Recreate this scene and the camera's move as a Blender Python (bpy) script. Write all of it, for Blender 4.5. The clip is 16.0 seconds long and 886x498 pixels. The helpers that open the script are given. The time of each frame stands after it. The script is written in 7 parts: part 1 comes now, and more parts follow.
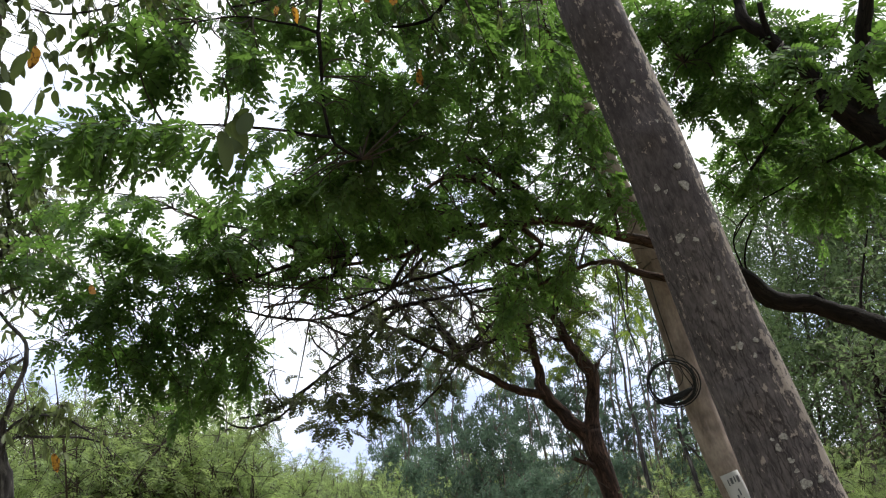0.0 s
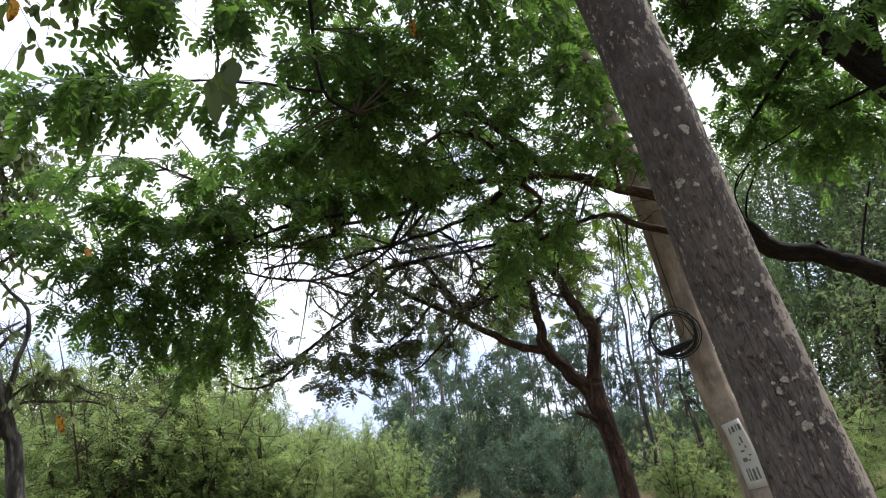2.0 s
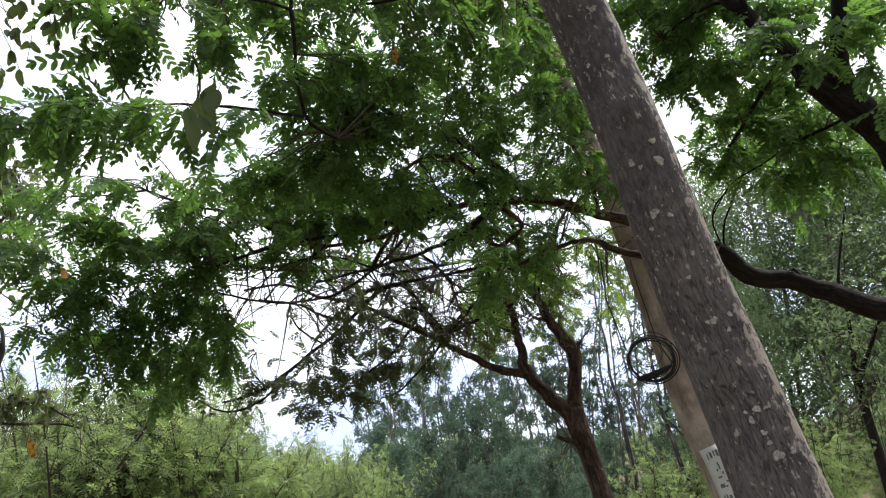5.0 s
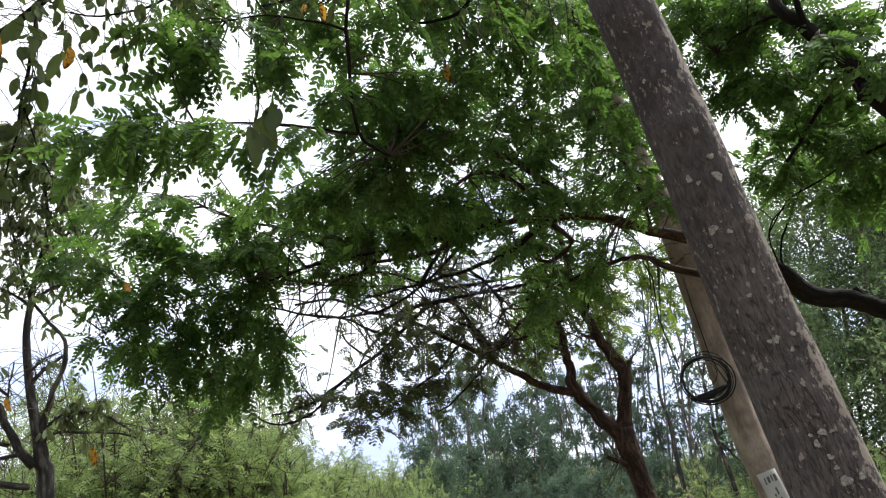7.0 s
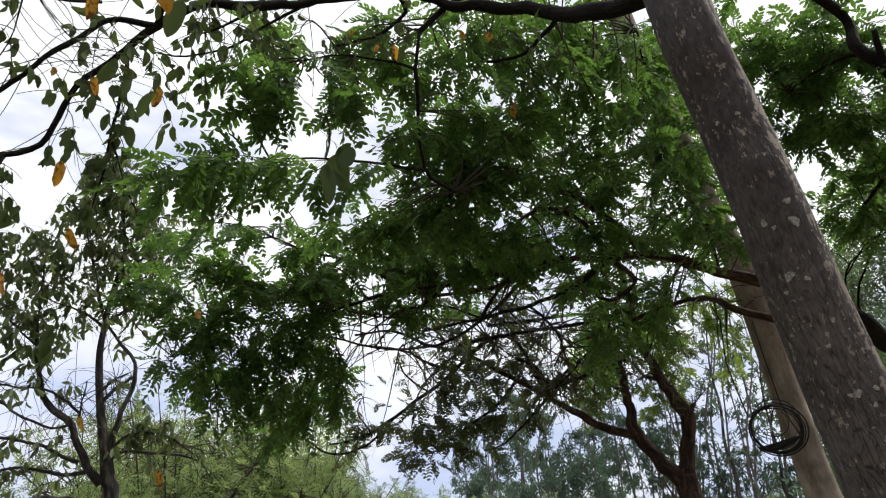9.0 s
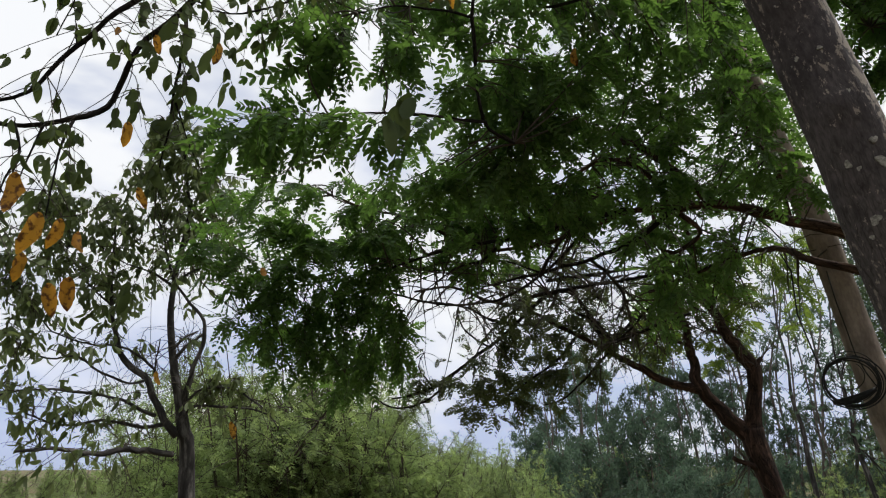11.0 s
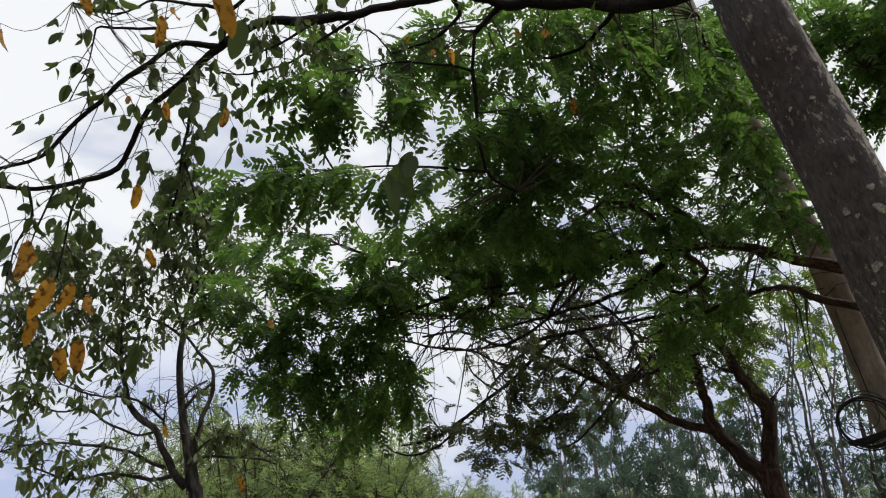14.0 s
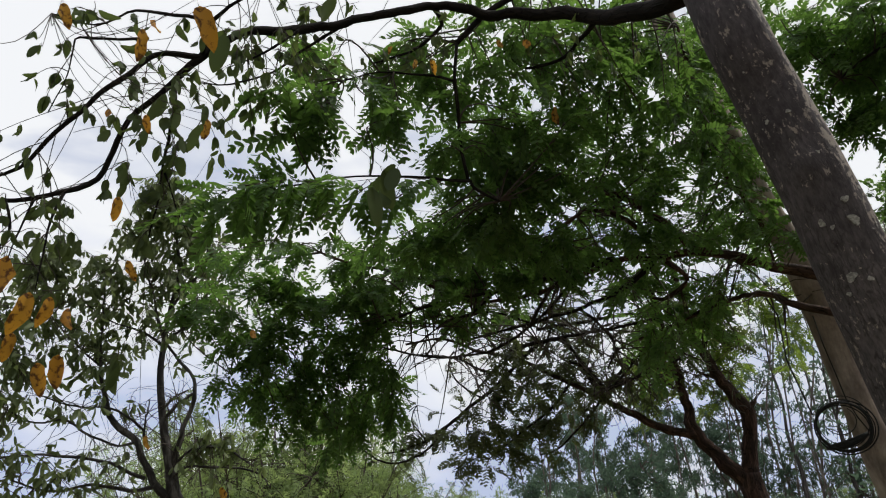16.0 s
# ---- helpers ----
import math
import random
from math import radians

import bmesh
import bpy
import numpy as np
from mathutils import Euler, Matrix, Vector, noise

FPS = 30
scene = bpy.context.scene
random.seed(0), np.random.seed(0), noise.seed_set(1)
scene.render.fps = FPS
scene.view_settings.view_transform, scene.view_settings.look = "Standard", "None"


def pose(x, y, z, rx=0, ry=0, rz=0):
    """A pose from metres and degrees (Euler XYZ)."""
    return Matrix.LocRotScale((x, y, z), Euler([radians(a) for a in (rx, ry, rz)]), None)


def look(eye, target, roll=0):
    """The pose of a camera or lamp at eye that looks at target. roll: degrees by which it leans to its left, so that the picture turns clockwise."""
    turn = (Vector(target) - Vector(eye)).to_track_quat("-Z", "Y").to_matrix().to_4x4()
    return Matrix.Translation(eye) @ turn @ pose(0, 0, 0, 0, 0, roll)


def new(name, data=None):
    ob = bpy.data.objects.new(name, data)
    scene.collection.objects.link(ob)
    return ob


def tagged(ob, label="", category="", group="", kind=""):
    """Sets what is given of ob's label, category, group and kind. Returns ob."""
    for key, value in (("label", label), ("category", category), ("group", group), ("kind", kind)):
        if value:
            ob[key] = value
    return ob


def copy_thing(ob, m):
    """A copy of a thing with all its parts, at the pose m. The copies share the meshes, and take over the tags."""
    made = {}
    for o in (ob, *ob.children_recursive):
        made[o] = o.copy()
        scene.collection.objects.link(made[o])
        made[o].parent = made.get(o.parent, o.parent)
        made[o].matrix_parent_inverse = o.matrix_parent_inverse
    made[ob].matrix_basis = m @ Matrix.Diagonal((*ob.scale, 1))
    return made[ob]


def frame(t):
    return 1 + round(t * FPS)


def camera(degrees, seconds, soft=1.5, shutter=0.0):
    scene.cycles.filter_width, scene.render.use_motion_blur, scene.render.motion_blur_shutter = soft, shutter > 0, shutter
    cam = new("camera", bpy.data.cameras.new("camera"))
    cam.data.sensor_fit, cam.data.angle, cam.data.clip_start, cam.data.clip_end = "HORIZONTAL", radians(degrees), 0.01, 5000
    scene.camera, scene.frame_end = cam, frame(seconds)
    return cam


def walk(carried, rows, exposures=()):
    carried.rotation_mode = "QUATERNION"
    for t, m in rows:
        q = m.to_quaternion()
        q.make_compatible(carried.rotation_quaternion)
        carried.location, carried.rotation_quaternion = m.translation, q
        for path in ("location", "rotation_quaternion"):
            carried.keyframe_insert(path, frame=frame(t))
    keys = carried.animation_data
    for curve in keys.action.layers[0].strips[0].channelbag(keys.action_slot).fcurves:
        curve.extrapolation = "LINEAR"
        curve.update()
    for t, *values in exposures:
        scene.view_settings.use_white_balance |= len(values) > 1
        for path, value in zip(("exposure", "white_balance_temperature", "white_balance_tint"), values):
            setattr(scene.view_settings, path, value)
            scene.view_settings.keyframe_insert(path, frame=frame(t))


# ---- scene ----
cam = camera(64.93, 16.0, 1.18)
PATH = [
    (0, pose(0.000, -0.000, 1.600, 108.00, 4.00, 0.00)),
    (0.5, pose(-0.012, -0.007, 1.612, 107.70, 4.27, 2.45)),
    (1, pose(0.005, 0.019, 1.585, 105.77, 4.78, 1.61)),
    (1.5, pose(0.016, 0.039, 1.566, 105.20, 4.55, -0.49)),
    (2, pose(0.013, 0.046, 1.570, 104.90, 5.18, 0.44)),
    (2.5, pose(0.011, 0.029, 1.586, 105.76, 5.62, 1.74)),
    (3, pose(0.005, 0.025, 1.587, 105.86, 5.38, 1.77)),
    (3.5, pose(0.002, 0.028, 1.582, 106.25, 4.61, 1.03)),
    (3.7, pose(0.001, 0.029, 1.581, 106.37, 4.51, 0.72)),
    (5.8, pose(0.056, 0.020, 1.591, 106.46, 5.26, -1.39)),
    (6, pose(0.052, 0.019, 1.590, 106.28, 5.27, -1.30)),
    (6.5, pose(0.034, 0.016, 1.584, 107.77, 3.71, 0.50)),
    (7, pose(0.003, 0.014, 1.586, 108.06, 3.65, 2.46)),
    (7.5, pose(0.013, 0.026, 1.582, 107.17, 4.42, 2.37)),
    (8, pose(0.007, 0.036, 1.571, 107.52, 3.54, 3.03)),
    (8.5, pose(-0.015, 0.016, 1.582, 110.22, 1.27, 5.07)),
    (9, pose(-0.028, -0.005, 1.607, 110.82, 0.67, 6.40)),
    (9.5, pose(-0.067, -0.011, 1.612, 108.76, 0.11, 9.40)),
    (9.7, pose(-0.076, 0.002, 1.592, 107.24, -1.10, 10.13)),
    (11.8, pose(-0.062, 0.030, 1.603, 107.71, 0.97, 11.50)),
    (12, pose(-0.062, 0.023, 1.610, 108.58, 0.61, 11.72)),
    (12.5, pose(-0.046, 0.011, 1.622, 110.02, 0.84, 11.92)),
    (13, pose(-0.045, -0.004, 1.633, 110.20, 1.23, 11.48)),
    (13.5, pose(-0.043, -0.006, 1.640, 110.32, 0.82, 11.90)),
    (14, pose(-0.042, -0.014, 1.638, 110.65, 1.20, 12.04)),
    (14.5, pose(-0.046, -0.026, 1.642, 111.22, 0.96, 11.64)),
    (15, pose(-0.034, -0.046, 1.661, 112.07, 1.15, 11.03)),
    (15.5, pose(-0.036, -0.043, 1.668, 111.53, 1.34, 11.24)),
    (16, pose(-0.035, -0.031, 1.659, 111.01, 1.86, 10.81)),
]
EXPOSURES = [(0.0, -0.1, 6200, 10), (1.5, 0.0, 6100, 10), (3.5, 0.15, 6100, 10), (7.0, 0.0, 6150, 10), (8.0, -0.2, 6200, 10),
             (9.0, -0.5, 6300, 10), (9.7, -0.65, 6300, 10), (12.0, -0.75, 6300, 10), (16.0, -0.80, 6300, 10)]
walk(cam, PATH, EXPOSURES)

# ---- sky and sun ----
SUN_AZIMUTH, SUN_HEIGHT = 62.0, 54.0      # degrees right of +y, degrees up


def sky_world():
    w = bpy.data.worlds.new("sky")
    scene.world = w
    w.use_nodes = True
    n, k = w.node_tree.nodes, w.node_tree.links
    n.clear()
    out = n.new("ShaderNodeOutputWorld")
    sky = n.new("ShaderNodeTexSky")
    sky.sky_type, sky.sun_disc = "NISHITA", False
    sky.sun_elevation, sky.sun_rotation = radians(SUN_HEIGHT), radians(SUN_AZIMUTH)
    sky.dust_density = 2.0
    blue = n.new("ShaderNodeBackground")
    blue.inputs["Strength"].default_value = 0.15
    k.new(sky.outputs[0], blue.inputs["Color"])
    co = n.new("ShaderNodeTexCoord")
    mp = n.new("ShaderNodeMapping")
    mp.inputs["Scale"].default_value = (1.6, 1.6, 4.5)
    k.new(co.outputs["Generated"], mp.inputs["Vector"])
    nz = n.new("ShaderNodeTexNoise")
    nz.inputs["Scale"].default_value, nz.inputs["Detail"].default_value = 1.7, 7.0
    nz.inputs["Roughness"].default_value = 0.55
    k.new(mp.outputs[0], nz.inputs["Vector"])
    shade = n.new("ShaderNodeValToRGB")
    shade.color_ramp.elements[0].position, shade.color_ramp.elements[0].color = 0.32, (0.56, 0.63, 0.85, 1)
    shade.color_ramp.elements[1].position, shade.color_ramp.elements[1].color = 0.56, (1.0, 1.0, 1.0, 1)
    way = n.new("ShaderNodeSeparateXYZ")
    k.new(co.outputs["Generated"], way.inputs[0])
    high = n.new("ShaderNodeMapRange")       # the cloud is thinner and bluer towards the horizon
    high.inputs["From Min"].default_value, high.inputs["From Max"].default_value = 0.0, 0.5
    high.inputs["To Min"].default_value, high.inputs["To Max"].default_value = -0.14, 0.13
    k.new(way.outputs["Z"], high.inputs["Value"])
    thick = n.new("ShaderNodeMath")
    k.new(nz.outputs["Fac"], thick.inputs[0])
    k.new(high.outputs[0], thick.inputs[1])
    k.new(thick.outputs[0], shade.inputs["Fac"])
    cloud = n.new("ShaderNodeBackground")
    cloud.inputs["Strength"].default_value = 1.6
    k.new(shade.outputs["Color"], cloud.inputs["Color"])
    cover = n.new("ShaderNodeMapRange")
    cover.inputs["From Min"].default_value, cover.inputs["From Max"].default_value = 0.30, 0.46
    cover.inputs["To Min"].default_value = 0.75
    k.new(nz.outputs["Fac"], cover.inputs["Value"])
    mix = n.new("ShaderNodeMixShader")
    k.new(cover.outputs[0], mix.inputs["Fac"])
    k.new(blue.outputs[0], mix.inputs[1])
    k.new(cloud.outputs[0], mix.inputs[2])
    k.new(mix.outputs[0], out.inputs["Surface"])


sky_world()
sun = new("sun", bpy.data.lights.new("sun", "SUN"))
sun.data.energy, sun.data.angle, sun.data.color = 4.2, radians(4), (1.0, 0.95, 0.86)
a_, h_ = radians(SUN_AZIMUTH), radians(SUN_HEIGHT)
sun.matrix_world = look((60 * math.sin(a_) * math.cos(h_), 60 * math.cos(a_) * math.cos(h_), 60 * math.sin(h_)), (0, 0, 0))


# ---- materials ----
def material(name):
    m = bpy.data.materials.new(name)
    m.use_nodes = True
    n, k = m.node_tree.nodes, m.node_tree.links
    return m, n, k, n["Principled BSDF"]


def ramp(n, stops):
    r = n.new("ShaderNodeValToRGB")
    e = r.color_ramp.elements
    e[0].position, e[0].color = stops[0][0], (*stops[0][1], 1)
    e[1].position, e[1].color = stops[-1][0], (*stops[-1][1], 1)
    for p, c in stops[1:-1]:
        e.new(p).color = (*c, 1)
    return r


def noise_node(n, k, vector, scale, detail=4.0, rough=0.6):
    z = n.new("ShaderNodeTexNoise")
    z.inputs["Scale"].default_value, z.inputs["Detail"].default_value = scale, detail
    z.inputs["Roughness"].default_value = rough
    k.new(vector, z.inputs["Vector"])
    return z


def stretched(n, k, vector, s):
    m = n.new("ShaderNodeMapping")
    m.inputs["Scale"].default_value = s
    k.new(vector, m.inputs["Vector"])
    return m.outputs[0]


def mixed(n, k, fac, a, b, blend="MIX"):
    m = n.new("ShaderNodeMix")
    m.data_type, m.blend_type = "RGBA", blend
    for socket, v in ((m.inputs["Factor"], fac), (m.inputs["A"], a), (m.inputs["B"], b)):
        if isinstance(v, (int, float)):
            socket.default_value = v
        elif isinstance(v, tuple):
            socket.default_value = (*v, 1)
        else:
            k.new(v, socket)
    return m.outputs["Result"]


def bark(name, dark, mid, light, crack=14.0, along=1.6, bump=0.6, lit_crust=None, spots=None, blotch=3.0, cracks=None, unrolled=False):
    """Bark in the straightened space of a limb: furrows along it, blotches, and lichen spots. unrolled: cracks lie on the rolled-out surface."""
    m, n, k, p = material(name)
    at = n.new("ShaderNodeAttribute")
    at.attribute_name = "grain"
    v = at.outputs["Vector"]
    fur = noise_node(n, k, stretched(n, k, v, (crack, crack, along)), 1.0, 6.0, 0.65)
    fine = noise_node(n, k, stretched(n, k, v, (60, 60, 25)), 1.0, 4.0, 0.6)
    blo = noise_node(n, k, v, blotch, 5.0, 0.6)
    base = ramp(n, [(0.28, dark), (0.5, mid), (0.74, light)])
    k.new(fur.outputs["Fac"], base.inputs["Fac"])
    col = mixed(n, k, 0.35, base.outputs["Color"], fine.outputs["Fac"], "OVERLAY")
    tone = ramp(n, [(0.3, (0.62, 0.6, 0.6)), (0.7, (1.25, 1.22, 1.15))])
    k.new(blo.outputs["Fac"], tone.inputs["Fac"])
    col = mixed(n, k, 1.0, col, tone.outputs["Color"], "MULTIPLY")
    height = mixed(n, k, 0.3, fur.outputs["Fac"], fine.outputs["Fac"])
    if cracks:
        cv = v
        if unrolled:
            flat = n.new("ShaderNodeAttribute")
            flat.attribute_name = "unrolled"
            jag = noise_node(n, k, flat.outputs["Vector"], 45.0, 4.0, 0.7)
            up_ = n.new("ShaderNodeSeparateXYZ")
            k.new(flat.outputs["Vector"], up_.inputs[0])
            age_and_shade = n.new("ShaderNodeMapRange")          # lower trunk splits with age; higher up the colour carries leaf shade
            age_and_shade.inputs["From Min"].default_value, age_and_shade.inputs["From Max"].default_value = 2.2, 3.4
            age_and_shade.inputs["To Min"].default_value, age_and_shade.inputs["To Max"].default_value = 1.0, 0.15
            k.new(up_.outputs["Z"], age_and_shade.inputs["Value"])
            # the upper trunk is darkened: leaf shade put into its younger bark's tone
            col = mixed(n, k, age_and_shade.outputs[0], mixed(n, k, 1.0, col, (0.64, 0.62, 0.68), "MULTIPLY"), col)
            cv = mixed(n, k, 0.022, flat.outputs["Vector"], jag.outputs["Color"], "ADD")
        here = ramp(n, [(0.36, (0.0, 0.0, 0.0)), (0.48, (1, 1, 1))])
        k.new(noise_node(n, k, cv, 6.0, 3.0).outputs["Fac"], here.inputs["Fac"])
        sets = [(cracks, 0.07, here.outputs["Color"])]
        if unrolled:
            some = mixed(n, k, 1.0, here.outputs["Color"], (0.72, 0.72, 0.72), "MULTIPLY")
            sets = [(cracks, 0.06, mixed(n, k, 1.0, some, age_and_shade.outputs[0], "MULTIPLY"))]
            sets.append((tuple(0.45 * c for c in cracks), 0.03, mixed(n, k, 1.0, (0.35, 0.35, 0.35), age_and_shade.outputs[0], "MULTIPLY")))
        for size_, width_, share in sets:
            rid = n.new("ShaderNodeTexVoronoi")
            rid.feature = "DISTANCE_TO_EDGE"
            rid.inputs["Scale"].default_value = 1.0
            k.new(stretched(n, k, cv, size_), rid.inputs["Vector"])
            cr = ramp(n, [(0.0, (0.20, 0.18, 0.18)), (0.4 * width_, (0.36, 0.33, 0.33)), (width_, (1, 1, 1))])
            k.new(rid.outputs["Distance"], cr.inputs["Fac"])
            col = mixed(n, k, share, col, mixed(n, k, 1.0, col, cr.outputs["Color"], "MULTIPLY"))
            height = mixed(n, k, 0.5, height, mixed(n, k, share, (1, 1, 1), cr.outputs["Color"]))
    if lit_crust:
        # crust lichen: ragged flakes, thicker on one side; its tone also paints sun there
        xyz = n.new("ShaderNodeSeparateXYZ")
        k.new(v, xyz.inputs[0])
        sunny_side = n.new("ShaderNodeMapRange")
        sunny_side.inputs["From Min"].default_value, sunny_side.inputs["From Max"].default_value = 0.02, 0.125
        sunny_side.inputs["To Min"].default_value, sunny_side.inputs["To Max"].default_value = -0.16, 0.30
        k.new(xyz.outputs["X"], sunny_side.inputs["Value"])
        g = noise_node(n, k, stretched(n, k, v, (38, 38, 22)), 1.0, 6.0, 0.75)
        broad_ = noise_node(n, k, v, 3.5, 3.0)
        a1 = n.new("ShaderNodeMath")
        a1.operation = "ADD"
        sharp = n.new("ShaderNodeMapRange")
        sharp.inputs["From Min"].default_value, sharp.inputs["From Max"].default_value = 0.3, 0.7
        k.new(g.outputs["Fac"], sharp.inputs["Value"])
        k.new(sharp.outputs[0], a1.inputs[0])
        k.new(sunny_side.outputs[0], a1.inputs[1])
        a2 = n.new("ShaderNodeMath")
        a2.operation = "MULTIPLY_ADD"
        a2.inputs[1].default_value = 0.5
        k.new(broad_.outputs["Fac"], a2.inputs[0])
        k.new(a1.outputs[0], a2.inputs[2])
        r = ramp(n, [(0.84, (0, 0, 0)), (0.90, (0.9, 0.9, 0.9))])
        k.new(a2.outputs[0], r.inputs["Fac"])
        col = mixed(n, k, r.outputs["Color"], col, lit_crust)
    if spots:
        vo = n.new("ShaderNodeTexVoronoi")
        vo.inputs["Scale"].default_value, vo.inputs["Randomness"].default_value = 24.0, 1.0
        wob = noise_node(n, k, v, 40.0, 3.0)
        k.new(mixed(n, k, 0.035, v, wob.outputs["Color"], "ADD"), vo.inputs["Vector"])
        where = noise_node(n, k, stretched(n, k, v, (6, 6, 3)), 1.0, 3.0)
        near = n.new("ShaderNodeMath")
        near.operation = "LESS_THAN"
        size = n.new("ShaderNodeMapRange")
        size.inputs["From Min"].default_value, size.inputs["From Max"].default_value = 0.55, 0.76
        size.inputs["To Max"].default_value = 0.38
        k.new(where.outputs["Fac"], size.inputs["Value"])
        k.new(vo.outputs["Distance"], near.inputs[0])
        k.new(size.outputs[0], near.inputs[1])
        col = mixed(n, k, near.outputs[0], col, spots)
    k.new(col, p.inputs["Base Color"])
    p.inputs["Roughness"].default_value = 0.9
    p.inputs["Specular IOR Level"].default_value = 0.2
    b = n.new("ShaderNodeBump")
    b.inputs["Strength"].default_value, b.inputs["Distance"].default_value = bump, 0.012
    k.new(height, b.inputs["Height"])
    k.new(b.outputs["Normal"], p.inputs["Normal"])
    return m


def leaf(name, dark, light, through_light, rough=0.45, spread=0.5, brown=None, vary=0.12):
    """A thin leaf: reflects, and lets a part of the light through; every leaflet has its own tone."""
    m, n, k, p = material(name)
    geo = n.new("ShaderNodeNewGeometry")
    oi = n.new("ShaderNodeObjectInfo")
    add = n.new("ShaderNodeMath")
    add.operation = "ADD"
    k.new(geo.outputs["Random Per Island"], add.inputs[0])
    k.new(oi.outputs["Random"], add.inputs[1])
    fr = n.new("ShaderNodeMath")
    fr.operation = "FRACT"
    k.new(add.outputs[0], fr.inputs[0])
    tc = n.new("ShaderNodeTexCoord")
    patch = noise_node(n, k, tc.outputs["Object"], 2.2, 3.0)
    fac = mixed(n, k, spread, patch.outputs["Fac"], fr.outputs[0])
    col = ramp(n, [(0.2, dark), (0.8, light)])
    k.new(fac, col.inputs["Fac"])
    thr = ramp(n, [(0.2, tuple(0.6 * c for c in through_light)), (0.8, through_light)])
    k.new(fac, thr.inputs["Fac"])
    tone = n.new("ShaderNodeMapRange")       # every plant, or leaf that is an object, has its own tone
    tone.inputs["To Min"].default_value, tone.inputs["To Max"].default_value = 1.0 - vary, 1.0 + vary
    k.new(oi.outputs["Random"], tone.inputs["Value"])
    face = mixed(n, k, 1.0, col.outputs["Color"], tone.outputs[0], "MULTIPLY")
    glow = mixed(n, k, 1.0, thr.outputs["Color"], tone.outputs[0], "MULTIPLY")
    if brown:
        fl = noise_node(n, k, tc.outputs["Object"], 38.0, 4.0)
        r = ramp(n, [(0.52, (0, 0, 0)), (0.62, (1, 1, 1))])
        k.new(fl.outputs["Fac"], r.inputs["Fac"])
        face = mixed(n, k, r.outputs["Color"], face, brown)
        glow = mixed(n, k, r.outputs["Color"], glow, brown)
    k.new(face, p.inputs["Base Color"])
    p.inputs["Roughness"].default_value = rough
    p.inputs["Specular IOR Level"].default_value = 0.25
    t = n.new("ShaderNodeBsdfTranslucent")
    k.new(glow, t.inputs["Color"])
    s = n.new("ShaderNodeMixShader")
    s.inputs["Fac"].default_value = 0.45
    k.new(p.outputs[0], s.inputs[1])
    k.new(t.outputs[0], s.inputs[2])
    k.new(s.outputs[0], n["Material Output"].inputs["Surface"])
    return m


def plain(name, colour, rough=0.6, var=0.15, scale=20.0):
    m, n, k, p = material(name)
    tc = n.new("ShaderNodeTexCoord")
    z = noise_node(n, k, tc.outputs["Object"], scale, 5.0)
    r = ramp(n, [(0.3, tuple(c * (1 - var) for c in colour)), (0.7, tuple(min(1, c * (1 + var)) for c in colour))])
    k.new(z.outputs["Fac"], r.inputs["Fac"])
    k.new(r.outputs["Color"], p.inputs["Base Color"])
    p.inputs["Roughness"].default_value = rough
    return m


def earth():
    m, n, k, p = material("dry_grass_and_earth")
    tc = n.new("ShaderNodeTexCoord")
    v = tc.outputs["Object"]
    big = noise_node(n, k, v, 0.25, 5.0)
    small = noise_node(n, k, v, 9.0, 6.0, 0.7)
    r = ramp(n, [(0.38, (0.17, 0.105, 0.06)), (0.5, (0.14, 0.12, 0.05)), (0.62, (0.07, 0.10, 0.025))])
    k.new(big.outputs["Fac"], r.inputs["Fac"])
    xyz = n.new("ShaderNodeSeparateXYZ")
    k.new(v, xyz.inputs[0])
    off = n.new("ShaderNodeMath")
    off.operation = "MULTIPLY_ADD"
    off.inputs[1].default_value = -0.45
    k.new(xyz.outputs["Y"], off.inputs[0])
    k.new(xyz.outputs["X"], off.inputs[2])
    mid = n.new("ShaderNodeMath")
    mid.operation = "SUBTRACT"
    mid.inputs[1].default_value = 2.3
    k.new(off.outputs[0], mid.inputs[0])
    far = n.new("ShaderNodeMath")
    far.operation = "ABSOLUTE"
    k.new(mid.outputs[0], far.inputs[0])
    edge = n.new("ShaderNodeMath")
    edge.operation = "MULTIPLY_ADD"
    edge.inputs[1].default_value = 0.9
    k.new(small.outputs["Fac"], edge.inputs[0])
    k.new(far.outputs[0], edge.inputs[2])
    way = ramp(n, [(0.0, (1, 1, 1)), (1.0, (0, 0, 0))])
    span = n.new("ShaderNodeMapRange")
    span.inputs["From Min"].default_value, span.inputs["From Max"].default_value = 0.9, 1.5
    k.new(edge.outputs[0], span.inputs["Value"])
    k.new(span.outputs[0], way.inputs["Fac"])
    soil = mixed(n, k, way.outputs["Color"], r.outputs["Color"], (0.30, 0.19, 0.125))
    col = mixed(n, k, 0.6, soil, small.outputs["Fac"], "OVERLAY")
    k.new(col, p.inputs["Base Color"])
    p.inputs["Roughness"].default_value = 0.95
    b = n.new("ShaderNodeBump")
    b.inputs["Distance"].default_value = 0.04
    k.new(small.outputs["Fac"], b.inputs["Height"])
    k.new(b.outputs["Normal"], p.inputs["Normal"])
    return m


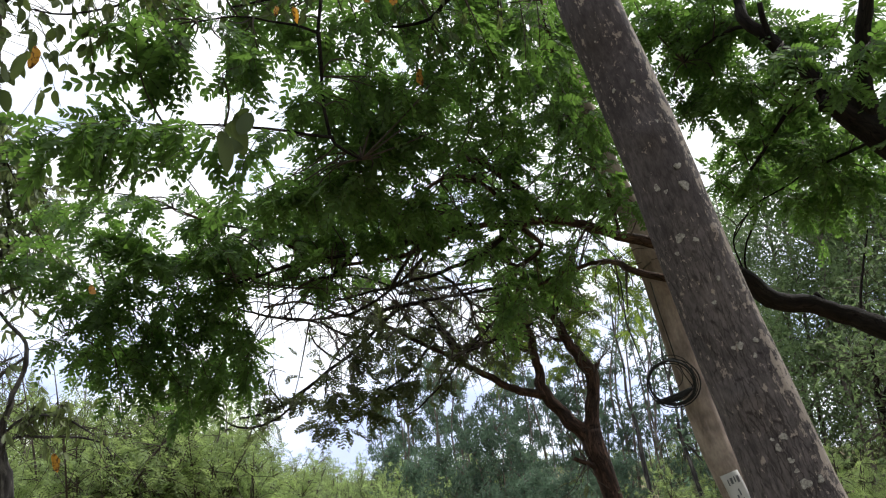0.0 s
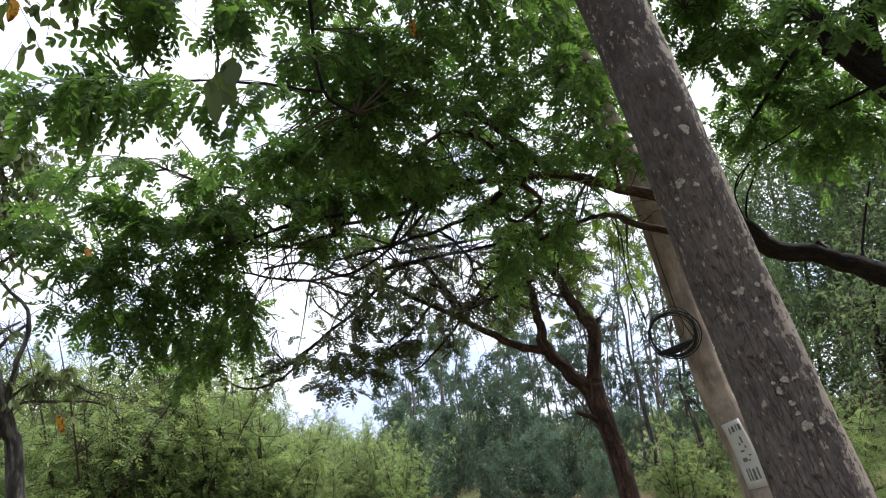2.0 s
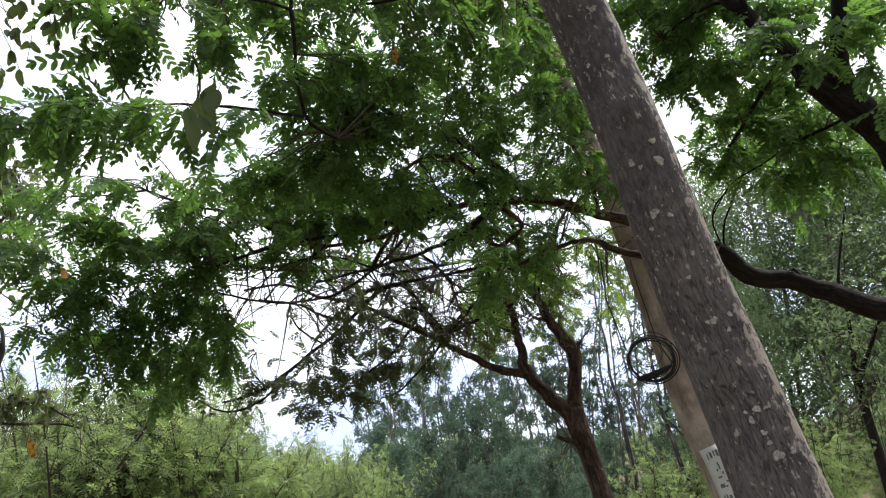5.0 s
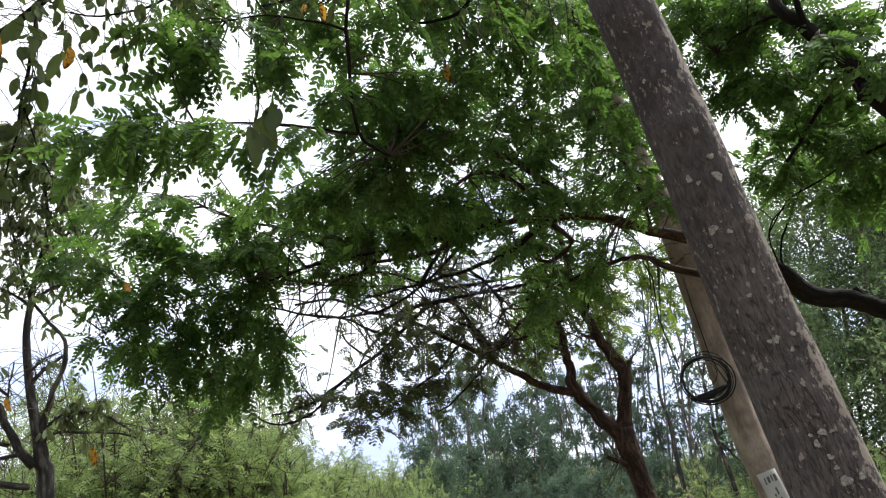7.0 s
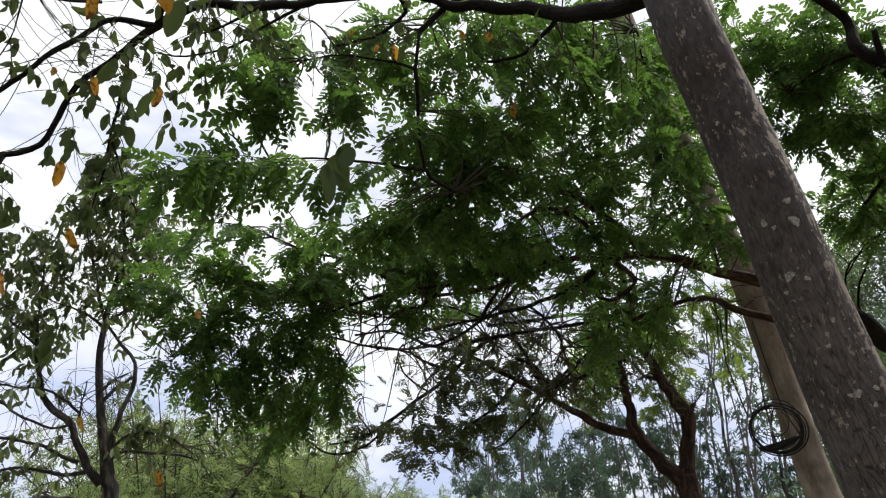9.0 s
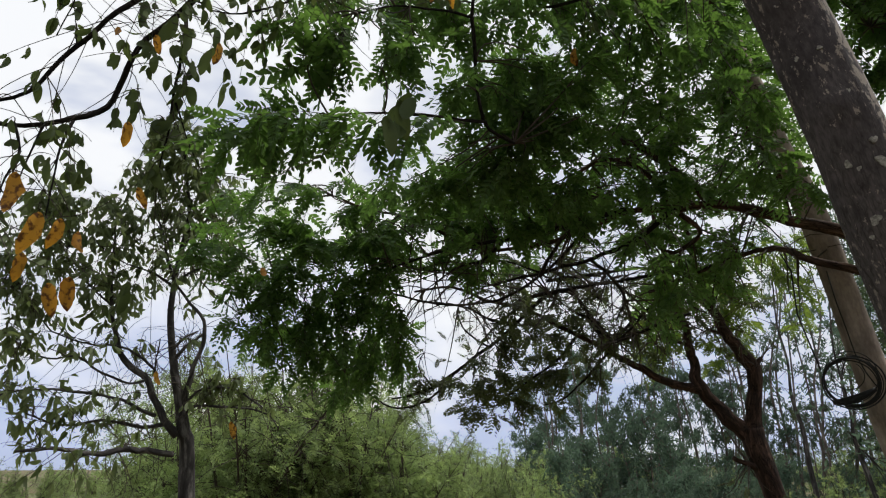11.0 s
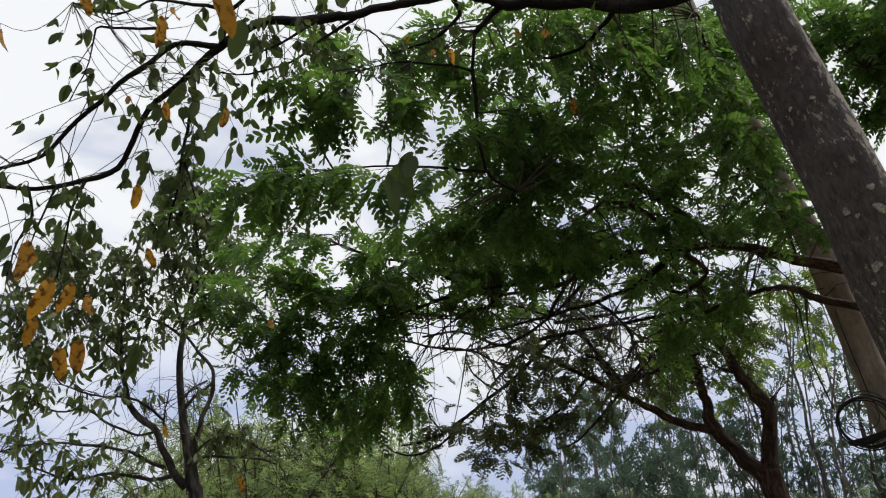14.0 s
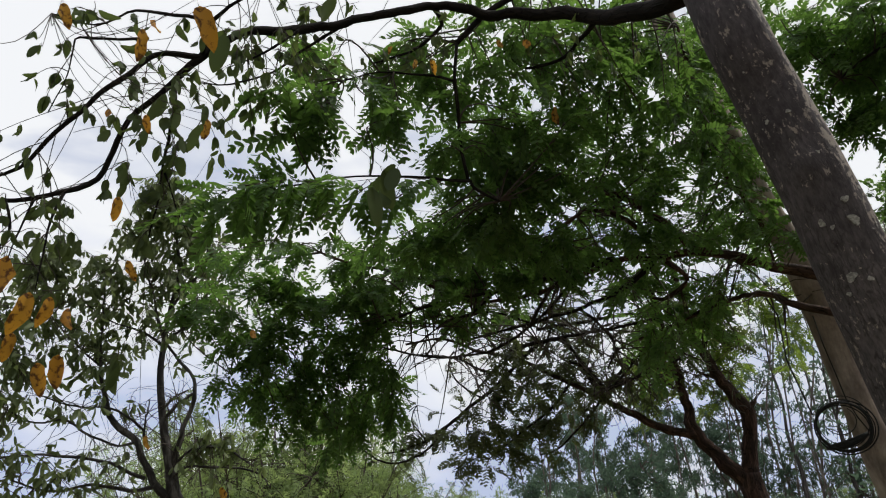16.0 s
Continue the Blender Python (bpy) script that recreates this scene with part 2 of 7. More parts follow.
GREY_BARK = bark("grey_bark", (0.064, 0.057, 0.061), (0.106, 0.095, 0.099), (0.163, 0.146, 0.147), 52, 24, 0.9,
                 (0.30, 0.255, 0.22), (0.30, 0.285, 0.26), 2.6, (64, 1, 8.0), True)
STEM_BARK = bark("upper_stem_bark", (0.052, 0.045, 0.047), (0.090, 0.079, 0.081), (0.135, 0.118, 0.115), 30, 11, 0.8)
PALE_BARK = bark("pale_bark", (0.145, 0.117, 0.102), (0.285, 0.238, 0.208), (0.41, 0.355, 0.315), 11, 2.5, 0.5, None, None, 5.0)
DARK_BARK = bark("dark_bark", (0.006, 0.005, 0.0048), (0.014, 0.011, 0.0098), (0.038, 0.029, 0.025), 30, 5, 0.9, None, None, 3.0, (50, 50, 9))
RED_BARK = bark("reddish_bark", (0.014, 0.009, 0.007), (0.066, 0.041, 0.032), (0.22, 0.136, 0.100), 26, 5, 0.9, None, None, 3.0, (45, 45, 9))
BURNT_BARK = bark("burnt_red_bark", (0.010, 0.007, 0.006), (0.040, 0.025, 0.020), (0.155, 0.090, 0.066), 22, 5, 1.0, None, None, 3.0, (40, 40, 7))
BROWN_BARK = bark("brown_bark", (0.012, 0.011, 0.011), (0.050, 0.047, 0.048), (0.24, 0.228, 0.222), 16, 4, 0.7)
FAR_BARK = bark("far_bark", (0.055, 0.047, 0.043), (0.14, 0.122, 0.112), (0.27, 0.238, 0.215), 10, 1.5, 0.2)
FEATHER_LEAF = leaf("feather_leaf", (0.036, 0.070, 0.031), (0.092, 0.150, 0.062), (0.23, 0.42, 0.07), 0.6)
# sunlight on the forked tree's leaves is put into this paler tint
SUNLIT_TINT = leaf("bright_feather_leaf", (0.05, 0.09, 0.018), (0.12, 0.17, 0.035), (0.34, 0.48, 0.07))
BROAD_LEAF = leaf("broad_leaf", (0.034, 0.055, 0.022), (0.105, 0.135, 0.055), (0.15, 0.20, 0.05), 0.7)
YELLOW_LEAF = leaf("withered_yellow_leaf", (0.36, 0.16, 0.02), (0.56, 0.31, 0.045), (0.70, 0.34, 0.035), 0.6, 0.5, (0.12, 0.05, 0.015))
DROOP_LEAF = leaf("drooping_leaf", (0.052, 0.078, 0.036), (0.20, 0.235, 0.12), (0.29, 0.37, 0.115), 0.5)
SHADY_LEAF = leaf("shady_leaf", (0.058, 0.092, 0.048), (0.175, 0.235, 0.120), (0.27, 0.39, 0.14), 0.5, vary=0.2)
GUM_LEAF = leaf("gum_leaf", (0.034, 0.062, 0.050), (0.108, 0.156, 0.120), (0.16, 0.25, 0.145), 0.5, vary=0.3)
BUSH_LEAF = leaf("bush_leaf", (0.085, 0.128, 0.052), (0.255, 0.335, 0.140), (0.46, 0.60, 0.20), 0.6, vary=0.3)
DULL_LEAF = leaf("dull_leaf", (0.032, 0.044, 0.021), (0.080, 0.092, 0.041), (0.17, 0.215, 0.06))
GRASS = leaf("dry_grass", (0.12, 0.13, 0.04), (0.28, 0.24, 0.10), (0.25, 0.26, 0.08), 0.7)
TWIG = plain("twig_bark", (0.05, 0.036, 0.026), 0.85, 0.4, 30)
LICHEN = plain("pale_lichen", (0.27, 0.258, 0.235), 0.95, 0.6, 120)
PAPER = plain("white_paper", (0.43, 0.42, 0.40), 0.8, 0.08, 14)
INK = plain("faded_ink", (0.085, 0.085, 0.095), 0.6)
RUBBER = plain("black_rubber", (0.005, 0.005, 0.006), 0.8)
EARTH = earth()


# ---- mesh helpers ----
rng = np.random.default_rng(7)


class Soup:
    """Gathers vertices and faces of many pieces into one mesh."""

    def __init__(self):
        self.v, self.f, self.g, self.mi, self.count = [], [], [], [], 0

    def add(self, verts, faces, grain=None, slot=0):
        verts = np.asarray(verts, float)
        self.v.append(verts)
        self.g.append(verts if grain is None else np.asarray(grain, float))
        c = self.count
        self.f.extend([tuple(i + c for i in f) for f in faces])
        self.mi.extend([slot] * len(faces))
        self.count += len(verts)

    def mesh(self, name, materials, smooth=True):
        me = bpy.data.meshes.new(name)
        v = np.concatenate(self.v)
        me.from_pydata(v.tolist(), [], self.f)
        at = me.attributes.new("grain", "FLOAT_VECTOR", "POINT")
        at.data.foreach_set("vector", np.concatenate(self.g).ravel())
        for m in materials:
            me.materials.append(m)
        me.polygons.foreach_set("material_index", self.mi)
        me.polygons.foreach_set("use_smooth", [smooth] * len(me.polygons))
        me.update()
        return me


def part(name, mesh, parent, label=""):
    ob = new(name, mesh)
    ob.parent = parent
    if label:
        ob["label"] = label
    return ob


def thing(name, at, label, category, group=""):
    return tagged(new(name), label, category, group) if at is None else placed(tagged(new(name), label, category, group), at)


def placed(ob, at):
    ob.location = at
    return ob


def unit(v):
    return v / max(1e-9, np.linalg.norm(v))


def curve_points(points, step):
    """A smooth line through (x, y, z, radius) points, with a point about every step metres."""
    p = np.asarray(points, float)
    q = np.vstack([2 * p[0] - p[1], p, 2 * p[-1] - p[-2]])
    out = []
    for i in range(1, len(q) - 2):
        n = max(2, int(np.linalg.norm(q[i + 1, :3] - q[i, :3]) / step))
        for t in np.arange(n) / n:
            a, b, c, d = q[i - 1], q[i], q[i + 1], q[i + 2]
            out.append(0.5 * (2 * b + (c - a) * t + (2 * a - 5 * b + 4 * c - d) * t * t + (3 * b - a - 3 * c + d) * t ** 3))
    out.append(p[-1])
    out = np.array(out)
    out[:, 3] = np.maximum(out[:, 3], 0.0008)
    return out


def tube(soup, line, sides=8, rough=0.0, slot=0, wave=3.0, origin=(0, 0, 0), knots=()):
    """A limb along a line of (x, y, z, radius), with an uneven surface and closed ends."""
    o = np.asarray(origin, float)
    n = len(line)
    c, r = line[:, :3], line[:, 3]
    tan = np.gradient(c, axis=0)
    tan /= np.linalg.norm(tan, axis=1)[:, None]
    ref = np.array([0.0, -1.0, 0.12])
    side = np.cross(tan, ref)
    side /= np.linalg.norm(side, axis=1)[:, None] + 1e-9
    up = np.cross(side, tan)
    ang = np.arange(sides) / sides * 2 * np.pi
    run = np.concatenate([[0], np.cumsum(np.linalg.norm(np.diff(c, axis=0), axis=1))])
    ca, sa = np.cos(ang), np.sin(ang)
    grain = np.stack([r[:, None] * ca, r[:, None] * sa, np.repeat(run[:, None], sides, 1)], -1)
    seed = float(c[0].sum())
    grain[..., 2] += seed % 7
    rr = np.repeat(r[:, None], sides, 1)
    if rough > 0:
        for i in range(n):
            for j in range(sides):
                g = grain[i, j]
                a = noise.noise(Vector((g[0] * wave * 7, g[1] * wave * 7, g[2] * wave)))
                b = noise.noise(Vector((g[0] * wave * 26, g[1] * wave * 26, g[2] * wave * 3)))
                rr[i, j] *= 1 + rough * (a + 0.45 * b)
    for k_run, k_ang, k_size, k_high in knots:
        da = (ang[None, :] - k_ang + np.pi) % (2 * np.pi) - np.pi
        d2 = ((run[:, None] - k_run) ** 2 + (da * r[:, None]) ** 2) / k_size ** 2
        rr += k_high * np.exp(-d2)
    v = c[:, None, :] - o + rr[..., None] * (ca[None, :, None] * side[:, None, :] + sa[None, :, None] * up[:, None, :])
    verts = v.reshape(-1, 3)
    faces = []
    for i in range(n - 1):
        for j in range(sides):
            a, b = i * sides + j, i * sides + (j + 1) % sides
            faces.append((a, b, b + sides, a + sides))
    faces.append(tuple(range(sides - 1, -1, -1)))
    faces.append(tuple((n - 1) * sides + j for j in range(sides)))
    soup.add(verts, faces, grain.reshape(-1, 3), slot)
    return c, r, side, up, run


def crooked(line, much=0.5):
    """Small bends in a limb, as wood grows them; the ends stay where they are."""
    out = line.copy()
    run = np.concatenate([[0], np.cumsum(np.linalg.norm(np.diff(line[:, :3], axis=0), axis=1))])
    seed = float(line[0, :3].sum()) * 3.1
    for i in range(len(line)):
        ease = min(1.0, 4 * run[i] / (run[-1] + 1e-6), 4 * (run[-1] - run[i]) / (run[-1] + 1e-6))
        amp = ease * (0.008 + much * line[i, 3])
        for a in range(3):
            out[i, a] += amp * (noise.noise(Vector((run[i] * 5.0, seed, 9.1 * a))) + 0.5 * noise.noise(Vector((run[i] * 13.0, seed, 4.7 * a))))
        out[i, 3] *= 1 + 0.16 * noise.noise(Vector((run[i] * 7.0, seed, 31.0)))
    return out


def simple_tube(soup, pts, r0, r1, sides=3, slot=0, origin=(0, 0, 0)):
    p = np.asarray(pts, float)
    rad = np.linspace(r0, r1, len(p))
    tube(soup, np.column_stack([p, rad]), sides, 0, slot, 3.0, origin)


# ---- leaves ----
def leaflet(length, width, fold=0.15):
    """A blunt oval, folded a little along its middle line."""
    v = np.array([(0, 0, 0), (0.12, 0.30, 0.6), (0.45, 0.50, 1), (0.86, 0.34, 0.7), (1, 0, 0), (0.86, -0.34, 0.7), (0.45, -0.50, 1), (0.12, -0.30, 0.6)], float)
    v = v * (length, width, fold * width)
    return v, [(0, 4, 3, 2, 1), (0, 7, 6, 5, 4)]


def turn_z(v, a):
    c, s = math.cos(a), math.sin(a)
    return v @ np.array([[c, s, 0], [-s, c, 0], [0, 0, 1]])


def turn_x(v, a):
    c, s = math.cos(a), math.sin(a)
    return v @ np.array([[1, 0, 0], [0, c, s], [0, -s, c]])


def frond(length, pairs, size, droop, r):
    """A feathered leaf along +x: a thin stalk with pairs of leaflets; two slots: leaf, stalk."""
    s = Soup()
    xs = np.linspace(0, 1, 5)
    line = np.column_stack([xs * length, 0 * xs, -droop * length * xs ** 2])
    simple_tube(s, line, 0.0016, 0.0007, 3, 1)
    for i in range(pairs):
        u = 0.2 + 0.78 * i / (pairs - 1)
        base = np.array([u * length, 0, -droop * length * u * u])
        k = size * (0.72 + 0.5 * math.sin(math.pi * min(1, 0.18 + 0.75 * u))) * r.uniform(0.9, 1.1)
        for sg in (-1, 1):
            v, f = leaflet(k, k * 0.46, r.uniform(-0.25, 0.3))
            v = turn_x(v, r.normal(0, 0.25))
            a = radians(r.uniform(52, 68) - 22 * u)
            v[:, 2] -= v[:, 0] * r.uniform(0.0, 0.3)
            s.add(turn_z(v, sg * a) + base, f)
    v, f = leaflet(size * 0.9, size * 0.44)
    s.add(v + [length, 0, -droop * length], f)
    return s


def broad(length, width, curl, fold, r, ragged=0.0):
    """A broad oval leaf along +x with a stalk, a folded middle and a drooping tip; two slots: blade, stalk."""
    s = Soup()
    stalk = length * 0.22
    simple_tube(s, [(0, 0, 0), (stalk * 0.5, 0, 0.004), (stalk, 0, 0)], 0.0013, 0.001, 3, 1)
    us = np.array([0.0, 0.07, 0.22, 0.42, 0.62, 0.79, 0.91, 1.0])
    half = width / 2 * np.array([0.08, 0.50, 0.88, 1.0, 0.95, 0.76, 0.44, 0.05])
    ws = np.array([-1, -0.5, 0, 0.5, 1.0])
    rag = r.uniform(1 - ragged, 1 + 0.3 * ragged, (8, 2))
    lean_ = r.normal(0, 0.10)
    v = []
    for u, hw, g in zip(us, half, rag):
        for w in ws * np.where(ws < 0, g[0], g[1]):
            wav = 0.05 * width * math.sin(9 * u + 3 * w) * abs(w)
            v.append((stalk + u * length, w * hw + lean_ * length * u * u, fold * abs(w) ** 1.4 * hw - curl * length * u * u + wav))
    f = [(i * 5 + j, i * 5 + j + 1, i * 5 + j + 6, i * 5 + j + 5) for i in range(7) for j in range(4)]
    s.add(v, f)
    return s


def soup_arrays(s):
    return np.concatenate(s.v), s.f, s.mi


def frames_of(direction, roll):
    """Rotation matrices whose x axis goes along the directions, with z as far up as it can, turned by roll."""
    d = direction / np.linalg.norm(direction, axis=1)[:, None]
    up = np.tile([0.0, 0.0, 1.0], (len(d), 1))
    up[np.abs(d[:, 2]) > 0.97] = (0, 1, 0)
    y = np.cross(up, d)
    y /= np.linalg.norm(y, axis=1)[:, None]
    z = np.cross(d, y)
    c, s = np.cos(roll)[:, None], np.sin(roll)[:, None]
    y2, z2 = c * y + s * z, c * z - s * y
    return np.stack([d, y2, z2], -1)


def scatter(name, templates, pos, direction, roll, scale, materials):
    """One mesh of many leaves: every template at its share of the places."""
    allv, loops, starts, mis, base, lcount = [], [], [], [], 0, 0
    rot3 = frames_of(direction, roll)
    pick = np.arange(len(pos)) % len(templates)
    for ti, tpl in enumerate(templates):
        tv, tf, tm = soup_arrays(tpl)
        sel = np.where(pick == ti)[0]
        if not len(sel):
            continue
        v = np.einsum("nij,kj->nki", rot3[sel], tv) * scale[sel][:, None, None] + pos[sel][:, None, :]
        allv.append(v.reshape(-1, 3))
        flat = np.concatenate([np.array(f) for f in tf])
        size = np.array([len(f) for f in tf])
        offs = base + np.arange(len(sel)) * len(tv)
        loops.append((flat[None, :] + offs[:, None]).ravel())
        st = np.concatenate([[0], np.cumsum(size)[:-1]])
        starts.append((st[None, :] + lcount + np.arange(len(sel))[:, None] * len(flat)).ravel())
        mis.append(np.tile(np.array(tm), len(sel)))
        base += len(sel) * len(tv)
        lcount += len(sel) * len(flat)
    v, lo, st, mi = (np.concatenate(a) for a in (allv, loops, starts, mis))
    me = bpy.data.meshes.new(name)
    me.vertices.add(len(v))
    me.vertices.foreach_set("co", v.ravel())
    me.loops.add(len(lo))
    me.loops.foreach_set("vertex_index", lo.astype(np.int32))
    me.polygons.add(len(st))
    me.polygons.foreach_set("loop_start", st.astype(np.int32))
    for m in materials:
        me.materials.append(m)
    me.polygons.foreach_set("material_index", mi.astype(np.int32))
    me.update(calc_edges=True)
    me.validate()
    return me


FRONDS = [frond(rng.uniform(0.20, 0.25), 8, 0.046, d, rng) for d in (0.2, 0.35, 0.45, 0.3, 0.55, 0.15)]
FINE_FRONDS = [frond(rng.uniform(0.18, 0.23), 7, 0.043, d, rng) for d in (0.1, 0.25, 0.4, 0.2, 0.5, 0.05)]
BROADS = [broad(0.13, w, c, f, rng, 0.06) for w, c, f in ((0.064, 0.2, 0.12), (0.074, 0.35, 0.25), (0.060, 0.1, 0.1), (0.068, 0.45, 0.2), (0.064, 0.6, 0.35))]
DROOPS = [broad(0.12, 0.046, c, f, rng, 0.12) for c, f in ((0.15, 0.3), (0.3, 0.4), (0.05, 0.15), (0.4, 0.3))]
LONGS = [broad(0.13, w, c, f, rng, 0.04) for w, c, f in ((0.050, 0.10, 0.2), (0.046, 0.2, 0.3), (0.054, 0.05, 0.1))]
GOLDS = [broad(0.13, 0.060, c, f, rng, 0.3) for c, f in ((0.2, 0.3), (0.35, 0.5), (0.1, 0.4), (0.45, 0.6), (0.15, 0.2))]


class Leafage:
    """Places for the leaves of one tree: position, direction, roll and scale of each."""

    def __init__(self):
        self.rows = []

    def put(self, pos, direction, roll, scale):
        self.rows.append((*pos, *direction, roll, scale))

    def arrays(self, keep=None):
        a = np.array(self.rows if keep is None else self.rows[keep])
        return a[:, :3], a[:, 3:6], a[:, 6], a[:, 7]


def clump_twigs(soup, leaves, clumps, lines, dense=1.0, spread=0.8, droop=0.35, slot=0, reach=1.2, feed=0.006):
    """Every clump hangs on a twig that leaves the nearest limb; its leaves stand round the twig's end."""
    limb = np.concatenate([l[:, :3] for l in lines])
    for x, y, z, r in clumps:
        c = np.array([x, y, z])
        near = limb[np.argmin(np.linalg.norm(limb - c, axis=1))]
        way = c - near
        dist = np.linalg.norm(way)
        if dist > reach:
            near = c - way / dist * reach * rng.uniform(0.6, 1.0)
            near = limb[np.argmin(np.linalg.norm(limb - near, axis=1))]
        bend = np.array([*rng.normal(0, 0.12, 2), rng.uniform(0.0, 0.2)]) * dist
        t = np.linspace(0, 1, 7)[:, None]
        main = near * (1 - t) + c * t + bend * np.sin(np.pi * t)
        simple_tube(soup, main, feed, 0.003, 5, slot)
        count = max(2, int(round((r / 0.2) ** 2 * 3.2 * dense)))
        for _ in range(count):
            out = unit(rng.normal(0, 1, 3) * (1, 1, 0.6))
            start = main[rng.integers(3, 7)]
            end = c + out * r * rng.uniform(0.5, 1.3) + (0, 0, -droop * 0.2 * r)
            mid = (start + end) / 2 + (0, 0, 0.15 * r)
            tt = np.linspace(0, 1, 5)[:, None]
            tw = (1 - tt) ** 2 * start + 2 * tt * (1 - tt) * mid + tt ** 2 * end
            simple_tube(soup, tw, 0.0028, 0.0012, 3, slot)
            along = unit(tw[-1] - tw[-2])
            k = int(rng.integers(5, 8))
            for i in range(k):
                u = 0.25 + 0.75 * i / (k - 1)
                pos = tw[0] * (1 - u) ** 2 + 2 * u * (1 - u) * mid + u * u * tw[-1]
                sidew = unit(np.cross(along, (0, 0, 1.0))) * (1 if i % 2 else -1)
                d = unit(along * 0.6 + sidew * spread * (1.15 - 0.6 * u) + rng.normal(0, 0.25, 3) + (0, 0, -droop * rng.uniform(0.2, 1.2)))
                leaves.put(pos, d, rng.normal(0, 0.6), rng.uniform(0.75, 1.2))


def along(boughs):
    """Clumps strung along boughs of (start, end, radius, count)."""
    out = []
    for x0, y0, z0, x1, y1, z1, r, count in boughs:
        for i in range(count):
            p = np.array((x0, y0, z0)) + (np.array((x1, y1, z1)) - (x0, y0, z0)) * ((i + rng.uniform(0.2, 0.8)) / count)
            out.append((*(p + rng.normal(0, 0.35 * r, 3)), r * rng.uniform(0.8, 1.2)))
    return out


def frond_twigs(soup, leaves, twigs):
    """Open twigs from (start) to (end) that carry a number of pairs of feathered leaves, which hang a little."""
    for x0, y0, z0, x1, y1, z1, count in twigs:
        a, b = np.array((x0, y0, z0)), np.array((x1, y1, z1))
        ln, ahead = np.linalg.norm(b - a), unit(b - a)
        t = np.linspace(0, 1, 8)[:, None]
        line = a + (b - a) * t + np.array([0, 0, 0.05 * ln]) * np.sin(np.pi * t) + rng.normal(0, 0.02 * ln, 3) * np.sin(5 * t)
        simple_tube(soup, line, 0.0035, 0.0015, 4)
        across = unit(np.cross(ahead, (0, 0, 1.0)))
        for i in range(count):
            q = line[int((i + rng.uniform(0.1, 0.9)) / count * 7)]
            for sg in (-1, 1):
                if rng.uniform() < 0.9:
                    d = unit(0.45 * ahead + sg * across * rng.uniform(0.4, 0.9) + rng.normal(0, 0.25, 3) + (0, 0, -rng.uniform(0.1, 0.9)))
                    leaves.put(q, d, rng.normal(0, 0.5), rng.uniform(0.65, 1.0))
        leaves.put(line[-1], unit(ahead + rng.normal(0, 0.3, 3)), rng.normal(0, 0.5), rng.uniform(0.8, 1.0))


def side_twigs(soup, leaves, line, count, length, tip_count, droop, start=0.25, size=(0.8, 1.2), up=0.2, r0=0.004, hang=1.0, bend=0.05, first=0.35):
    """Fine twigs along a limb with leaves that hang from them in pairs."""
    for _ in range(count):
        i = int(rng.uniform(start, 1.0) * (len(line) - 2))
        p = line[i, :3]
        d = unit(rng.normal(0, 1, 3) + (0, 0, up))
        ln = length * rng.uniform(0.5, 1.2)
        t = np.linspace(0, 1, 8)[:, None]
        tw = p + d * ln * t + np.array([0, 0, -droop * ln]) * t ** 2 + rng.normal(0, bend * ln, 3) * np.sin(3 * t) + rng.normal(0, 0.5 * bend * ln, 3) * np.sin(6 * t)
        simple_tube(soup, tw, min(r0, line[i, 3]), 0.0012, 3)
        for j in range(tip_count):
            u = rng.uniform(first, 1.0)
            q = tw[int(u * 7)]
            dd = unit(rng.normal(0, 0.3 + 0.5 * (1 - hang), 3) + (0, 0, -hang))
            leaves.put(q, dd, rng.uniform(-3, 3), rng.uniform(*size))


def crown_part(tree, leaves, templates, materials, singles, leaf_name="leaf", label="", chosen=None):
    """The leaves of a tree: the chosen ones each an object, the others joined."""
    rows = np.array(leaves.rows)
    order = np.argsort(np.linalg.norm(rows[:, :3] - np.array([0, 0, 1.6]), axis=1)) if chosen is None else chosen
    rows = rows[order]
    single, rest = rows[:singles], rows[singles:]
    org = np.array(tree.location)
    if len(rest):
        me = scatter("crown", templates, rest[:, :3] - org, rest[:, 3:6], rest[:, 6], rest[:, 7], materials)
        ob = part("crown", me, tree, label)
        ob["kind"] = "stuff"
    if len(single):
        meshes = [t.mesh(leaf_name, materials) for t in templates]
        rot3 = frames_of(single[:, 3:6], single[:, 6])
        for i, row in enumerate(single):
            ob = part(leaf_name, meshes[i % len(meshes)], tree)
            m = Matrix([[*rot3[i][a] * row[7], row[a] - org[a]] for a in range(3)] + [[0, 0, 0, 1]])
            ob.matrix_basis = m


# ---- ground ----
def ground():
    s = Soup()
    xs = np.concatenate([[-2500, -600, -200, -80], np.linspace(-40, 40, 81), [80, 200, 600, 2500]])
    ys = np.concatenate([[-2500, -600, -150, -40], np.linspace(-20, 60, 81), [90, 200, 600, 2500]])
    v = []
    for y in ys:
        for x in xs:
            flat = math.exp(-(x * x + y * y) / 9)
            z = 0.10 * noise.noise(Vector((x * 0.25, y * 0.25, 0))) + 0.04 * noise.noise(Vector((x * 1.3, y * 1.3, 3)))
            v.append((x, y, z * (1 - flat) if abs(x) < 60 and abs(y) < 80 else 0.0))
    nx = len(xs)
    f = [(j * nx + i, j * nx + i + 1, (j + 1) * nx + i + 1, (j + 1) * nx + i) for j in range(len(ys) - 1) for i in range(nx - 1)]
    s.add(v, f)
    tagged(new("ground", s.mesh("ground", [EARTH])), "dry earth and thin grass under the trees", "ground", "", "structure")


ground()


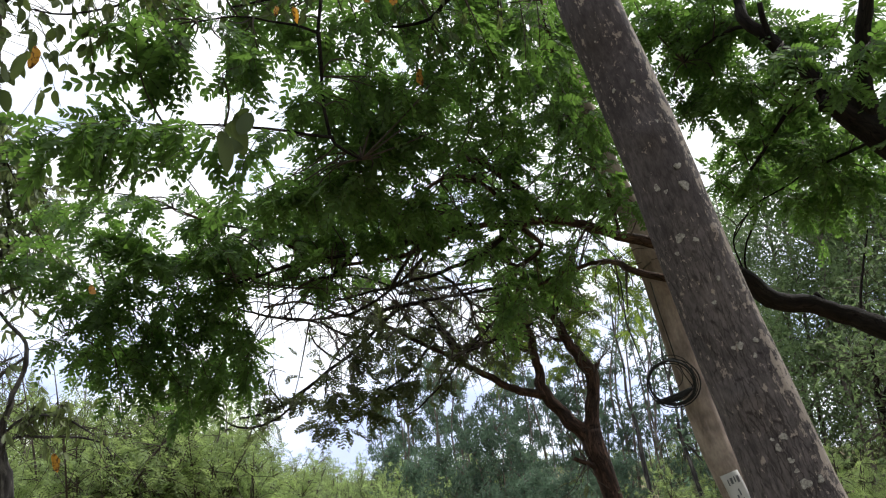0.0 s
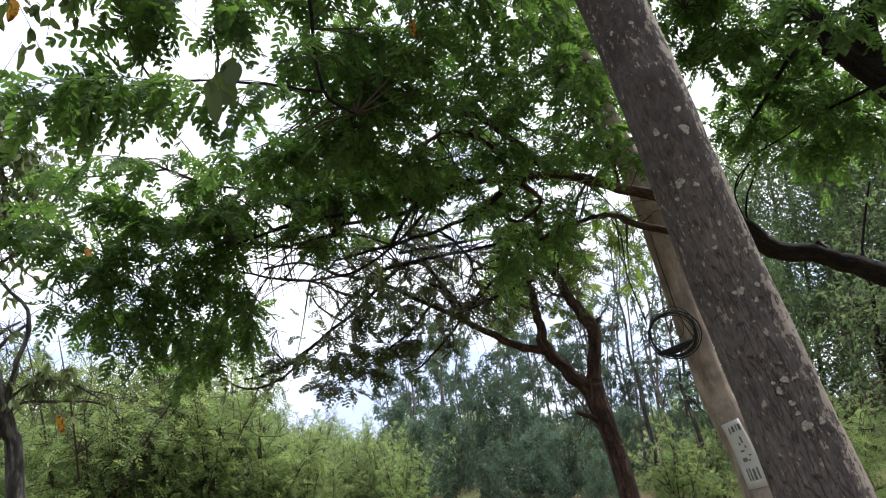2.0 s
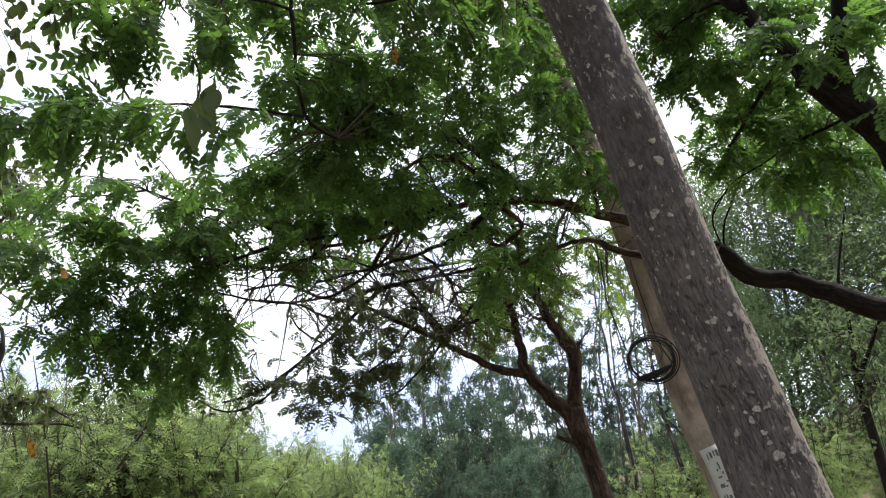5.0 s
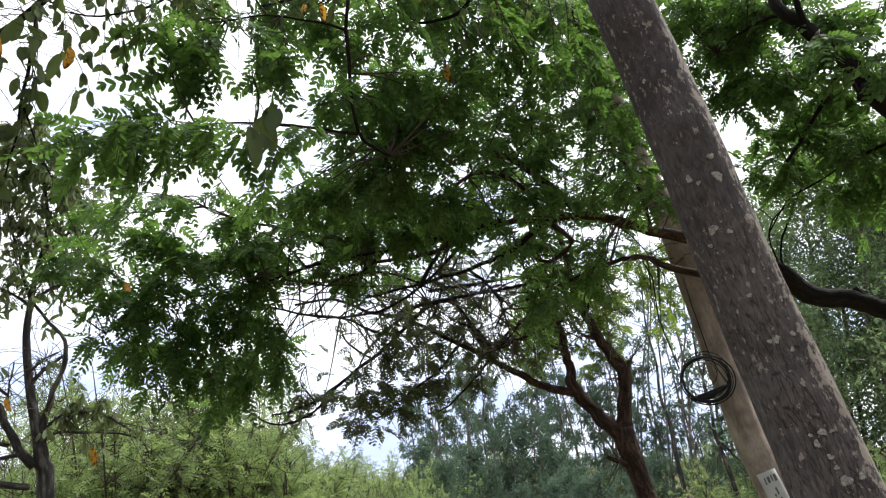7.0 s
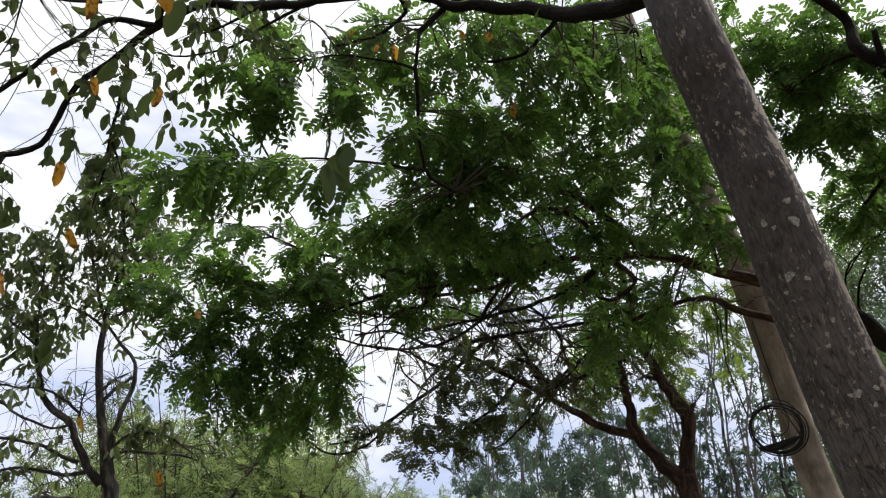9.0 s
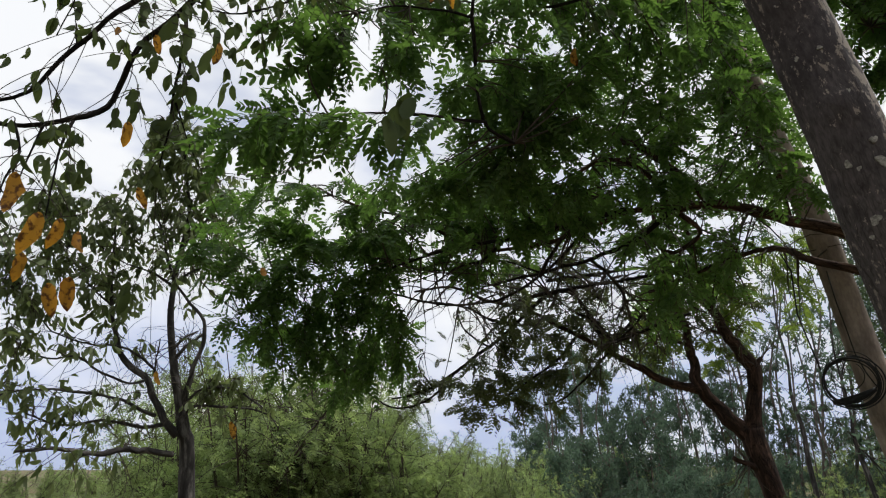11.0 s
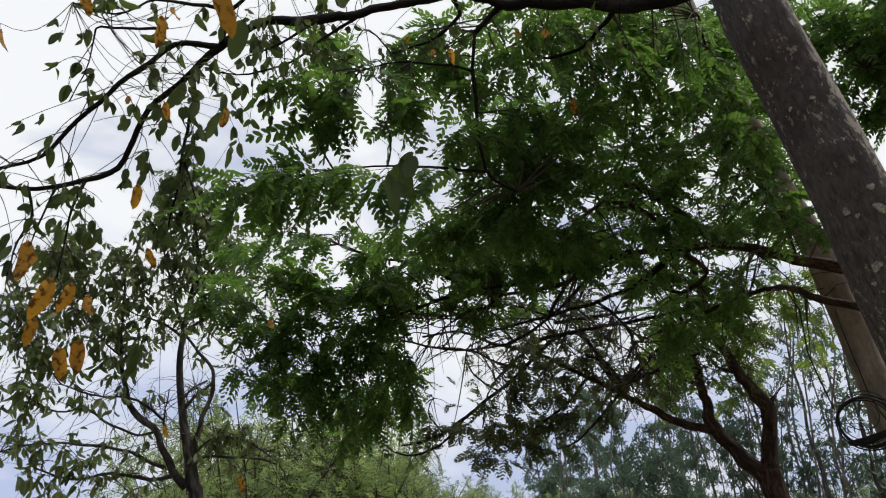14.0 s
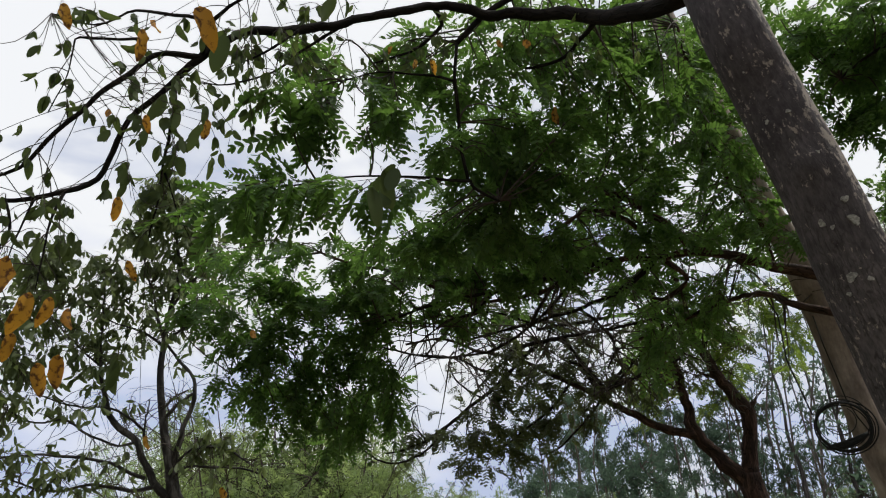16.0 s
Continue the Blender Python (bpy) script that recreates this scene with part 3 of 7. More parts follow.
# ---- the near grey tree ----
def limb(tree, name, lines, mat, sides=10, rough=0.06, step=0.08, label=""):
    """A limb, and under it each of its branches as a mesh of its own; gives back the smooth lines."""
    out, org, first = [], tree.location, None
    for l in lines:
        s = Soup()
        line = crooked(curve_points(l, step))
        tube(s, line, sides if line[:, 3].max() > 0.02 else 6, rough, 0, 3.0, org)
        out.append(line)
        if first is None:
            first = part(name, s.mesh(name, [mat]), tree, label)
        else:
            part("branch", s.mesh("branch", [mat]), first)
    return out


def twig_part(tree, soup):
    if soup.count:
        for i in range(len(soup.v)):
            soup.v[i] = soup.v[i] - np.array(tree.location)
        part("twig", soup.mesh("twig", [TWIG]), tree)["kind"] = "stuff"


NEAR_TRUNK = [(1.26, 2.64, 1.43, 0.152), (1.20, 2.65, 1.72, 0.145), (1.12, 2.64, 2.04, 0.139), 
    (1.02, 2.59, 2.42, 0.131), (0.93, 2.54, 2.77, 0.126), (0.84, 2.52, 3.13, 0.125), 
    (0.74, 2.47, 3.46, 0.123), (0.71, 2.63, 4.10, 0.138), (0.61, 2.70, 4.90, 0.14)]
foot = np.array(NEAR_TRUNK[0])
low = np.array(NEAR_TRUNK[1])
lean = (foot - low)[:3] / (foot - low)[2]
base = foot[:3] - lean * foot[2]
NEAR_TRUNK = [(*(base - lean * 0.15), 0.24), (*(base + lean * 0.35), 0.19), *NEAR_TRUNK]


def near_tree():
    tree = thing("grey_tree", tuple(base), "leaning grey-barked tree with pale lichen spots and drooping leaves", "tree")
    s = Soup()
    line = curve_points(NEAR_TRUNK, 0.025)
    c, r, side, up, run = tube(s, line, 56, 0.035, 0, 2.2, base, [(3.05, 1.9, 0.05, 0.02), (2.0, 2.2, 0.06, 0.016), (2.62, 1.2, 0.035, 0.012)])
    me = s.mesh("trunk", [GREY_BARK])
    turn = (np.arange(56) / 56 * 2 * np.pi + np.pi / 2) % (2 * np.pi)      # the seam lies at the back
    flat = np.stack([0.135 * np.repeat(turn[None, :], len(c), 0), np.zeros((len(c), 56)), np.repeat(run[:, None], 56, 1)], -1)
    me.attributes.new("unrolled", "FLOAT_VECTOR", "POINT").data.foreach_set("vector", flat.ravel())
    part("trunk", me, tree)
    # lichen: flat crusts with ragged rims
    for x, y, z, size in [(0.94, 2.47, 2.39, 0.0246), (0.99, 2.41, 2.57, 0.0271), (0.97, 2.40, 2.66, 0.0182), 
    (0.88, 2.45, 2.58, 0.018), (0.91, 2.44, 2.57, 0.0113), (1.06, 2.47, 2.23, 0.0112), 
    (1.04, 2.50, 2.13, 0.0112), (1.10, 2.50, 1.98, 0.0179), (1.15, 2.51, 1.93, 0.0113), 
    (1.16, 2.52, 1.99, 0.0136), (1.08, 2.51, 1.97, 0.0112), (1.11, 2.50, 1.96, 0.0112), 
    (0.85, 2.42, 3.02, 0.0119), (0.79, 2.45, 3.01, 0.0119), (0.91, 2.41, 2.85, 0.0116), 
    (1.19, 2.51, 1.65, 0.018), (1.17, 2.52, 1.61, 0.0158), (1.23, 2.51, 1.48, 0.025), 
    (1.20, 2.51, 1.56, 0.0135), (1.28, 2.51, 1.48, 0.016), (1.16, 2.53, 1.64, 0.00902), 
    (1.21, 2.50, 1.52, 0.0113), (1.00, 2.47, 2.38, 0.0135), (0.94, 2.51, 2.34, 0.0113)]:
        q = np.array((x, y, z))
        i = int(np.argmin(np.linalg.norm(c - q, axis=1)))
        n = unit((q - c[i]) - np.dot(q - c[i], unit(c[min(i + 1, len(c) - 1)] - c[i - 1])) * unit(c[min(i + 1, len(c) - 1)] - c[i - 1]))
        t = unit(c[min(i + 1, len(c) - 1)] - c[i - 1])
        b = np.cross(n, t)
        cells = Soup()
        k = 24
        ph = rng.uniform(0, 6, 4)
        rim = np.array([0.85 * size * (0.78 + 0.15 * math.sin(2 * q + ph[0]) + 0.12 * math.sin(3 * q + ph[1]) + 0.08 * math.sin(5 * q + ph[2]) + 0.05 * math.sin(11 * q + ph[3])) for q in np.arange(k) / k * 2 * np.pi])
        v = [c[i] + n * (r[i] * 1.03 + 0.002) - base]
        for f, h in ((0.92, 0.002), (1.0, -0.004)):
            for j in range(k):
                a = j / k * 2 * np.pi
                off = rim[j] * f * (math.cos(a) * t * 1.1 + math.sin(a) * b)
                rad = unit(n * r[i] + math.sin(a) * rim[j] * f * b)
                v.append(c[i] + rad * (r[i] * 1.03 + h) + rim[j] * f * math.cos(a) * t * 1.1 - base)
        fs = [(0, 1 + j, 1 + (j + 1) % k) for j in range(k)]
        fs += [(1 + j, 1 + k + j, 1 + k + (j + 1) % k, 1 + (j + 1) % k) for j in range(k)]
        cells.add(v, fs)
        part("lichen", cells.mesh("lichen", [LICHEN], False), tree, "whitish lichen crust")
    top = []
    top.append([(0.68, 2.65, 3.86, 0.0663), (0.58, 2.76, 3.87, 0.0529), (0.48, 2.89, 3.94, 0.0457),
        (0.31, 3.06, 4.08, 0.0401), (0.03, 3.23, 4.29, 0.0358), (-0.29, 3.28, 4.38, 0.0314),
        (-0.61, 3.20, 4.43, 0.0262), (-0.84, 3.05, 4.31, 0.0253), (-1.06, 2.91, 4.17, 0.0243),
        (-1.27, 2.73, 4.03, 0.0266), (-1.42, 2.59, 3.94, 0.0198), (-1.63, 2.50, 3.75, 0.0193),
        (-1.77, 2.47, 3.58, 0.0161), (-1.94, 2.46, 3.42, 0.0131), (-2.03, 2.48, 3.24, 0.0131),
        (-2.07, 2.48, 3.14, 0.013), (-2.15, 2.39, 3.05, 0.0114), (-2.27, 2.26, 2.96, 0.0098),
        (-2.41, 2.06, 2.92, 0.00828), (-2.47, 1.83, 2.89, 0.00536)])
    top.append([(-1.63, 2.50, 3.75, 0.0163), (-1.78, 2.37, 3.69, 0.0131), (-1.92, 2.28, 3.48, 0.0114),
        (-2.07, 2.23, 3.29, 0.0098), (-2.21, 2.18, 3.07, 0.00828), (-2.32, 2.11, 2.99, 0.0069),
        (-2.38, 1.96, 2.87, 0.00402)])
    top.append([(-1.74, 2.49, 3.59, 0.0102), (-1.75, 2.51, 3.45, 0.00864), (-1.79, 2.54, 3.26, 0.0071),
        (-1.81, 2.57, 3.07, 0.0056), (-1.82, 2.56, 2.95, 0.00414), (-1.86, 2.60, 2.81, 0.00276)])
    top.append([(-1.80, 2.58, 3.19, 0.00568), (-1.75, 2.63, 3.03, 0.0028), (-1.70, 2.67, 2.90, 0.00276)])
    top.append([(-1.62, 2.49, 3.76, 0.0133), (-1.55, 2.39, 3.84, 0.0117), (-1.63, 2.24, 3.79, 0.00852),
        (-1.70, 2.10, 3.71, 0.00552), (-1.81, 1.99, 3.57, 0.00402), (-1.86, 1.83, 3.51, 0.0026)])
    top.append([(-1.55, 2.39, 3.84, 0.0117), (-1.40, 2.32, 3.85, 0.00852), (-1.21, 2.25, 3.88, 0.00552)])
    top.append([(-1.74, 2.25, 3.69, 0.0071), (-1.88, 2.08, 3.58, 0.00552), (-1.93, 2.05, 3.56, 0.00414),
        (-1.98, 2.10, 3.45, 0.00276), (-2.08, 2.14, 3.29, 0.00276)])
    top.append([(-2.15, 2.39, 3.05, 0.00852), (-2.15, 2.34, 2.89, 0.00552), (-2.12, 2.30, 2.72, 0.00402),
        (-2.09, 2.26, 2.55, 0.0026)])
    top.append([(-2.26, 2.20, 2.94, 0.00828), (-2.20, 2.19, 2.81, 0.00536), (-2.18, 2.13, 2.66, 0.0039),
        (-2.15, 2.08, 2.50, 0.00252)])
    top.append([(-2.18, 2.27, 2.97, 0.00552), (-2.18, 2.22, 2.79, 0.00402), (-2.19, 2.20, 2.66, 0.00264)])
    top.append([(-0.61, 3.21, 4.42, 0.0174), (-0.58, 3.27, 4.35, 0.014), (-0.70, 3.31, 4.27, 0.0105),
        (-0.82, 3.24, 4.16, 0.00682), (-0.97, 3.15, 4.06, 0.00499)])
    top.append([(0.29, 3.10, 4.11, 0.0179), (0.20, 3.33, 4.15, 0.0136), (0.08, 3.55, 4.20, 0.0107),
        (-0.13, 3.65, 4.24, 0.00913), (-0.26, 3.65, 4.39, 0.0056)])
    top.append([(-1.06, 2.91, 4.16, 0.00974), (-1.22, 2.85, 4.00, 0.00791), (-1.37, 2.78, 3.83, 0.00617),
        (-1.55, 2.66, 3.69, 0.0045), (-1.65, 2.51, 3.62, 0.00292)])
    top.append([(-1.23, 2.71, 4.00, 0.00771), (-1.38, 2.64, 3.83, 0.00601), (-1.50, 2.54, 3.70, 0.00292)])
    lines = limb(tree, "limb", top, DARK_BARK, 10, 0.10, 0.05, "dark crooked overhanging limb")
    tip = np.array(NEAR_TRUNK[-1])
    # crown out of view: added to finish the tree and shade the trunk
    unseen_arms = [
        [(*tip[:3], tip[3]), (tip[0] - 0.15, tip[1] - 0.5, tip[2] + 0.9, 0.085), (tip[0] - 0.2, tip[1] - 1.0, tip[2] + 1.9, 0.06), (tip[0] - 0.3, tip[1] - 1.3, tip[2] + 3.0, 0.03)],
        [(tip[0] - 0.1, tip[1] - 0.3, tip[2] + 0.5, 0.06), (tip[0] + 0.9, tip[1] - 1.0, tip[2] + 1.3, 0.04), (tip[0] + 1.5, tip[1] - 1.6, tip[2] + 2.0, 0.02)],
        [(tip[0] - 0.15, tip[1] - 0.6, tip[2] + 1.0, 0.06), (tip[0] - 1.1, tip[1] - 1.3, tip[2] + 1.7, 0.04), (tip[0] - 1.8, tip[1] - 2.0, tip[2] + 2.2, 0.02)],
        [(tip[0] - 0.2, tip[1] - 0.9, tip[2] + 1.6, 0.05), (tip[0] + 0.1, tip[1] - 1.9, tip[2] + 2.2, 0.03), (tip[0] + 0.2, tip[1] - 2.8, tip[2] + 2.5, 0.02)],
    ]
    over = limb(tree, "limb", unseen_arms, STEM_BARK, 12, 0.08, 0.08, "added, unseen upper stem that divides into a crown")
    tw, lv, yl = Soup(), Leafage(), Leafage()
    above = Leafage()
    for l in over:
        side_twigs(tw, above, l, 60, 0.7, 9, 0.3, 0.4, (0.8, 1.2), 0.3)
    side_twigs(tw, lv, lines[0], 36, 0.36, 4, 0.5, 0.45, (0.32, 0.60), 0.1, 0.003, 0.9, 0.05, 0.7)
    side_twigs(tw, lv, lines[1], 22, 0.36, 4, 0.5, 0.1, (0.32, 0.60), 0.0, 0.003, 0.9, 0.05, 0.7)
    side_twigs(tw, lv, lines[2], 9, 0.12, 4, 0.5, 0.1, (0.5, 0.8), 0.0)
    for l in lines[4:7]:
        side_twigs(tw, lv, l, 8, 0.26, 4, 0.5, 0.1, (0.32, 0.58), 0.0, 0.003, 0.9, 0.05, 0.7)
    for l in lines[7:10]:
        side_twigs(tw, lv, l, 7, 0.28, 3, 0.5, 0.1, (0.32, 0.58), -0.1, 0.003, 0.9, 0.05, 0.7)
    for l in lines[10:]:
        side_twigs(tw, lv, l, 20, 0.26, 4, 0.5, 0.1, (0.32, 0.55), 0.0, 0.003, 0.9, 0.05, 0.6)
    # bare hanging twigs
    for l in (lines[0], lines[1]):
        side_twigs(tw, lv, l, 14, 0.42, 0, 0.35, 0.4, (1, 1), -0.3, 0.0026, 1.0, 0.02)
    # larger leaves on long stalks, and the withered yellow ones, each on a thread of twig
    big = [(-0.68, 1.78, 3.25, 0.0913), (-1.05, 1.72, 3.12, 0.101), (-1.18, 1.80, 3.28, 0.0438), 
    (-1.45, 2.01, 3.16, 0.0706), (-1.36, 2.12, 3.08, 0.0659), (-1.35, 2.20, 2.97, 0.0588), 
    (-1.58, 2.00, 3.24, 0.0633), (-1.74, 2.19, 2.99, 0.0553), (-0.66, 2.06, 2.66, 0.107), 
    (-0.64, 2.13, 2.76, 0.0974), (-0.57, 2.14, 2.77, 0.0913), (-0.63, 2.19, 2.76, 0.0993), 
    (-1.66, 1.60, 2.36, 0.0584), (-1.69, 1.79, 2.50, 0.0528), (-1.59, 2.13, 2.16, 0.0767), 
    (-1.64, 2.16, 2.15, 0.067)]
    gold = [(-1.03, 1.49, 3.06, 0.0784), (-1.27, 1.58, 3.11, 0.0609), (-1.28, 1.65, 3.20, 0.0464), 
    (-1.44, 1.43, 3.12, 0.0487), (-1.65, 2.09, 2.80, 0.0518), (-1.66, 2.19, 2.58, 0.0471), 
    (-1.57, 1.55, 2.35, 0.0709), (-1.66, 1.76, 2.31, 0.073), (-1.68, 1.87, 2.34, 0.0549), 
    (-1.66, 1.83, 2.11, 0.0609), (-1.67, 1.94, 2.16, 0.0633), (-1.70, 1.99, 2.34, 0.0482), 
    (-1.33, 2.12, 3.11, 0.0471), (-0.58, 2.83, 3.77, 0.0409), (-0.68, 2.97, 3.89, 0.037)]
    gold2 = [(0.01, 3.73, 3.93, 0.0786), (-0.13, 3.33, 4.17, 0.0579), (-0.28, 3.38, 4.26, 0.0419), 
    (-1.83, 3.63, 2.68, 0.0477), (-3.03, 4.55, 2.23, 0.0625), (-2.12, 3.96, 1.83, 0.0584), 
    (-1.70, 1.42, 3.02, 0.0464), (-1.76, 1.84, 2.22, 0.0506), (-0.83, 3.06, 4.07, 0.0325)]
    gold2 += [(-1.47, 1.73, 2.94, 0.036), (-1.38, 1.8, 2.95, 0.038), (-1.25, 1.98, 3.02, 0.044)]
    big += [(-1.42, 1.95, 3.09, 0.068), (-1.38, 1.99, 3.07, 0.059), (-1.28, 1.99, 2.98, 0.07), (-1.29, 2.03, 3.1, 0.055),
        (-1.44, 1.82, 3.06, 0.039), (-1.51, 1.93, 2.82, 0.048), (-1.39, 2.04, 2.99, 0.045), (-1.19, 1.97, 3.42, 0.052),
        (-1.19, 2.07, 3.31, 0.047), (-1.58, 1.53, 3.06, 0.042), (-1.59, 1.5, 3.09, 0.038), (-1.33, 2.02, 2.99, 0.045)]
    long_ = Leafage()
    for rows, store in ((big, long_), (gold, yl), (gold2, yl)):
        for x, y, z, size in rows:
            p = np.array((x, y, z))
            limbs = np.concatenate([l[:, :3] for l in lines])
            hang = p + (0, 0, size * 0.9)
            q = limbs[np.argmin(np.linalg.norm(limbs - hang, axis=1))]
            t = np.linspace(0, 1, 7)[:, None]
            simple_tube(tw, q * (1 - t) + hang * t + np.array([0, 0, -0.12]) * np.sin(np.pi * t) * np.linalg.norm(q - hang), 0.002, 0.001, 3)
            way = unit(np.array([rng.normal(0, 0.25), rng.normal(0, 0.25), -1.0]))
            rolls = np.arange(-3.1, 3.1, 0.1)          # the blades turn their broad side to the open path
            sides = frames_of(np.repeat(way[None], len(rolls), 0), rolls)[:, :, 2]
            flat_on = rolls[np.argmax(np.abs(sides @ unit(p * (1, 1, 0))))]
            store.put(hang, way, flat_on + rng.normal(0, 0.45), size * (2.15 if store is yl else 1.75) / 0.158)
            if store is long_:
                lv.put(hang, unit(np.array([rng.normal(0, 0.6), rng.normal(0, 0.5), -1.0])), rng.uniform(-3, 3), size * 0.9 / 0.158)
    twig_part(tree, tw)
    crown_part(tree, lv, BROADS, [BROAD_LEAF, TWIG], 290)
    crown_part(tree, long_, LONGS, [BROAD_LEAF, TWIG], 99, "large_leaf")
    crown_part(tree, above, BROADS, [BROAD_LEAF, TWIG], 0)
    crown_part(tree, yl, GOLDS, [YELLOW_LEAF, TWIG], 99, "yellow_leaf")


near_tree()


# ---- the pale tree behind it, with its notice and the coil ----
PALE_TRUNK = [(2.36, 5.67, 0.86, 0.14), (2.34, 5.70, 1.04, 0.135), (2.29, 5.73, 1.30, 0.13), (2.17, 5.78, 1.74, 0.122), 
    (2.05, 5.77, 2.40, 0.115), (1.92, 5.73, 3.09, 0.111), (1.78, 5.66, 3.64, 0.109), 
    (1.62, 5.60, 4.05, 0.107), (1.52, 5.56, 4.43, 0.106), (1.24, 5.39, 5.19, 0.112), 
    (1.08, 5.36, 5.73, 0.106), (0.92, 5.18, 6.37, 0.0922), (0.81, 4.96, 7.18, 0.0609)]


def pale_tree():
    p0, p1 = np.array(PALE_TRUNK[0]), np.array(PALE_TRUNK[2])
    ln = (p0 - p1)[:3] / (p0 - p1)[2]
    b = p0[:3] - ln * p0[2]
    tree = thing("pale_tree", tuple(b), "slender leaning tree with smooth pale tan bark", "tree")
    s = Soup()
    line = curve_points([(*(b - ln * 0.15), 0.22), (*(b + ln * 0.4), 0.175), *PALE_TRUNK], 0.06)
    c, r, side, up, run = tube(s, line, 28, 0.03, 0, 2.0, b)
    part("trunk", s.mesh("trunk", [PALE_BARK]), tree)
    dots = Soup()
    for _ in range(30):
        i = int(rng.uniform(0.1, 0.6) * len(c))
        a = rng.uniform(3.6, 5.8)
        n = math.cos(a) * side[i] + math.sin(a) * up[i]
        t = unit(c[i + 1] - c[i])
        w = np.cross(n, t)
        z = rng.uniform(0.006, 0.014)
        k = [c[i] + n * (r[i] * 1.025 + h) + z * q * (math.cos(x) * t + 0.7 * math.sin(x) * w) - b
             for q, h in ((1, -0.004), (0.5, 0.005)) for x in np.arange(6) / 6 * 2 * np.pi]
        dots.add(k, [tuple(range(6, 12))] + [(j, (j + 1) % 6, 6 + (j + 1) % 6, 6 + j) for j in range(6)])
    part("bark_scar", dots.mesh("bark_scar", [TWIG]), tree)["kind"] = "stuff"
    # a seam that runs down the bark
    seam = Soup()
    pts = [c[i] + (side[i] * -0.55 + up[i] * -0.83) * r[i] * 1.01 + rng.normal(0, 0.003, 3) for i in range(int(len(c) * 0.28), int(len(c) * 0.6))]
    simple_tube(seam, pts, 0.006, 0.006, 5, 0, b)
    part("vine", seam.mesh("vine", [TWIG]), tree, "thin dark climbing stem")
    return c, r, side, up


def notice(c, r, side, up):
    """A paper sheet wrapped round the trunk, with lines of writing too small to read."""
    i = int(np.argmin(np.linalg.norm(c - np.array((2.24, 5.66, 1.18)), axis=1)))
    ob = thing("notice", tuple(c[i]), "white paper notice with dark writing wrapped on a trunk", "notice")
    facing = unit(np.array([0, 0, 1.6]) - c[i])

    def sheet(u0, u1, v0, v1, lift, mat, name, nu=8):
        s = Soup()
        vs, v = np.linspace(v0, v1, 9), []
        mid = math.atan2(np.dot(facing, up[i]), np.dot(facing, side[i]))
        axis = unit(c[i + 3] - c[i - 3])
        for q in vs:
            p = c[i] + axis * q
            j = int(np.argmin(np.linalg.norm(c - p, axis=1)))
            p = c[j] + axis * np.dot(p - c[j], axis)
            for u in np.linspace(u0, u1, nu):
                a = mid + u
                wr = 0.004 * math.sin(9 * q + 5 * u)
                v.append(p + (math.cos(a) * side[j] + math.sin(a) * up[j]) * (r[j] * 1.035 + lift + wr) - c[i])
        f = [(m * nu + n, m * nu + n + 1, (m + 1) * nu + n + 1, (m + 1) * nu + n) for m in range(8) for n in range(nu - 1)]
        s.add(v, f)
        me = s.mesh(name, [mat])
        p_ = part(name, me, ob)
        p_.modifiers.new("thickness", "SOLIDIFY").thickness = 0.0015
        return p_

    sheet(-0.52, 0.58, -0.27, 0.25, 0.006, PAPER, "sheet")
    marks = [(-0.36, -0.22, 0.19, 0.05), (-0.14, -0.08, 0.195, 0.045), (0.0, 0.12, 0.19, 0.045), (0.22, 0.28, 0.185, 0.05),
             (-0.10, -0.02, 0.10, 0.05), (0.06, 0.14, 0.075, 0.02), (-0.16, -0.08, 0.045, 0.02), (0.0, 0.20, 0.02, 0.012),
             (-0.22, -0.10, -0.02, 0.012), (0.04, 0.26, -0.045, 0.03), (-0.10, 0.0, -0.055, 0.012),
             (-0.26, -0.18, -0.16, 0.09), (-0.08, 0.04, -0.165, 0.085), (0.12, 0.18, -0.16, 0.10), (0.26, 0.32, -0.16, 0.09)]
    for u0, u1, v, h in marks:
        sheet(u0, u1, v - h / 2, v + h / 2, 0.009, INK, "writing", 4)


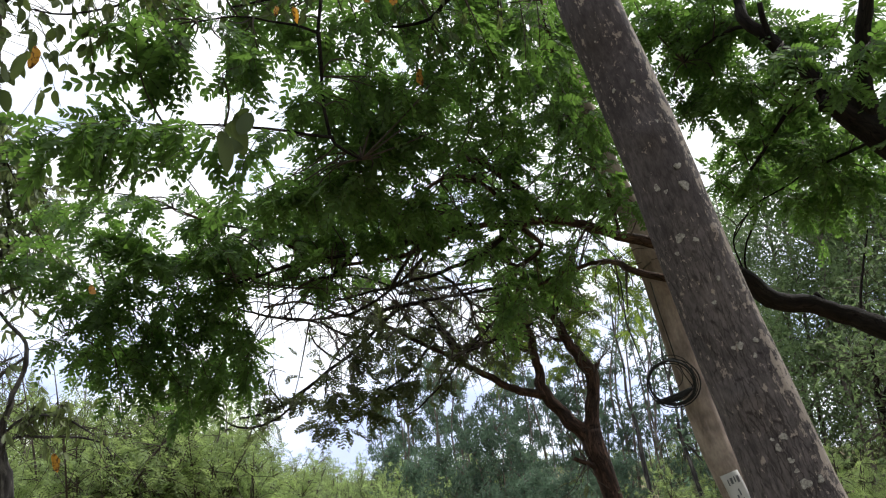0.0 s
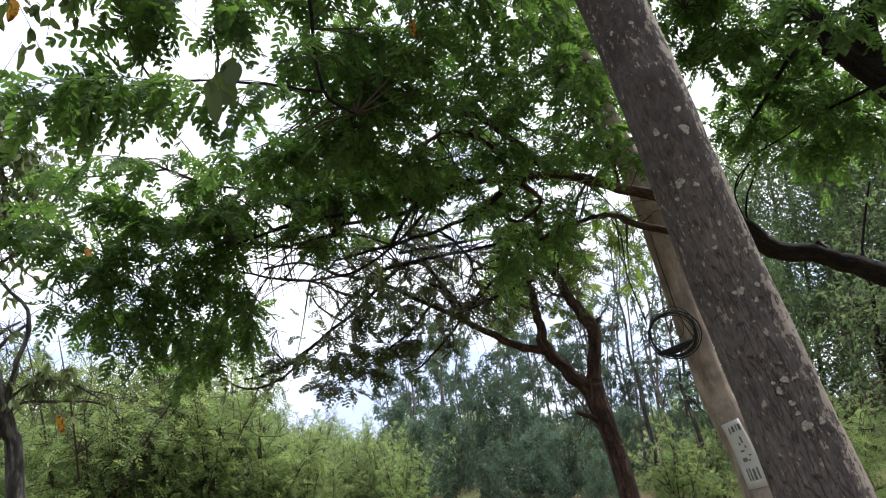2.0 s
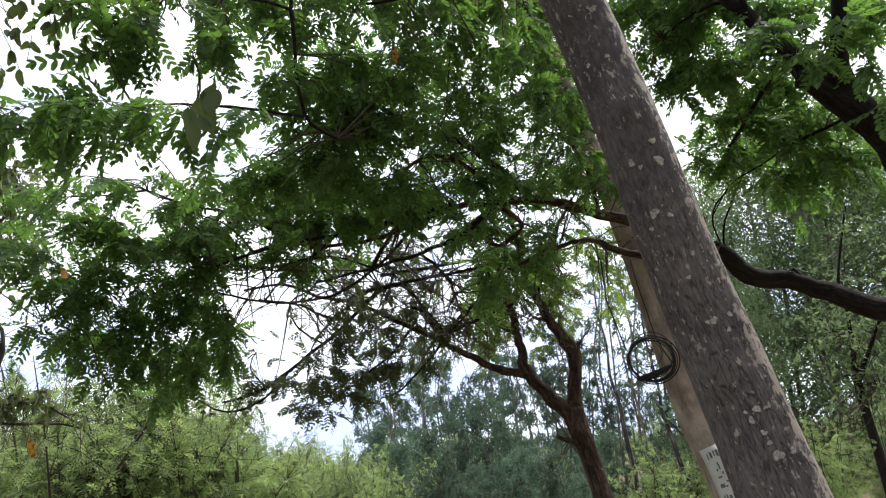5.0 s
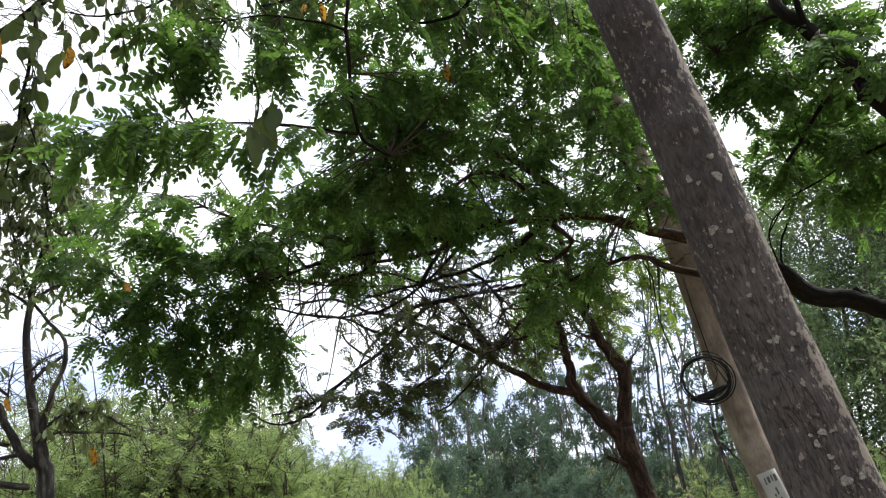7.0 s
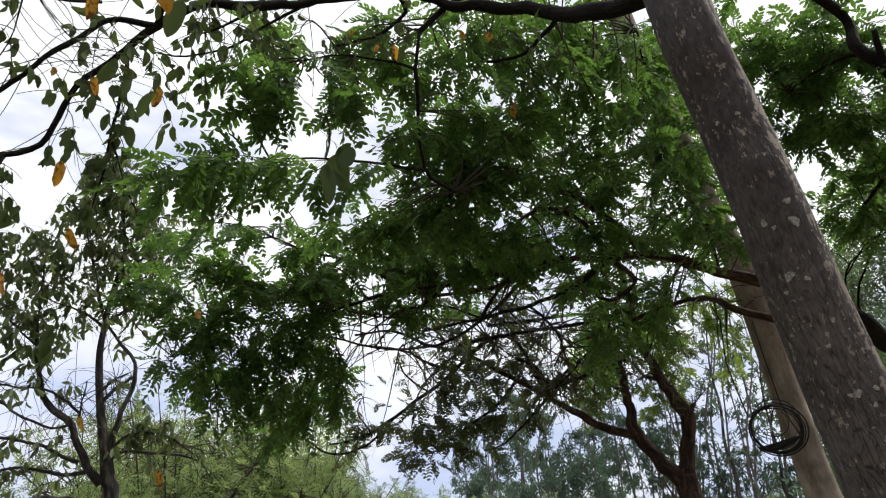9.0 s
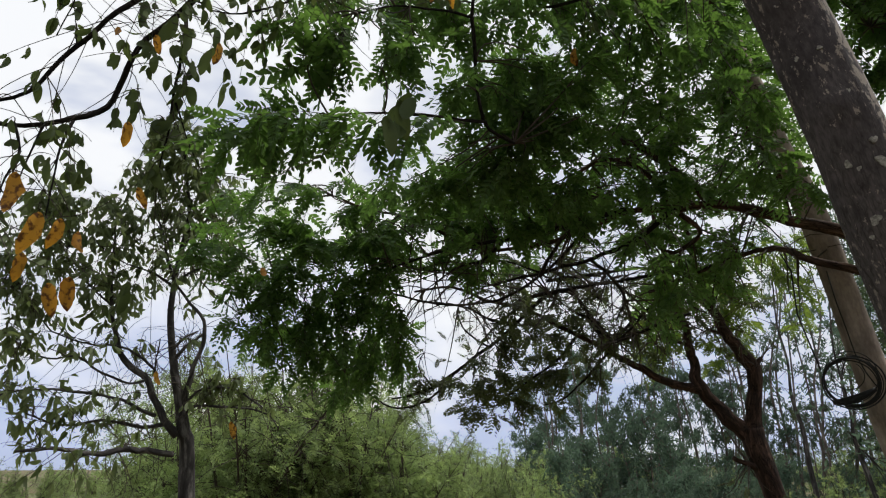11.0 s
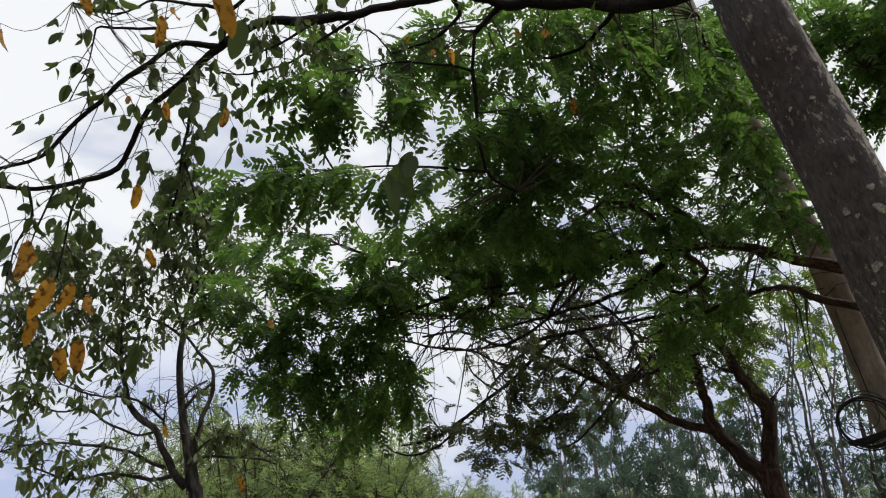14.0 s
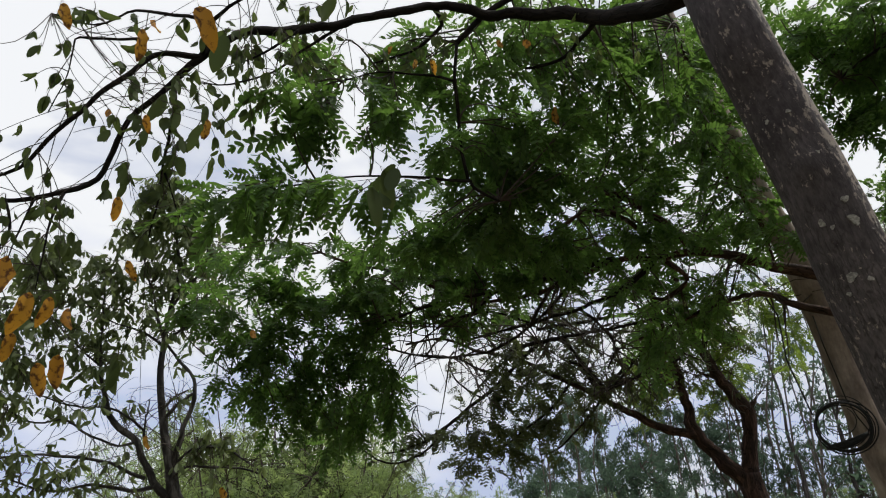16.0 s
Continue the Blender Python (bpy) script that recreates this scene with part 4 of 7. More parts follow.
def coil():
    """Loops of black hose hung from a wire, with a bundled lower side."""
    m = np.array((1.86, 5.57, 2.17))
    eye = np.array([0, 0, 1.6])
    f = unit(m[:3] - eye)
    right = unit(np.cross(f, (0, 0, 1)))
    upv = np.cross(right, f)
    ob = thing("hose_coil", tuple(m[:3]), "coil of black rubber hose hanging from a thin wire", "hose")
    R = 0.180
    for k in range(9):
        s = Soup()
        ph, grow = rng.uniform(0, 6), rng.normal(0, 0.009)
        du, dv, thick = rng.normal(0, 0.005), rng.normal(0.0, 0.006), rng.uniform(0.004, 0.0065)
        if k > 6:                          # two strands that have come loose at the top
            dv, thick, grow = 0.022 * (k - 6), 0.0035, -0.006
        pts = []
        for a in np.linspace(0, 2 * np.pi, 57):
            rr = R * (1 + 0.022 * math.sin(2 * a + ph)) + grow
            pts.append(right * (math.cos(a) * rr + du) + upv * (math.sin(a) * rr * 0.97 + dv) + f * (0.02 * math.sin(a + ph) + 0.004 * (k - 6)))
        simple_tube(s, pts, thick, thick, 8)
        part("loop", s.mesh("loop", [RUBBER]), ob)
    s = Soup()
    for k in range(5):
        pts = [right * (x * 0.155) + upv * (-0.095 - 0.04 * (1 - x * x) + 0.008 * k * (1 - x * x) + 0.045 * x) + f * rng.normal(0, 0.008) for x in np.linspace(-0.9, 0.9, 12)]
        simple_tube(s, pts, 0.014, 0.012, 8)
    part("bundle", s.mesh("bundle", [RUBBER]), ob, "tied bundle of hose")
    s = Soup()
    pts = [right * (-0.02 + 0.105 * math.cos(a)) + upv * (0.045 + 0.10 * math.sin(a)) for a in np.linspace(2.2, 7.2, 26)]
    simple_tube(s, pts, 0.0035, 0.0035, 6)
    part("inner_loop", s.mesh("inner_loop", [RUBBER]), ob)
    strap = Soup()
    ends = np.array([(2.01, 5.55, 2.13), (1.96, 5.56, 2.23), (1.91, 5.56, 2.37), (1.88, 5.56, 2.56), (1.85, 5.57, 2.75), 
    (1.82, 5.57, 3.00)])
    simple_tube(strap, ends - m[:3], 0.005, 0.005, 6)
    part("wire", strap.mesh("wire", [RUBBER]), ob, "thin black hanging wire")
    wire = Soup()
    ends = np.array([(1.68, 5.62, 2.27), (1.62, 5.64, 2.55), (1.60, 5.68, 2.70), (1.61, 5.70, 3.05), (1.57, 5.77, 3.22)])
    simple_tube(wire, ends - m[:3], 0.006, 0.006, 6)
    part("wire", wire.mesh("wire", [RUBBER]), ob, "thin black hanging wire")


trunk_info = pale_tree()
notice(*trunk_info)
coil()


# ---- the dark feather-leaved tree whose limbs cross the view ----
def feather_tree():
    foot_ = np.array((5.6, 5.3, 0.0))
    tree = thing("feather_leaved_tree", tuple(foot_), "spreading dark-barked tree with feathered green leaves", "tree")
    s = Soup()
    line = curve_points([(5.7, 5.3, -0.15, 0.30), (5.55, 5.3, 0.5, 0.24), (5.25, 5.25, 1.2, 0.21), (5.0, 5.1, 2.0, 0.19), (4.85, 4.9, 3.0, 0.17), (4.7, 4.8, 3.9, 0.14), (4.5, 4.9, 5.2, 0.09)], 0.08)
    tube(s, line, 20, 0.08, 0, 2.0, foot_)
    part("trunk", s.mesh("trunk", [DARK_BARK]), tree)
    low = []
    low.append([(2.44, 5.29, 2.95, 0.07), (2.16, 5.32, 3.11, 0.0622), (1.83, 5.37, 3.27, 0.0597),
        (1.58, 5.43, 3.38, 0.0527), (1.35, 5.55, 3.52, 0.0487), (1.09, 5.68, 3.64, 0.0421),
        (0.80, 5.72, 3.63, 0.0322), (0.46, 5.75, 3.65, 0.0272), (0.10, 5.81, 3.55, 0.0248),
        (-0.25, 5.83, 3.46, 0.0223), (-0.60, 5.82, 3.40, 0.0198), (-0.96, 5.67, 3.41, 0.0195),
        (-1.30, 5.32, 3.56, 0.0141), (-1.61, 5.02, 3.55, 0.0114), (-1.82, 4.70, 3.57, 0.00876)])
    low.append([(2.22, 5.41, 2.87, 0.0459), (2.07, 5.42, 2.92, 0.0456), (1.86, 5.45, 3.01, 0.0431),
        (1.68, 5.59, 3.13, 0.0365), (1.58, 5.89, 3.30, 0.0307), (1.39, 6.44, 3.40, 0.0276),
        (1.01, 6.55, 3.27, 0.0248), (0.62, 6.62, 3.15, 0.0193)])
    low.append([(1.09, 5.68, 3.64, 0.0347), (0.77, 5.59, 3.97, 0.0297), (0.49, 5.44, 4.13, 0.0243),
        (0.16, 5.33, 4.18, 0.0192), (-0.15, 5.12, 4.35, 0.0141)])
    low.append([(0.80, 5.72, 3.63, 0.0248), (0.56, 5.45, 3.85, 0.0215), (0.23, 5.13, 3.88, 0.0159),
        (-0.05, 5.02, 3.66, 0.0131), (-0.35, 4.84, 3.52, 0.0106)])
    low.append([(0.10, 5.81, 3.55, 0.0248), (-0.33, 6.10, 3.25, 0.023), (-0.76, 6.22, 3.05, 0.0208),
        (-1.26, 6.14, 3.02, 0.0182), (-1.69, 5.90, 3.10, 0.0153), (-2.08, 5.65, 3.17, 0.0126),
        (-2.52, 5.40, 3.00, 0.0099), (-2.76, 5.21, 2.80, 0.0073)])
    low.append([(-0.33, 6.10, 3.25, 0.0179), (-0.71, 5.93, 3.34, 0.0151), (-1.18, 5.78, 3.23, 0.0124),
        (-1.67, 5.53, 3.30, 0.00974), (-2.12, 5.28, 3.21, 0.00718)])
    low.append([(1.65, 5.66, 3.45, 0.0225), (1.56, 5.50, 3.79, 0.0198), (1.33, 5.30, 4.13, 0.017),
        (1.19, 5.04, 4.46, 0.0144), (1.09, 4.79, 4.71, 0.0118), (0.99, 4.48, 5.00, 0.00925)])
    low.append([(0.80, 5.72, 3.63, 0.0223), (1.03, 6.05, 3.51, 0.0208), (0.85, 6.41, 3.47, 0.019),
        (0.60, 6.49, 3.63, 0.0166), (0.32, 6.53, 3.55, 0.0138)])
    high = []
    high.append([(4.92, 4.98, 2.3, 0.15), (4.3, 4.5, 2.55, 0.14), (3.37, 4.03, 2.83, 0.143),
        (3.13, 4.02, 3.21, 0.125), (2.99, 4.03, 3.42, 0.112), (2.87, 4.04, 3.58, 0.099), (2.76, 4.05, 3.73, 0.086),
        (2.67, 4.04, 3.84, 0.069), (2.57, 4.02, 3.98, 0.054), (2.45, 4.01, 4.13, 0.047), (2.31, 4.00, 4.26, 0.043),
        (2.22, 3.98, 4.37, 0.039), (2.23, 4.03, 4.61, 0.0312), (1.94, 3.89, 4.80, 0.0351), (1.42, 3.71, 4.95, 0.0295),
        (0.84, 3.59, 4.97, 0.0264), (0.21, 3.47, 4.77, 0.021), (-0.27, 3.33, 4.47, 0.0179),
        (-0.50, 3.26, 4.20, 0.0153)])
    high.append([(2.95, 4.02, 3.50, 0.06), (2.89, 3.96, 3.66, 0.056), (2.84, 3.89, 3.78, 0.049),
        (2.80, 3.78, 3.90, 0.044), (2.76, 3.65, 4.04, 0.042), (2.73, 3.47, 4.23, 0.033)])
    high.append([(2.85, 4.04, 3.62, 0.073), (2.74, 4.04, 3.68, 0.068), (2.63, 4.04, 3.74, 0.055)])
    high.append([(2.40, 4.01, 4.17, 0.026), (2.34, 3.95, 4.27, 0.021), (2.28, 3.85, 4.40, 0.017)])
    high.append([(-0.50, 3.26, 4.20, 0.0153), (-0.52, 3.30, 3.97, 0.015), (-0.53, 3.43, 3.69, 0.0148),
        (-0.51, 3.47, 3.52, 0.0146), (-0.48, 3.54, 3.41, 0.0146), (-0.35, 3.68, 3.37, 0.0105)])
    high.append([(-0.49, 3.52, 3.44, 0.00974), (-0.62, 3.40, 3.41, 0.00791), (-0.78, 3.27, 3.38, 0.00771),
        (-0.97, 3.12, 3.34, 0.00601), (-1.14, 2.98, 3.27, 0.00438), (-1.29, 2.84, 3.18, 0.00426),
        (-1.46, 2.77, 3.17, 0.00284)])
    high.append([(-0.52, 3.30, 3.97, 0.00832), (-0.69, 3.16, 3.95, 0.00649), (-0.89, 3.02, 3.90, 0.00475),
        (-1.06, 2.91, 3.80, 0.00463)])
    high.append([(2.50, 4.10, 4.28, 0.0201), (2.35, 4.20, 4.47, 0.0159), (2.19, 4.39, 4.50, 0.0116),
        (2.04, 4.61, 4.46, 0.00706)])
    high.append([(2.67, 4.12, 4.08, 0.0223), (2.68, 4.44, 3.98, 0.0185), (2.67, 4.75, 3.87, 0.0144),
        (2.61, 5.08, 3.74, 0.0124)])
    high.append([(3.05, 4.15, 3.53, 0.0312), (3.04, 4.52, 3.59, 0.0235), (2.95, 4.83, 3.60, 0.0195),
        (2.87, 5.12, 3.59, 0.0151), (2.73, 5.45, 3.54, 0.013), (2.64, 5.67, 3.37, 0.0106)])
    stout = [
        [(5.1, 5.15, 1.75, 0.12), (4.4, 5.2, 2.1, 0.10)] + [(3.51, 5.21, 2.39, 0.0869), (3.31, 5.32, 2.53, 0.0792), (3.06, 5.39, 2.64, 0.0735), 
    (2.69, 5.39, 2.74, 0.0767), (2.53, 5.32, 2.89, 0.0682), (2.40, 5.30, 2.98, 0.0628)],
        [(3.08, 5.44, 2.64, 0.0307), (3.11, 5.39, 2.69, 0.0306), (3.05, 5.38, 2.77, 0.0178)],
        [(2.65, 5.59, 2.96, 0.0205), (2.63, 5.54, 3.17, 0.0179), (2.76, 5.51, 3.44, 0.0156), 
    (2.89, 5.47, 3.68, 0.0106)],
        [(2.65, 5.59, 2.96, 0.0179), (2.61, 5.64, 3.25, 0.0156), (2.68, 5.66, 3.46, 0.0132), 
    (2.89, 5.61, 3.63, 0.00803)],
    ]
    stout[2:] = [[(x, y, z, 0.5 * r) for x, y, z, r in l] for l in stout[2:]]
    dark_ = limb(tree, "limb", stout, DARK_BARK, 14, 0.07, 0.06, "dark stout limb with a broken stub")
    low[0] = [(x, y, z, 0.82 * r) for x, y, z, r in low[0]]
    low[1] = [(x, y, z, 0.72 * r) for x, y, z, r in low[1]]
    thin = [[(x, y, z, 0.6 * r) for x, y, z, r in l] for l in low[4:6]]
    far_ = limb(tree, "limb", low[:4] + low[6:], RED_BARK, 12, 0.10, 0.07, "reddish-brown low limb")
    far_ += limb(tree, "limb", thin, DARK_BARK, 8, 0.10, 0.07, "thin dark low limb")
    tangle = []
    tangle.append([(0.4, 5.57, 3.61, 0.024), (-0.07, 5.49, 3.48, 0.02), (-0.59, 5.36, 3.35, 0.016),
        (-1.08, 5.18, 3.22, 0.012), (-1.43, 5.0, 3.06, 0.009)])
    tangle.append([(0.79, 5.58, 3.61, 0.024), (0.47, 5.79, 3.41, 0.021), (0.08, 5.94, 3.31, 0.018),
        (-0.36, 6.06, 3.24, 0.014), (-0.88, 6.13, 3.16, 0.01)])
    tangle.append([(-0.05, 7.72, 3.21, 0.022), (0.15, 7.66, 3.1, 0.019), (0.31, 7.62, 2.86, 0.016),
        (0.47, 7.52, 2.95, 0.012), (0.62, 7.4, 3.1, 0.009)])
    tangle.append([(0.31, 7.77, 2.88, 0.022), (0.69, 7.82, 3.02, 0.018), (1.15, 7.84, 3.18, 0.013)])
    tangle.append([(-0.35, 5.97, 3.19, 0.02), (-0.2, 5.72, 3.36, 0.015), (-0.01, 5.46, 3.51, 0.011),
        (0.09, 5.2, 3.65, 0.007)])
    tangle.append([(0.08, 5.94, 3.31, 0.015), (0.27, 6.21, 3.21, 0.013), (0.38, 6.48, 3.06, 0.011),
        (0.31, 6.75, 2.92, 0.008)])
    tangle.append([(-0.59, 5.38, 3.35, 0.014), (-0.77, 5.38, 3.19, 0.011), (-0.96, 5.33, 3.13, 0.008),
        (-1.22, 5.29, 2.95, 0.005)])
    tangle.append([(-0.64, 6.98, 3.2, 0.02), (-0.3, 6.83, 3.25, 0.019), (0.08, 6.68, 3.26, 0.017),
        (0.53, 6.5, 3.26, 0.015), (0.82, 6.31, 3.27, 0.013)])
    tangle.append([(-1.36, 6.58, 3.13, 0.011), (-1.11, 6.74, 3.11, 0.011), (-0.91, 6.89, 3.01, 0.012),
        (-0.65, 7.03, 2.97, 0.012)])
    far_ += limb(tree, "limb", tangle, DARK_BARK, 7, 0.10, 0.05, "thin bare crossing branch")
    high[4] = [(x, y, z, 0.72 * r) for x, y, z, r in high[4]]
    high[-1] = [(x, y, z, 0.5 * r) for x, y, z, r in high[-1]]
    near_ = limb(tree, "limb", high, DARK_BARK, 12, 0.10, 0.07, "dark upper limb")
    both = far_ + near_ + dark_ + [line]
    tw, lv, fine = Soup(), Leafage(), Leafage()
    sprig = [(-0.52, 2.95, 3.14, -0.98, 2.58, 3.04, 9), (-0.96, 2.59, 3.04, -1.21, 2.39, 2.97, 7),
        (-1.19, 2.4, 2.97, -1.43, 2.27, 2.86, 8), (-1.02, 2.52, 3.02, -1.2, 2.56, 2.91, 3),
        (-0.72, 2.81, 3.1, -0.82, 2.9, 3.0, 3), (-1.27, 2.37, 2.96, -1.37, 2.38, 2.84, 3),
        (-0.85, 2.68, 3.05, -0.96, 2.72, 3.02, 3)]
    crownA = [(-0.46, 3.56, 4.49, 0.168), (-0.36, 3.87, 4.26, 0.244), (-0.13, 3.93, 4.53, 0.247),
        (0.21, 4.22, 4.63, 0.279), (-0.02, 4.27, 4.19, 0.308), (0.40, 4.54, 4.49, 0.289), (0.76, 4.52, 4.81, 0.273),
        (0.59, 4.77, 4.26, 0.321), (0.98, 4.83, 4.64, 0.264), (-0.41, 4.07, 3.91, 0.252), (0.19, 4.74, 3.96, 0.318),
        (-0.22, 4.47, 3.83, 0.268), (-0.54, 4.41, 3.66, 0.294), (-0.88, 4.28, 3.60, 0.242), (0.70, 5.02, 3.94, 0.209),
        (0.86, 4.99, 3.96, 0.164), (0.96, 5.41, 3.70, 0.172), (0.51, 4.27, 4.86, 0.219), (-0.04, 3.81, 4.69, 0.199),
        (-0.82, 3.54, 4.28, 0.161), (-0.57, 3.69, 4.13, 0.197), (1.15, 4.80, 5.00, 0.224), (1.11, 5.21, 4.33, 0.224)]
    crownB = [(-2.40, 4.62, 3.69, 0.209), (-2.48, 4.95, 3.36, 0.188), (-2.16, 5.00, 3.30, 0.185),
        (-2.68, 5.17, 3.06, 0.195), (-2.48, 5.26, 3.11, 0.302), (-2.13, 5.37, 3.24, 0.263), (-1.73, 5.36, 3.38, 0.297),
        (-1.28, 5.14, 3.42, 0.282), (-0.85, 4.77, 3.48, 0.295), (-0.52, 4.90, 3.55, 0.267), (-0.18, 5.08, 3.68, 0.241),
        (-1.34, 5.80, 3.32, 0.151), (-2.74, 5.55, 2.80, 0.184), (-2.56, 5.73, 2.85, 0.27), (-2.19, 5.85, 2.98, 0.27),
        (-1.90, 5.93, 3.08, 0.26), (-2.46, 6.04, 2.64, 0.182), (0.08, 5.37, 3.77, 0.217)]
    crownC = [(-2.16, 6.47, 2.59, 0.291), (-2.37, 6.43, 2.38, 0.168), (-1.88, 6.56, 2.58, 0.19), 
    (-0.90, 6.29, 3.37, 0.171), (0.68, 6.76, 3.21, 0.25), (0.90, 6.56, 3.47, 0.246), 
    (1.17, 6.65, 3.37, 0.25), (1.30, 6.68, 3.15, 0.193), (1.43, 6.55, 3.54, 0.227), (-0.46, 5.64, 3.56, 0.175), 
    (-0.88, 5.51, 3.51, 0.192), (-1.69, 6.37, 2.79, 0.12)]
    crownD = [(2.34, 4.77, 4.80, 0.262), (2.20, 4.99, 4.75, 0.225), (2.57, 4.67, 4.36, 0.263), (2.67, 4.11, 4.31, 0.2), 
    (2.86, 4.12, 4.09, 0.2), (3.03, 3.94, 4.17, 0.245), (2.54, 4.07, 4.48, 0.2), (2.47, 5.14, 4.03, 0.181), 
    (2.73, 5.09, 3.86, 0.312), (2.95, 4.77, 3.74, 0.302), (3.15, 4.51, 3.73, 0.259), 
    (2.82, 5.46, 3.72, 0.285), (3.09, 5.27, 3.52, 0.28), (3.25, 4.93, 3.51, 0.272), 
    (2.60, 5.51, 3.86, 0.127), (2.39, 5.12, 4.39, 0.164), (2.80, 4.69, 4.09, 0.214), 
    (3.43, 4.84, 3.39, 0.272), (2.98, 4.60, 4.05, 0.146), (2.08, 4.82, 5.08, 0.256), 
    (2.44, 4.46, 4.78, 0.243), (2.92, 4.03, 4.38, 0.231)]
    crownE = [(-0.31, 3.57, 4.15, 0.214), (-0.10, 3.67, 4.37, 0.224), (0.10, 3.88, 4.25, 0.229),
        (-0.41, 3.69, 3.76, 0.209), (-0.15, 3.92, 3.80, 0.219), (0.42, 4.08, 4.46, 0.243), (0.75, 4.20, 4.57, 0.253),
        (0.92, 4.47, 4.30, 0.258), (-0.40, 4.11, 3.39, 0.219), (-0.66, 3.98, 3.35, 0.193), (-0.98, 4.13, 3.36, 0.187),
        (-2.23, 4.98, 3.25, 0.213), (-2.61, 5.23, 2.94, 0.2), (-2.29, 5.38, 2.95, 0.2), (-1.84, 5.19, 3.42, 0.2),
        (-1.60, 5.62, 2.96, 0.243)]
    frond_twigs(tw, lv, sprig)
    clump_twigs(tw, fine, crownA, both, 1.05)
    clump_twigs(tw, fine, crownB, both, 0.66)
    clump_twigs(tw, fine, crownC, both, 1.1)
    clump_twigs(tw, fine, crownD, both, 1.6)
    fill = [(0.29, 5.94, 3.92, 0.312), (-0.13, 6.10, 3.80, 0.285), (-0.48, 5.67, 4.05, 0.352), 
    (-0.79, 5.57, 3.67, 0.292), (-1.12, 5.29, 3.70, 0.311), (0.42, 5.94, 4.18, 0.317), 
    (0.79, 6.11, 3.93, 0.268), (0.63, 6.43, 3.68, 0.276), (0.16, 5.39, 4.66, 0.403), 
    (0.62, 5.72, 4.39, 0.364), (-0.30, 5.14, 4.69, 0.341), (-0.65, 4.92, 4.61, 0.282), 
    (1.18, 6.16, 4.19, 0.276), (1.51, 6.40, 4.50, 0.292), (1.78, 6.35, 4.93, 0.24), 
    (1.56, 6.00, 5.24, 0.292), (1.57, 6.55, 4.09, 0.234), (-1.53, 5.37, 3.51, 0.239), 
    (-2.00, 5.58, 3.41, 0.252), (1.05, 5.71, 4.72, 0.321)]
    lowleft = [(-2.81, 5.70, 2.62, 0.18), (-2.51, 5.83, 2.62, 0.19), (-2.18, 5.96, 2.61, 0.239),
        (-1.86, 6.15, 2.71, 0.211), (-1.71, 6.34, 2.53, 0.182), (-2.10, 6.13, 2.38, 0.179), (-2.26, 5.65, 2.90, 0.252), (-1.93, 5.75, 2.99, 0.221), (-1.06, 5.68, 3.29, 0.214), (-0.70, 5.49, 3.41, 0.235),
        (-2.78, 5.14, 3.05, 0.195), (-1.18, 5.42, 3.66, 0.192)]
    clump_twigs(tw, fine, lowleft, both, 0.42)
    flank = [(-3.07, 5.46, 3.70, 0.246), (-2.77, 5.32, 3.86, 0.229), (-2.55, 5.41, 3.61, 0.225), 
    (-2.97, 5.16, 3.97, 0.208), (-2.27, 5.50, 3.39, 0.201), (-2.71, 5.42, 3.36, 0.225), 
    (-0.73, 5.90, 3.41, 0.201), (-0.41, 5.78, 3.55, 0.198), (-0.04, 5.81, 3.80, 0.201), 
    (0.33, 5.95, 3.98, 0.208), (0.79, 6.33, 3.69, 0.218), (1.17, 6.70, 3.30, 0.227), 
    (1.55, 6.79, 3.47, 0.21)]
    clump_twigs(tw, fine, flank, both, 0.8)
    cover = [(1.17, 5.00, 4.88, 0.149), (1.11, 4.99, 5.10, 0.151), (1.03, 4.98, 5.32, 0.153), 
    (0.96, 4.95, 5.54, 0.156), (1.20, 5.03, 4.62, 0.146), (1.24, 5.05, 4.36, 0.124), 
    (0.87, 4.92, 5.76, 0.179), (1.38, 4.99, 4.45, 0.144), (1.41, 5.13, 4.18, 0.134), 
    (1.52, 5.25, 3.84, 0.105), (1.38, 4.93, 4.76, 0.166), (1.92, 5.82, 4.06, 0.139), 
    (1.88, 5.69, 4.37, 0.139)]
    clump_twigs(tw, fine, cover, both, 1.0)
    midst = [(-0.68, 5.79, 3.76, 0.231), (-0.30, 6.07, 3.67, 0.239), (0.87, 6.45, 3.66, 0.221), (1.23, 6.62, 3.63, 0.205), 
    (0.44, 6.24, 3.79, 0.236), (1.51, 6.48, 3.85, 0.205), 
    (-0.45, 5.58, 3.82, 0.214)]
    clump_twigs(tw, fine, midst, both, 0.9)
    brow = [(-1.31, 3.15, 4.10, 0.109), (-1.20, 3.22, 4.23, 0.112), (-1.09, 3.32, 4.15, 0.112), 
    (-0.96, 3.37, 4.30, 0.121), (-0.87, 3.55, 4.27, 0.124), (-0.78, 3.66, 4.15, 0.117), 
    (-1.27, 3.26, 3.98, 0.0954), (-1.05, 3.44, 4.00, 0.0977), (-0.85, 3.49, 4.52, 0.112), 
    (-0.69, 3.56, 4.47, 0.112)]
    clump_twigs(tw, fine, brow, both, 1)
